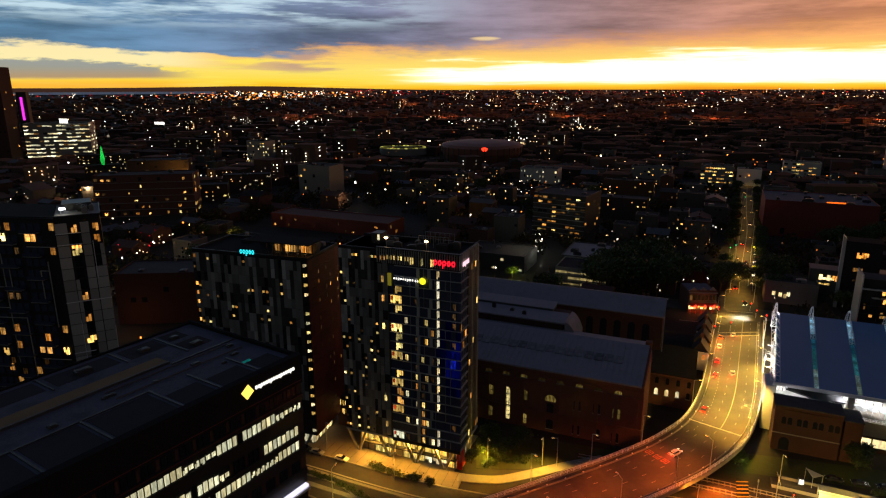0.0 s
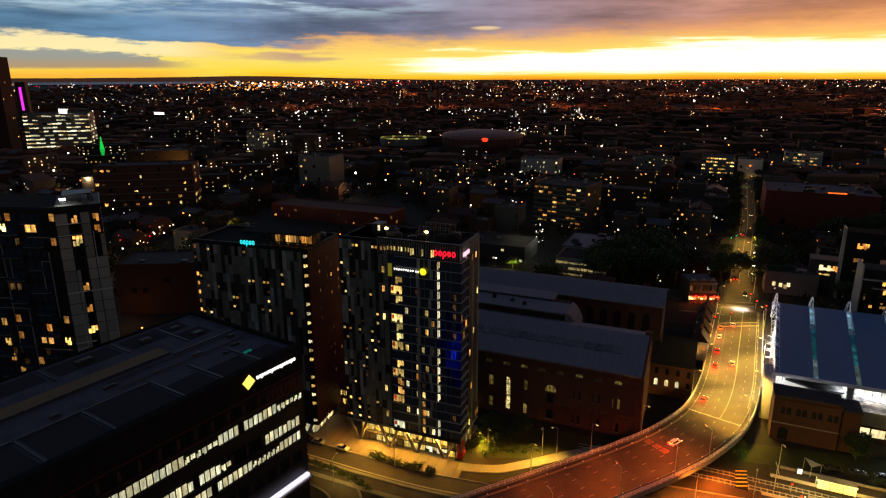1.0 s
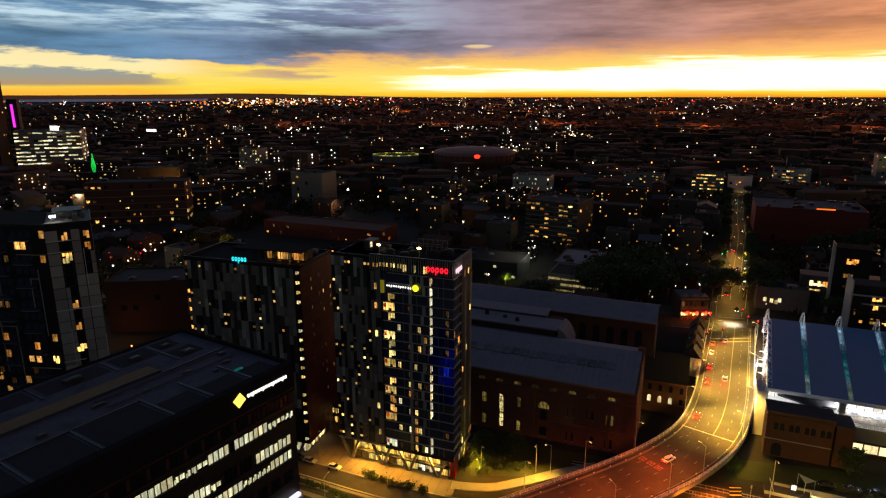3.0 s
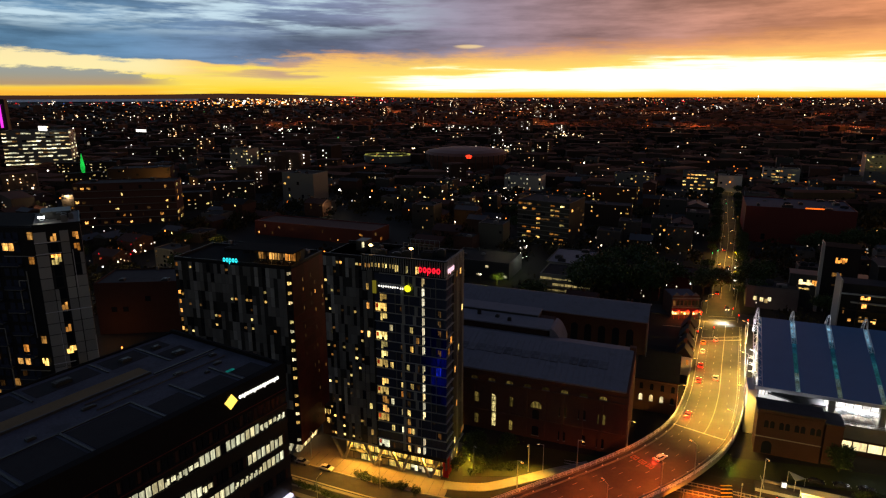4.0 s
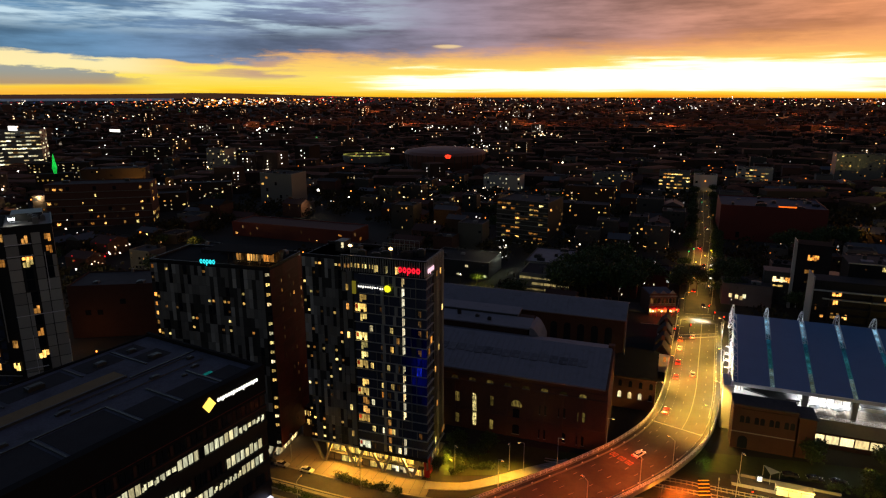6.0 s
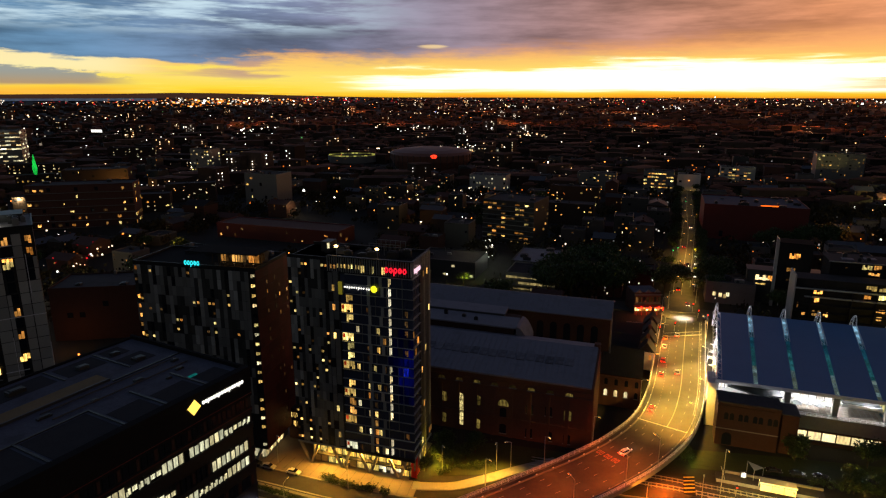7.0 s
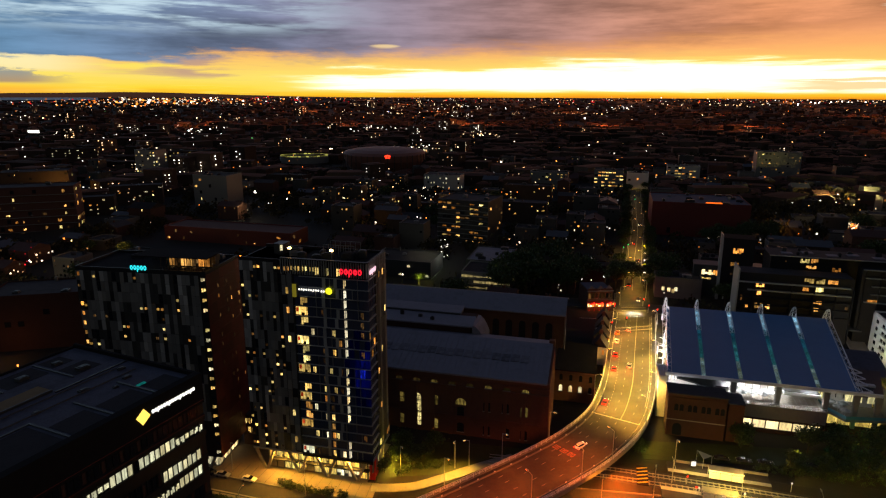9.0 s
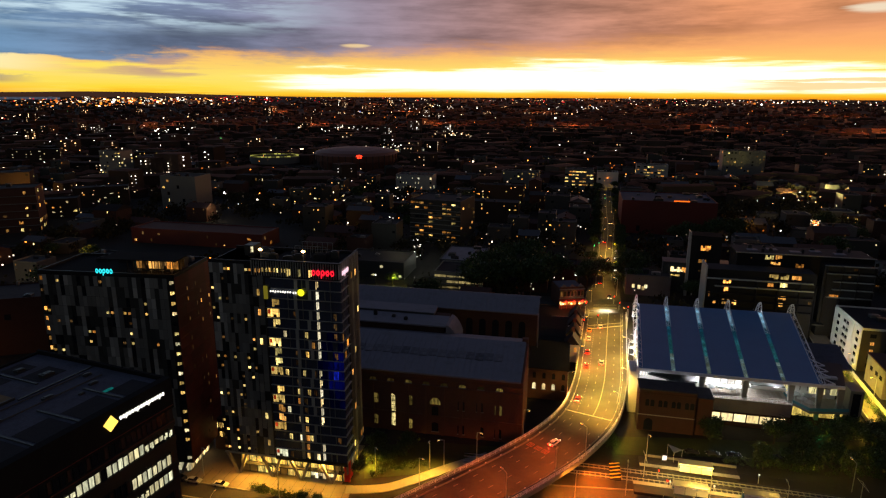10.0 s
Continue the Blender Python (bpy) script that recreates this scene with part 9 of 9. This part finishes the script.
def shrub_bed(name, line, half, h, n, seed, label):
    """A planted strip: leaves heaped in uneven clumps along a line."""
    rnd = random.Random(seed)
    v, f = [], []
    pts = [p for p, a in walk_along(line, 0.4)]
    heaps = [(rnd.choice(pts) + Vector((rnd.uniform(-half, half), rnd.uniform(-half, half), 0)), rnd.uniform(0.5, 1.0)) for k in range(int(len(pts) * 0.8))]
    for k in range(n):
        c, s = rnd.choice(heaps)
        p = c + Vector((rnd.gauss(0, 0.4), rnd.gauss(0, 0.4), abs(rnd.gauss(0, 0.45)) * h * s + 0.1))
        nn = Vector((rnd.gauss(0, 1), rnd.gauss(0, 1), rnd.gauss(0.8, 1))).normalized()
        u = nn.orthogonal().normalized()
        w = nn.cross(u)
        g = rnd.uniform(0.12, 0.28)
        i = len(v)
        v += [tuple(p + u * g), tuple(p + w * g * 0.6), tuple(p - u * g), tuple(p - w * g * 0.6)]
        f.append((i, i + 1, i + 2, i + 3))
    me = bpy.data.meshes.new(name)
    me.from_pydata(v, [], f)
    me.materials.append(M["leaf"])
    tagged(new(name, me), label, "shrubs", kind="stuff")


shrub_bed("shrubs", [Vector((-21.5, 160.2, 0.1)), Vector((-12, 155.5, 0.1)), Vector((-3.5, 151.4, 0.1))], 1.0, 1.9, 4500, 5, "dense green shrubs in a bed by the kerb")
shrub_bed("shrubs", [Vector((-40, 157.5, 0.1)), Vector((-32, 153.6, 0.1)), Vector((-24, 148.5, 0.1)), Vector((-20, 144, 0.1))], 0.8, 0.9, 3000, 6, "low green planting on the traffic island")
shrub_bed("shrubs", [Vector((10, 160.5, 0.1)), Vector((18, 162.5, 0.1)), Vector((27, 163, 0.1))], 1.6, 1.2, 3000, 7, "garden bed lit yellow at the tower's corner")

shrub_bed("shrubs", [Vector((213, 210, 0.8)), Vector((202, 190, 0.1)), Vector((193, 172, 0.1)), Vector((184, 153, 0.1))], 0.9, 1.6, 4000, 8, "green hedge along the lamp-lit lane")
shrub_bed("shrubs", [Vector((118, 146.5, 0.1)), Vector((145, 136.5, 0.1)), Vector((175, 125, 0.1))], 2.2, 1.7, 7000, 9, "dense hedge between lawn and tracks")


def lawn():
    bm = bmesh.new()
    ribbon(bm, [Vector((10, 168, 0)), Vector((30, 167, 0)), Vector((50, 160, 0))], -8, 9, -0.4, 0.06)
    tagged(part("lawn", bm, M["grass"]), "dark lawn below the brick power station", "lawn", kind="structure")
    bm = bmesh.new()
    ribbon(bm, [Vector((88, 161.5, 0)), Vector((115, 155, 0)), Vector((150, 145, 0)), Vector((185, 134, 0))], -5.5, 5.0, -0.4, 0.06)
    tagged(part("lawn", bm, M["grass"]), "olive lawn between the depot and the light rail", "lawn", kind="structure")


lawn()


# ---------------------------------------------------------------- light rail stop
RAIL = [Vector((40, 163.5, 0)), Vector((70, 152.8, 0)), Vector((86.3, 145.8, 0)), Vector((113.6, 133.1, 0)), Vector((150, 116.2, 0)), Vector((200, 93, 0))]


def light_rail():
    T = thing("light_rail_track", 0, 0, 0, 0, "light rail tracks on sleepers in dark ballast", "railway", kind="structure")
    line = spline(RAIL, 10)
    bm = bmesh.new()
    ribbon(bm, line, -4.2, 4.2, -0.4, 0.05)
    part("ballast", bm, M["ballast"], T)
    for off in (-2.72, -1.28, 1.28, 2.72):
        bm = bmesh.new()
        ribbon(bm, line, off - 0.05, off + 0.05, 0.1, 0.25)
        part("rail", bm, M["steel"], T)
    bm = bmesh.new()
    box(bm, -0.13, -1.25, 0.03, 0.13, 1.25, 0.14)
    me = mesh_of("sleeper", bm, M["concrete"])
    for off in (-2.0, 2.0):
        for p, a in walk_along(offset(line, off), 1.5):
            if 70 < p.x < 175:
                piece("sleeper", me, T, p.x, p.y, 0, a)
    # the near platform, then the far one
    for off, a, b, label in ((6.4, 20, 41, "pale platform with a bright edge"), (-6.9, 21, 31, "pale platform with a bright edge")):
        P = thing("pavement", 0, 0, 0, 0, label, "platform", kind="structure")
        bm = bmesh.new()
        ribbon(bm, line[a:b], off - 2.7, off + 2.7, -0.3, 0.9)
        part("platform_slab", bm, M["tar"], P)
        bm = bmesh.new()
        e = off + (1.9 if off < 0 else -1.9)
        ribbon(bm, line[a:b], e - 0.8, e + 0.8, 0.902, 0.93)
        part("edge_stripe", bm, M["line"], P)
        for k in range(1 if off < 0 else 2):
            x, y, ang = (104.6, 142.6, -25.0) if off < 0 else ((97.2, 133.6, -25.0), (113.6, 126.2, -25.0))[k]
            S = thing("platform_shelter", x, y, 0.9, ang, "glazed platform shelter with a flat white roof", "shelter", "platform shelters")
            boxpart("roof", S, M["concrete"], (-4.6, -1.3, 2.6, 4.6, 1.5, 2.85))
            boxpart("fascia", S, M["white_steel"], (-4.65, -1.36, 2.45, 4.65, -1.3, 2.9))
            for x in (-4.5, 0, 4.5):
                bm = bmesh.new()
                bar(bm, (x, 1.0, 0), (x, 1.0, 2.7), 0.14, 0.14)
                part("post", bm, M["steel"], S)
            boxpart("back_glass", S, M["tealglass"], (-4.4, 1.05, 0.3, 4.4, 1.1, 2.3))
            for x in (-3.0, 0.0, 3.0):
                boxpart("screen_panel", S, M["white_steel"], (x - 1.42, -1.3, 0.3, x + 1.42, -1.24, 2.3), "frosted pale screen panel")
            boxpart("bench", S, M["steel"], (-3, 0.3, 0.4, 3, 0.8, 0.48))
            bm = bmesh.new()
            box(bm, -4.6, -0.1, 2.6, 4.6, 0.1, 2.68)
            part("strip_light", bm, glow("shelter_light", (1.0, 0.82, 0.45), 14.0, 0.0, lights=True), S)
            for x in (-3.4, -1.1, 1.2, 3.5):
                boxpart("timetable_panel", S, M["g_white" if x == 1.2 else "line"], (x - 0.5, 0.94, 0.5, x + 0.5, 1.0, 2.2))
    # hatched crossing, kiosk, signs
    K = thing("ticket_kiosk", 98.6, 149.3, 0.9, -18, "small kiosk with a lit white screen", "kiosk")
    boxpart("cabinet", K, M["black"], (-0.7, -0.3, 0, 0.7, 0.3, 2.3))
    boxpart("screen", K, M["g_white"], (-0.6, -0.34, 0.6, 0.6, -0.3, 2.1))
    C = thing("pavement", 82.4, 148.7, 0.06, -23.8, "yellow hatched box across the track", "crossing", kind="structure")
    boxpart("crossing_slab", C, M["bitumen"], (-1.6, -4.8, -0.3, 1.6, 4.8, 0.26))
    for k in range(5):
        bm = bmesh.new()
        bar(bm, (-1.5, -4.2 + k * 1.8, 0.268), (1.5, -3.0 + k * 1.8, 0.268), 0.5, 0.014)
        part("hatch_stripe", bm, M["yellow_line"], C)
    S = thing("railway_signal", 93.0, 143.0, 0, 0, "short signal post with red lights", "signal")
    bm = bmesh.new()
    tube(bm, (0, 0, 0), (0, 0, 3.0), 0.07)
    part("post", bm, M["steel"], S)
    boxpart("signal_head", S, M["black"], (-0.3, -0.2, 2.3, 0.3, 0.2, 3.4))
    boxpart("signal_light", S, M["g_stop"], (-0.2, -0.26, 2.5, 0.2, -0.2, 2.9))
    W = thing("garden_wall", 0, 0, 0, 0, "long low concrete wall beside the tracks", "wall")
    bm = bmesh.new()
    ribbon(bm, line[22:31], -10.0, -9.6, -0.3, 1.6)
    part("wall_body", bm, M["concrete"], W)


light_rail()


def rail_forecourt():
    """Paved ground under and beside the bridge, with a striped barrier, masts and small platform things."""
    F = thing("pavement", 0, 0, 0, 0, "worn paved forecourt under the bridge lit deep orange", "forecourt", kind="structure")
    bm = bmesh.new()
    ribbon(bm, [Vector((46, 147, 0)), Vector((66, 141, 0)), Vector((84, 135.5, 0)), Vector((120, 121.5, 0)), Vector((160, 104, 0))], -2.9, 3.4, -0.3, 0.09)
    part("paving_slab", bm, M["asphalt"], F)
    for off in (3.7, -3.2):
        bm = bmesh.new()
        ribbon(bm, [Vector((46, 147, 0)), Vector((66, 141, 0)), Vector((84, 135.5, 0)), Vector((120, 121.5, 0)), Vector((160, 104, 0))], off - 0.2, off + 0.2, -0.3, 0.26)
        part("kerb", bm, M["concrete"], F)
    for x, y in ((89.3, 144.4), (140, 120.9)):
        T = thing("overhead_mast", x, y, 0, -20, "slim steel mast carrying the overhead wires", "mast", "masts along the tracks")
        bm = bmesh.new()
        tube(bm, (0, 0, 0), (0, 0, 7.4), 0.11, 0.08)
        part("pole", bm, M["steel"], T)
        bm = bmesh.new()
        tube(bm, (0, -3.2, 6.6), (0, 3.2, 6.6), 0.05, n=5)
        tube(bm, (0, 0, 7.3), (0, 3.2, 6.6), 0.03, n=4)
        tube(bm, (0, 0, 7.3), (0, -3.2, 6.6), 0.03, n=4)
        part("bracket_arm", bm, M["steel"], T)
    line = spline(RAIL, 10)
    for off in (-2.0, 2.0):
        wire = thing("overhead_wire", 0, 0, 0, 0, "thin contact wire above the track", "wire", "contact wires")
        bm = bmesh.new()
        pts = [p for p in offset(line, off) if 60 < p.x < 190]
        for p, q in zip(pts, pts[1:]):
            tube(bm, p + Vector((0, 0, 6.5)), q + Vector((0, 0, 6.5)), 0.025, n=4)
        part("conductor", bm, M["black"], wire)
    for x, y, key in ((92.6, 137.6, "g_stop"), (93.3, 137.3, "g_white"), (120.0, 135.2, "g_white"), (104.2, 133.0, "g_white")):
        S = thing("signal_post", x, y, 0.1, -20, "short post with a small bright lamp", "signal", "small signals by the tracks")
        bm = bmesh.new()
        tube(bm, (0, 0, 0), (0, 0, 2.8), 0.06)
        part("post", bm, M["white_steel"], S)
        boxpart("lamp_box", S, M[key], (-0.16, -0.16, 2.5, 0.16, 0.16, 2.9))
    for x, y in ((102.6, 150.4),):
        S = thing("shade_sail", x, y, 0.9, 25, "pale triangular shade sail on posts", "canopy")
        bm = bmesh.new()
        solid(bm, [(-2.2, -1.2, 3.0), (2.2, -1.2, 2.4), (0, 2.4, 3.3)], [(-2.2, -1.2, 3.06), (2.2, -1.2, 2.46), (0, 2.4, 3.36)])
        part("sail", bm, M["canvas"], S)
        for a, b, h in ((-2.2, -1.2, 3.1), (2.2, -1.2, 2.5), (0, 2.4, 3.4)):
            bm = bmesh.new()
            tube(bm, (a, b, 0), (a, b, h), 0.06)
            part("post", bm, M["steel"], S)
    for k in range(7):
        p, q = line[23 + k], line[24 + k]
        d = (q - p).normalized()
        for j in range(1):
            s = p.lerp(q, j / 3) + Vector((-d.y, d.x, 0)) * -9.3
            B = thing("bollard", s.x, s.y, 0.05, 0, "short pale bollard beside the platform", "bollard", "bollards")
            bm = bmesh.new()
            tube(bm, (0, 0, 0), (0, 0, 1.0), 0.12, 0.1, 8)
            part("post", bm, M["concrete"], B)


rail_forecourt()
lamp("shelter_light", "POINT", (98.0, 142.6, 4.6), 2600, (1.0, 0.66, 0.18), 0.3)
lamp("shelter_light", "POINT", (90.0, 139.2, 4.6), 1500, (1.0, 0.62, 0.14), 0.3)


# ---------------------------------------------------------------- vehicles
def car_meshes(paintkey):
    bm = bmesh.new()
    prof = [(-2.15, 0.45), (-2.2, 0.8), (-2.0, 0.98), (-1.3, 1.02), (1.1, 0.98), (2.0, 0.82), (2.2, 0.62), (2.15, 0.4)]
    solid(bm, [(x, -0.88, z) for x, z in prof], [(x, 0.88, z) for x, z in prof])
    bmesh.ops.bevel(bm, geom=bm.edges[:], offset=0.06, segments=1, affect="EDGES")
    body = mesh_of("body", bm, M[paintkey])
    bm = bmesh.new()
    solid(bm, [(-1.6, -0.78, 1.0), (1.0, -0.78, 0.97), (1.0, 0.78, 0.97), (-1.6, 0.78, 1.0)], [(-1.15, -0.62, 1.44), (0.25, -0.62, 1.46), (0.25, 0.62, 1.46), (-1.15, 0.62, 1.44)])
    cabin = mesh_of("cabin_glass", bm, M["glass"])
    bm = bmesh.new()
    box(bm, -1.1, -0.6, 1.44, 0.22, 0.6, 1.49)
    top = mesh_of("roof_panel", bm, M[paintkey])
    return body, cabin, top


CARS = {k: car_meshes(k) for k in ("car_white", "car_dark", "car_red", "car_yellow", "car_silver")}
_bm = bmesh.new()
tube(_bm, (0, -0.11, 0), (0, 0.11, 0), 0.33, n=12)
WHEEL = mesh_of("wheel", _bm, M["tyre"])
_bm = bmesh.new()
box(_bm, -0.05, -0.26, -0.16, 0.05, 0.26, 0.16)
TAIL = mesh_of("tail_lamp", _bm, M["g_stop"])
_bm = bmesh.new()
box(_bm, -0.03, -0.18, -0.08, 0.03, 0.18, 0.08)
HEAD = mesh_of("head_lamp", _bm, M["g_head"])
_bm = bmesh.new()
box(_bm, -0.03, -0.18, -0.08, 0.03, 0.18, 0.08)
UNLIT = mesh_of("head_lamp", _bm, M["steel"])


def car(x, y, z, turn, key, label, running=True, group="cars on the bridge"):
    T = thing("car", x, y, z, turn, label, "car", group)
    for name, me in zip(("body", "cabin_glass", "roof_panel"), CARS[key]):
        piece(name, me, T)
    for a in (-1.35, 1.35):
        for b in (-0.82, 0.82):
            piece("wheel", WHEEL, T, a, b, 0.33)
    for b in (-0.62, 0.62):
        piece("tail_lamp", TAIL if running else UNLIT, T, -2.2, b, 0.78)
        piece("head_lamp", HEAD if running else UNLIT, T, 2.19, b, 0.66)
    if running:
        m = T.matrix_basis
        at = m @ Vector((2.6, 0, 0.7))
        to = m @ Vector((9.0, 0, 0.0))
        lamp("headlight_beam", "SPOT", tuple(at), 160, (1.0, 0.9, 0.7), 0.1, tuple(to), 60)
        lamp("brake_light", "POINT", tuple(m @ Vector((-2.8, 0, 0.75))), 700, (1.0, 0.03, 0.01), 0.1)


def lane_spot(line, k, off):
    p = offset(line, off)[k]
    t = line[k + 1] - line[k - 1]
    return p.x, p.y, p.z + 0.02, math.degrees(math.atan2(t.y, t.x))


for k, off, key, label in ((75, -6.3, "car_yellow", "yellow taxi waiting in the queue"), (73, -6.1, "car_white", "white car waiting in the queue"), (70, -5.9, "car_red", "red-lit hatchback braking in the queue"),
                           (67, -5.8, "car_red", "red car braking behind the queue"), (76, -1.9, "car_white", "white car at the stop line"), (59, -5.6, "car_red", "red car braking on the curve"),
                           (68, -0.4, "car_silver", "silver car moving up to the junction"), (47, -1.0, "car_white", "white car coming up the bridge")):
    car(*lane_spot(FLY, k, off), key, label)
x, y, z, a = lane_spot(STREET, 5, 2.6)
car(x, y, z, a + 180, "car_dark", "dark car with bright headlamps at the junction", group="cars in the street")
for k, off, flip in ((9, -1.8, 0), (14, 1.8, 180), (15, 1.9, 180), (20, -1.8, 0), (26, 1.8, 180)):
    x, y, z, a = lane_spot(STREET, k, off)
    car(x, y, z, a + flip, "car_dark", "distant car in the lamp-lit street", group="cars in the street")
for x, y, key, label in ((-30.4, 163.2, "car_white", "white hatchback parked at the kerb"), (-38.2, 166.6, "car_silver", "silver car parked at the kerb"), (-42.5, 168.8, "car_dark", "dark car parked at the kerb")):
    car(x, y, 0.17, -24, key, label, False, "parked cars")
for x, y, key in ((110, 152.6, "car_dark"), (121.8, 148.6, "car_dark"), (116, 150.6, "car_dark"), (134, 144.6, "car_dark")):
    car(x, y, 0.08, -18, key, "car parked under trees by the light rail", False, "parked cars")


# ---------------------------------------------------------------- traffic signals and shop signs
def shop_plate(k, off, key, w, h, label):
    """A small lit plate on a bracket post at the footpath's edge."""
    p = offset(STREET, off)[k]
    T = thing("shop_sign", p.x, p.y, p.z, -26, label, "sign", "lit signs along the street")
    bm = bmesh.new()
    tube(bm, (0, 0.1, 0), (0, 0.1, 4.4), 0.07)
    part("post", bm, M["steel"], T)
    boxpart("sign_box", T, M["black"], (-w / 2 - 0.08, -0.1, 3.3, w / 2 + 0.08, 0.04, 3.5 + h))
    boxpart("sign_face", T, M[key], (-w / 2, -0.13, 3.4, w / 2, -0.1, 3.4 + h))


for k, key, w, h in ((9, "g_white", 1.1, 0.5), (11, "g_white", 1.2, 0.8), (13, "g_lime", 1.7, 0.8), (14, "g_white", 1.3, 0.9), (16, "g_white", 1.4, 0.9), (17, "g_yellow", 0.9, 2.0), (18, "g_lime", 2.4, 1.0)):
    shop_plate(k, 6.0, key, w, h, "small glowing shop sign on a post")
def signal(x, y, z, turn, key, label):
    T = thing("traffic_light", x, y, z, turn, label, "traffic light", "signals at the junction")
    bm = bmesh.new()
    tube(bm, (0, 0, 0), (0, 0, 4.4), 0.09)
    part("post", bm, M["steel"], T)
    boxpart("signal_box", T, M["black"], (-0.28, -0.2, 3.2, 0.28, 0.2, 4.6))
    for k, zz in enumerate((4.3, 3.9, 3.5)):
        on = (key == "g_stop" and k == 0) or (key == "g_green" and k == 2)
        bm = bmesh.new()
        tube(bm, (0, -0.28, zz), (0, -0.2, zz), 0.36 if on else 0.2, n=10)
        part("signal_lens", bm, M[key] if on else M["glass"], T)


for x, y, key in ((111.6, 238.7, "g_stop"), (120.2, 242.9, "g_stop"), (121.7, 259.2, "g_stop"), (137.7, 257.0, "g_stop"), (139.6, 266.1, "g_stop"), (138.9, 251.0, "g_stop"),
                  (177.0, 370, "g_green"), (183.0, 376, "g_green"), (270.0, 548, "g_green"), (281, 552, "g_green")):
    signal(x, y, rise_at(x, y), 27, key, "traffic light on a steel post showing " + ("red" if key == "g_stop" else "green"))
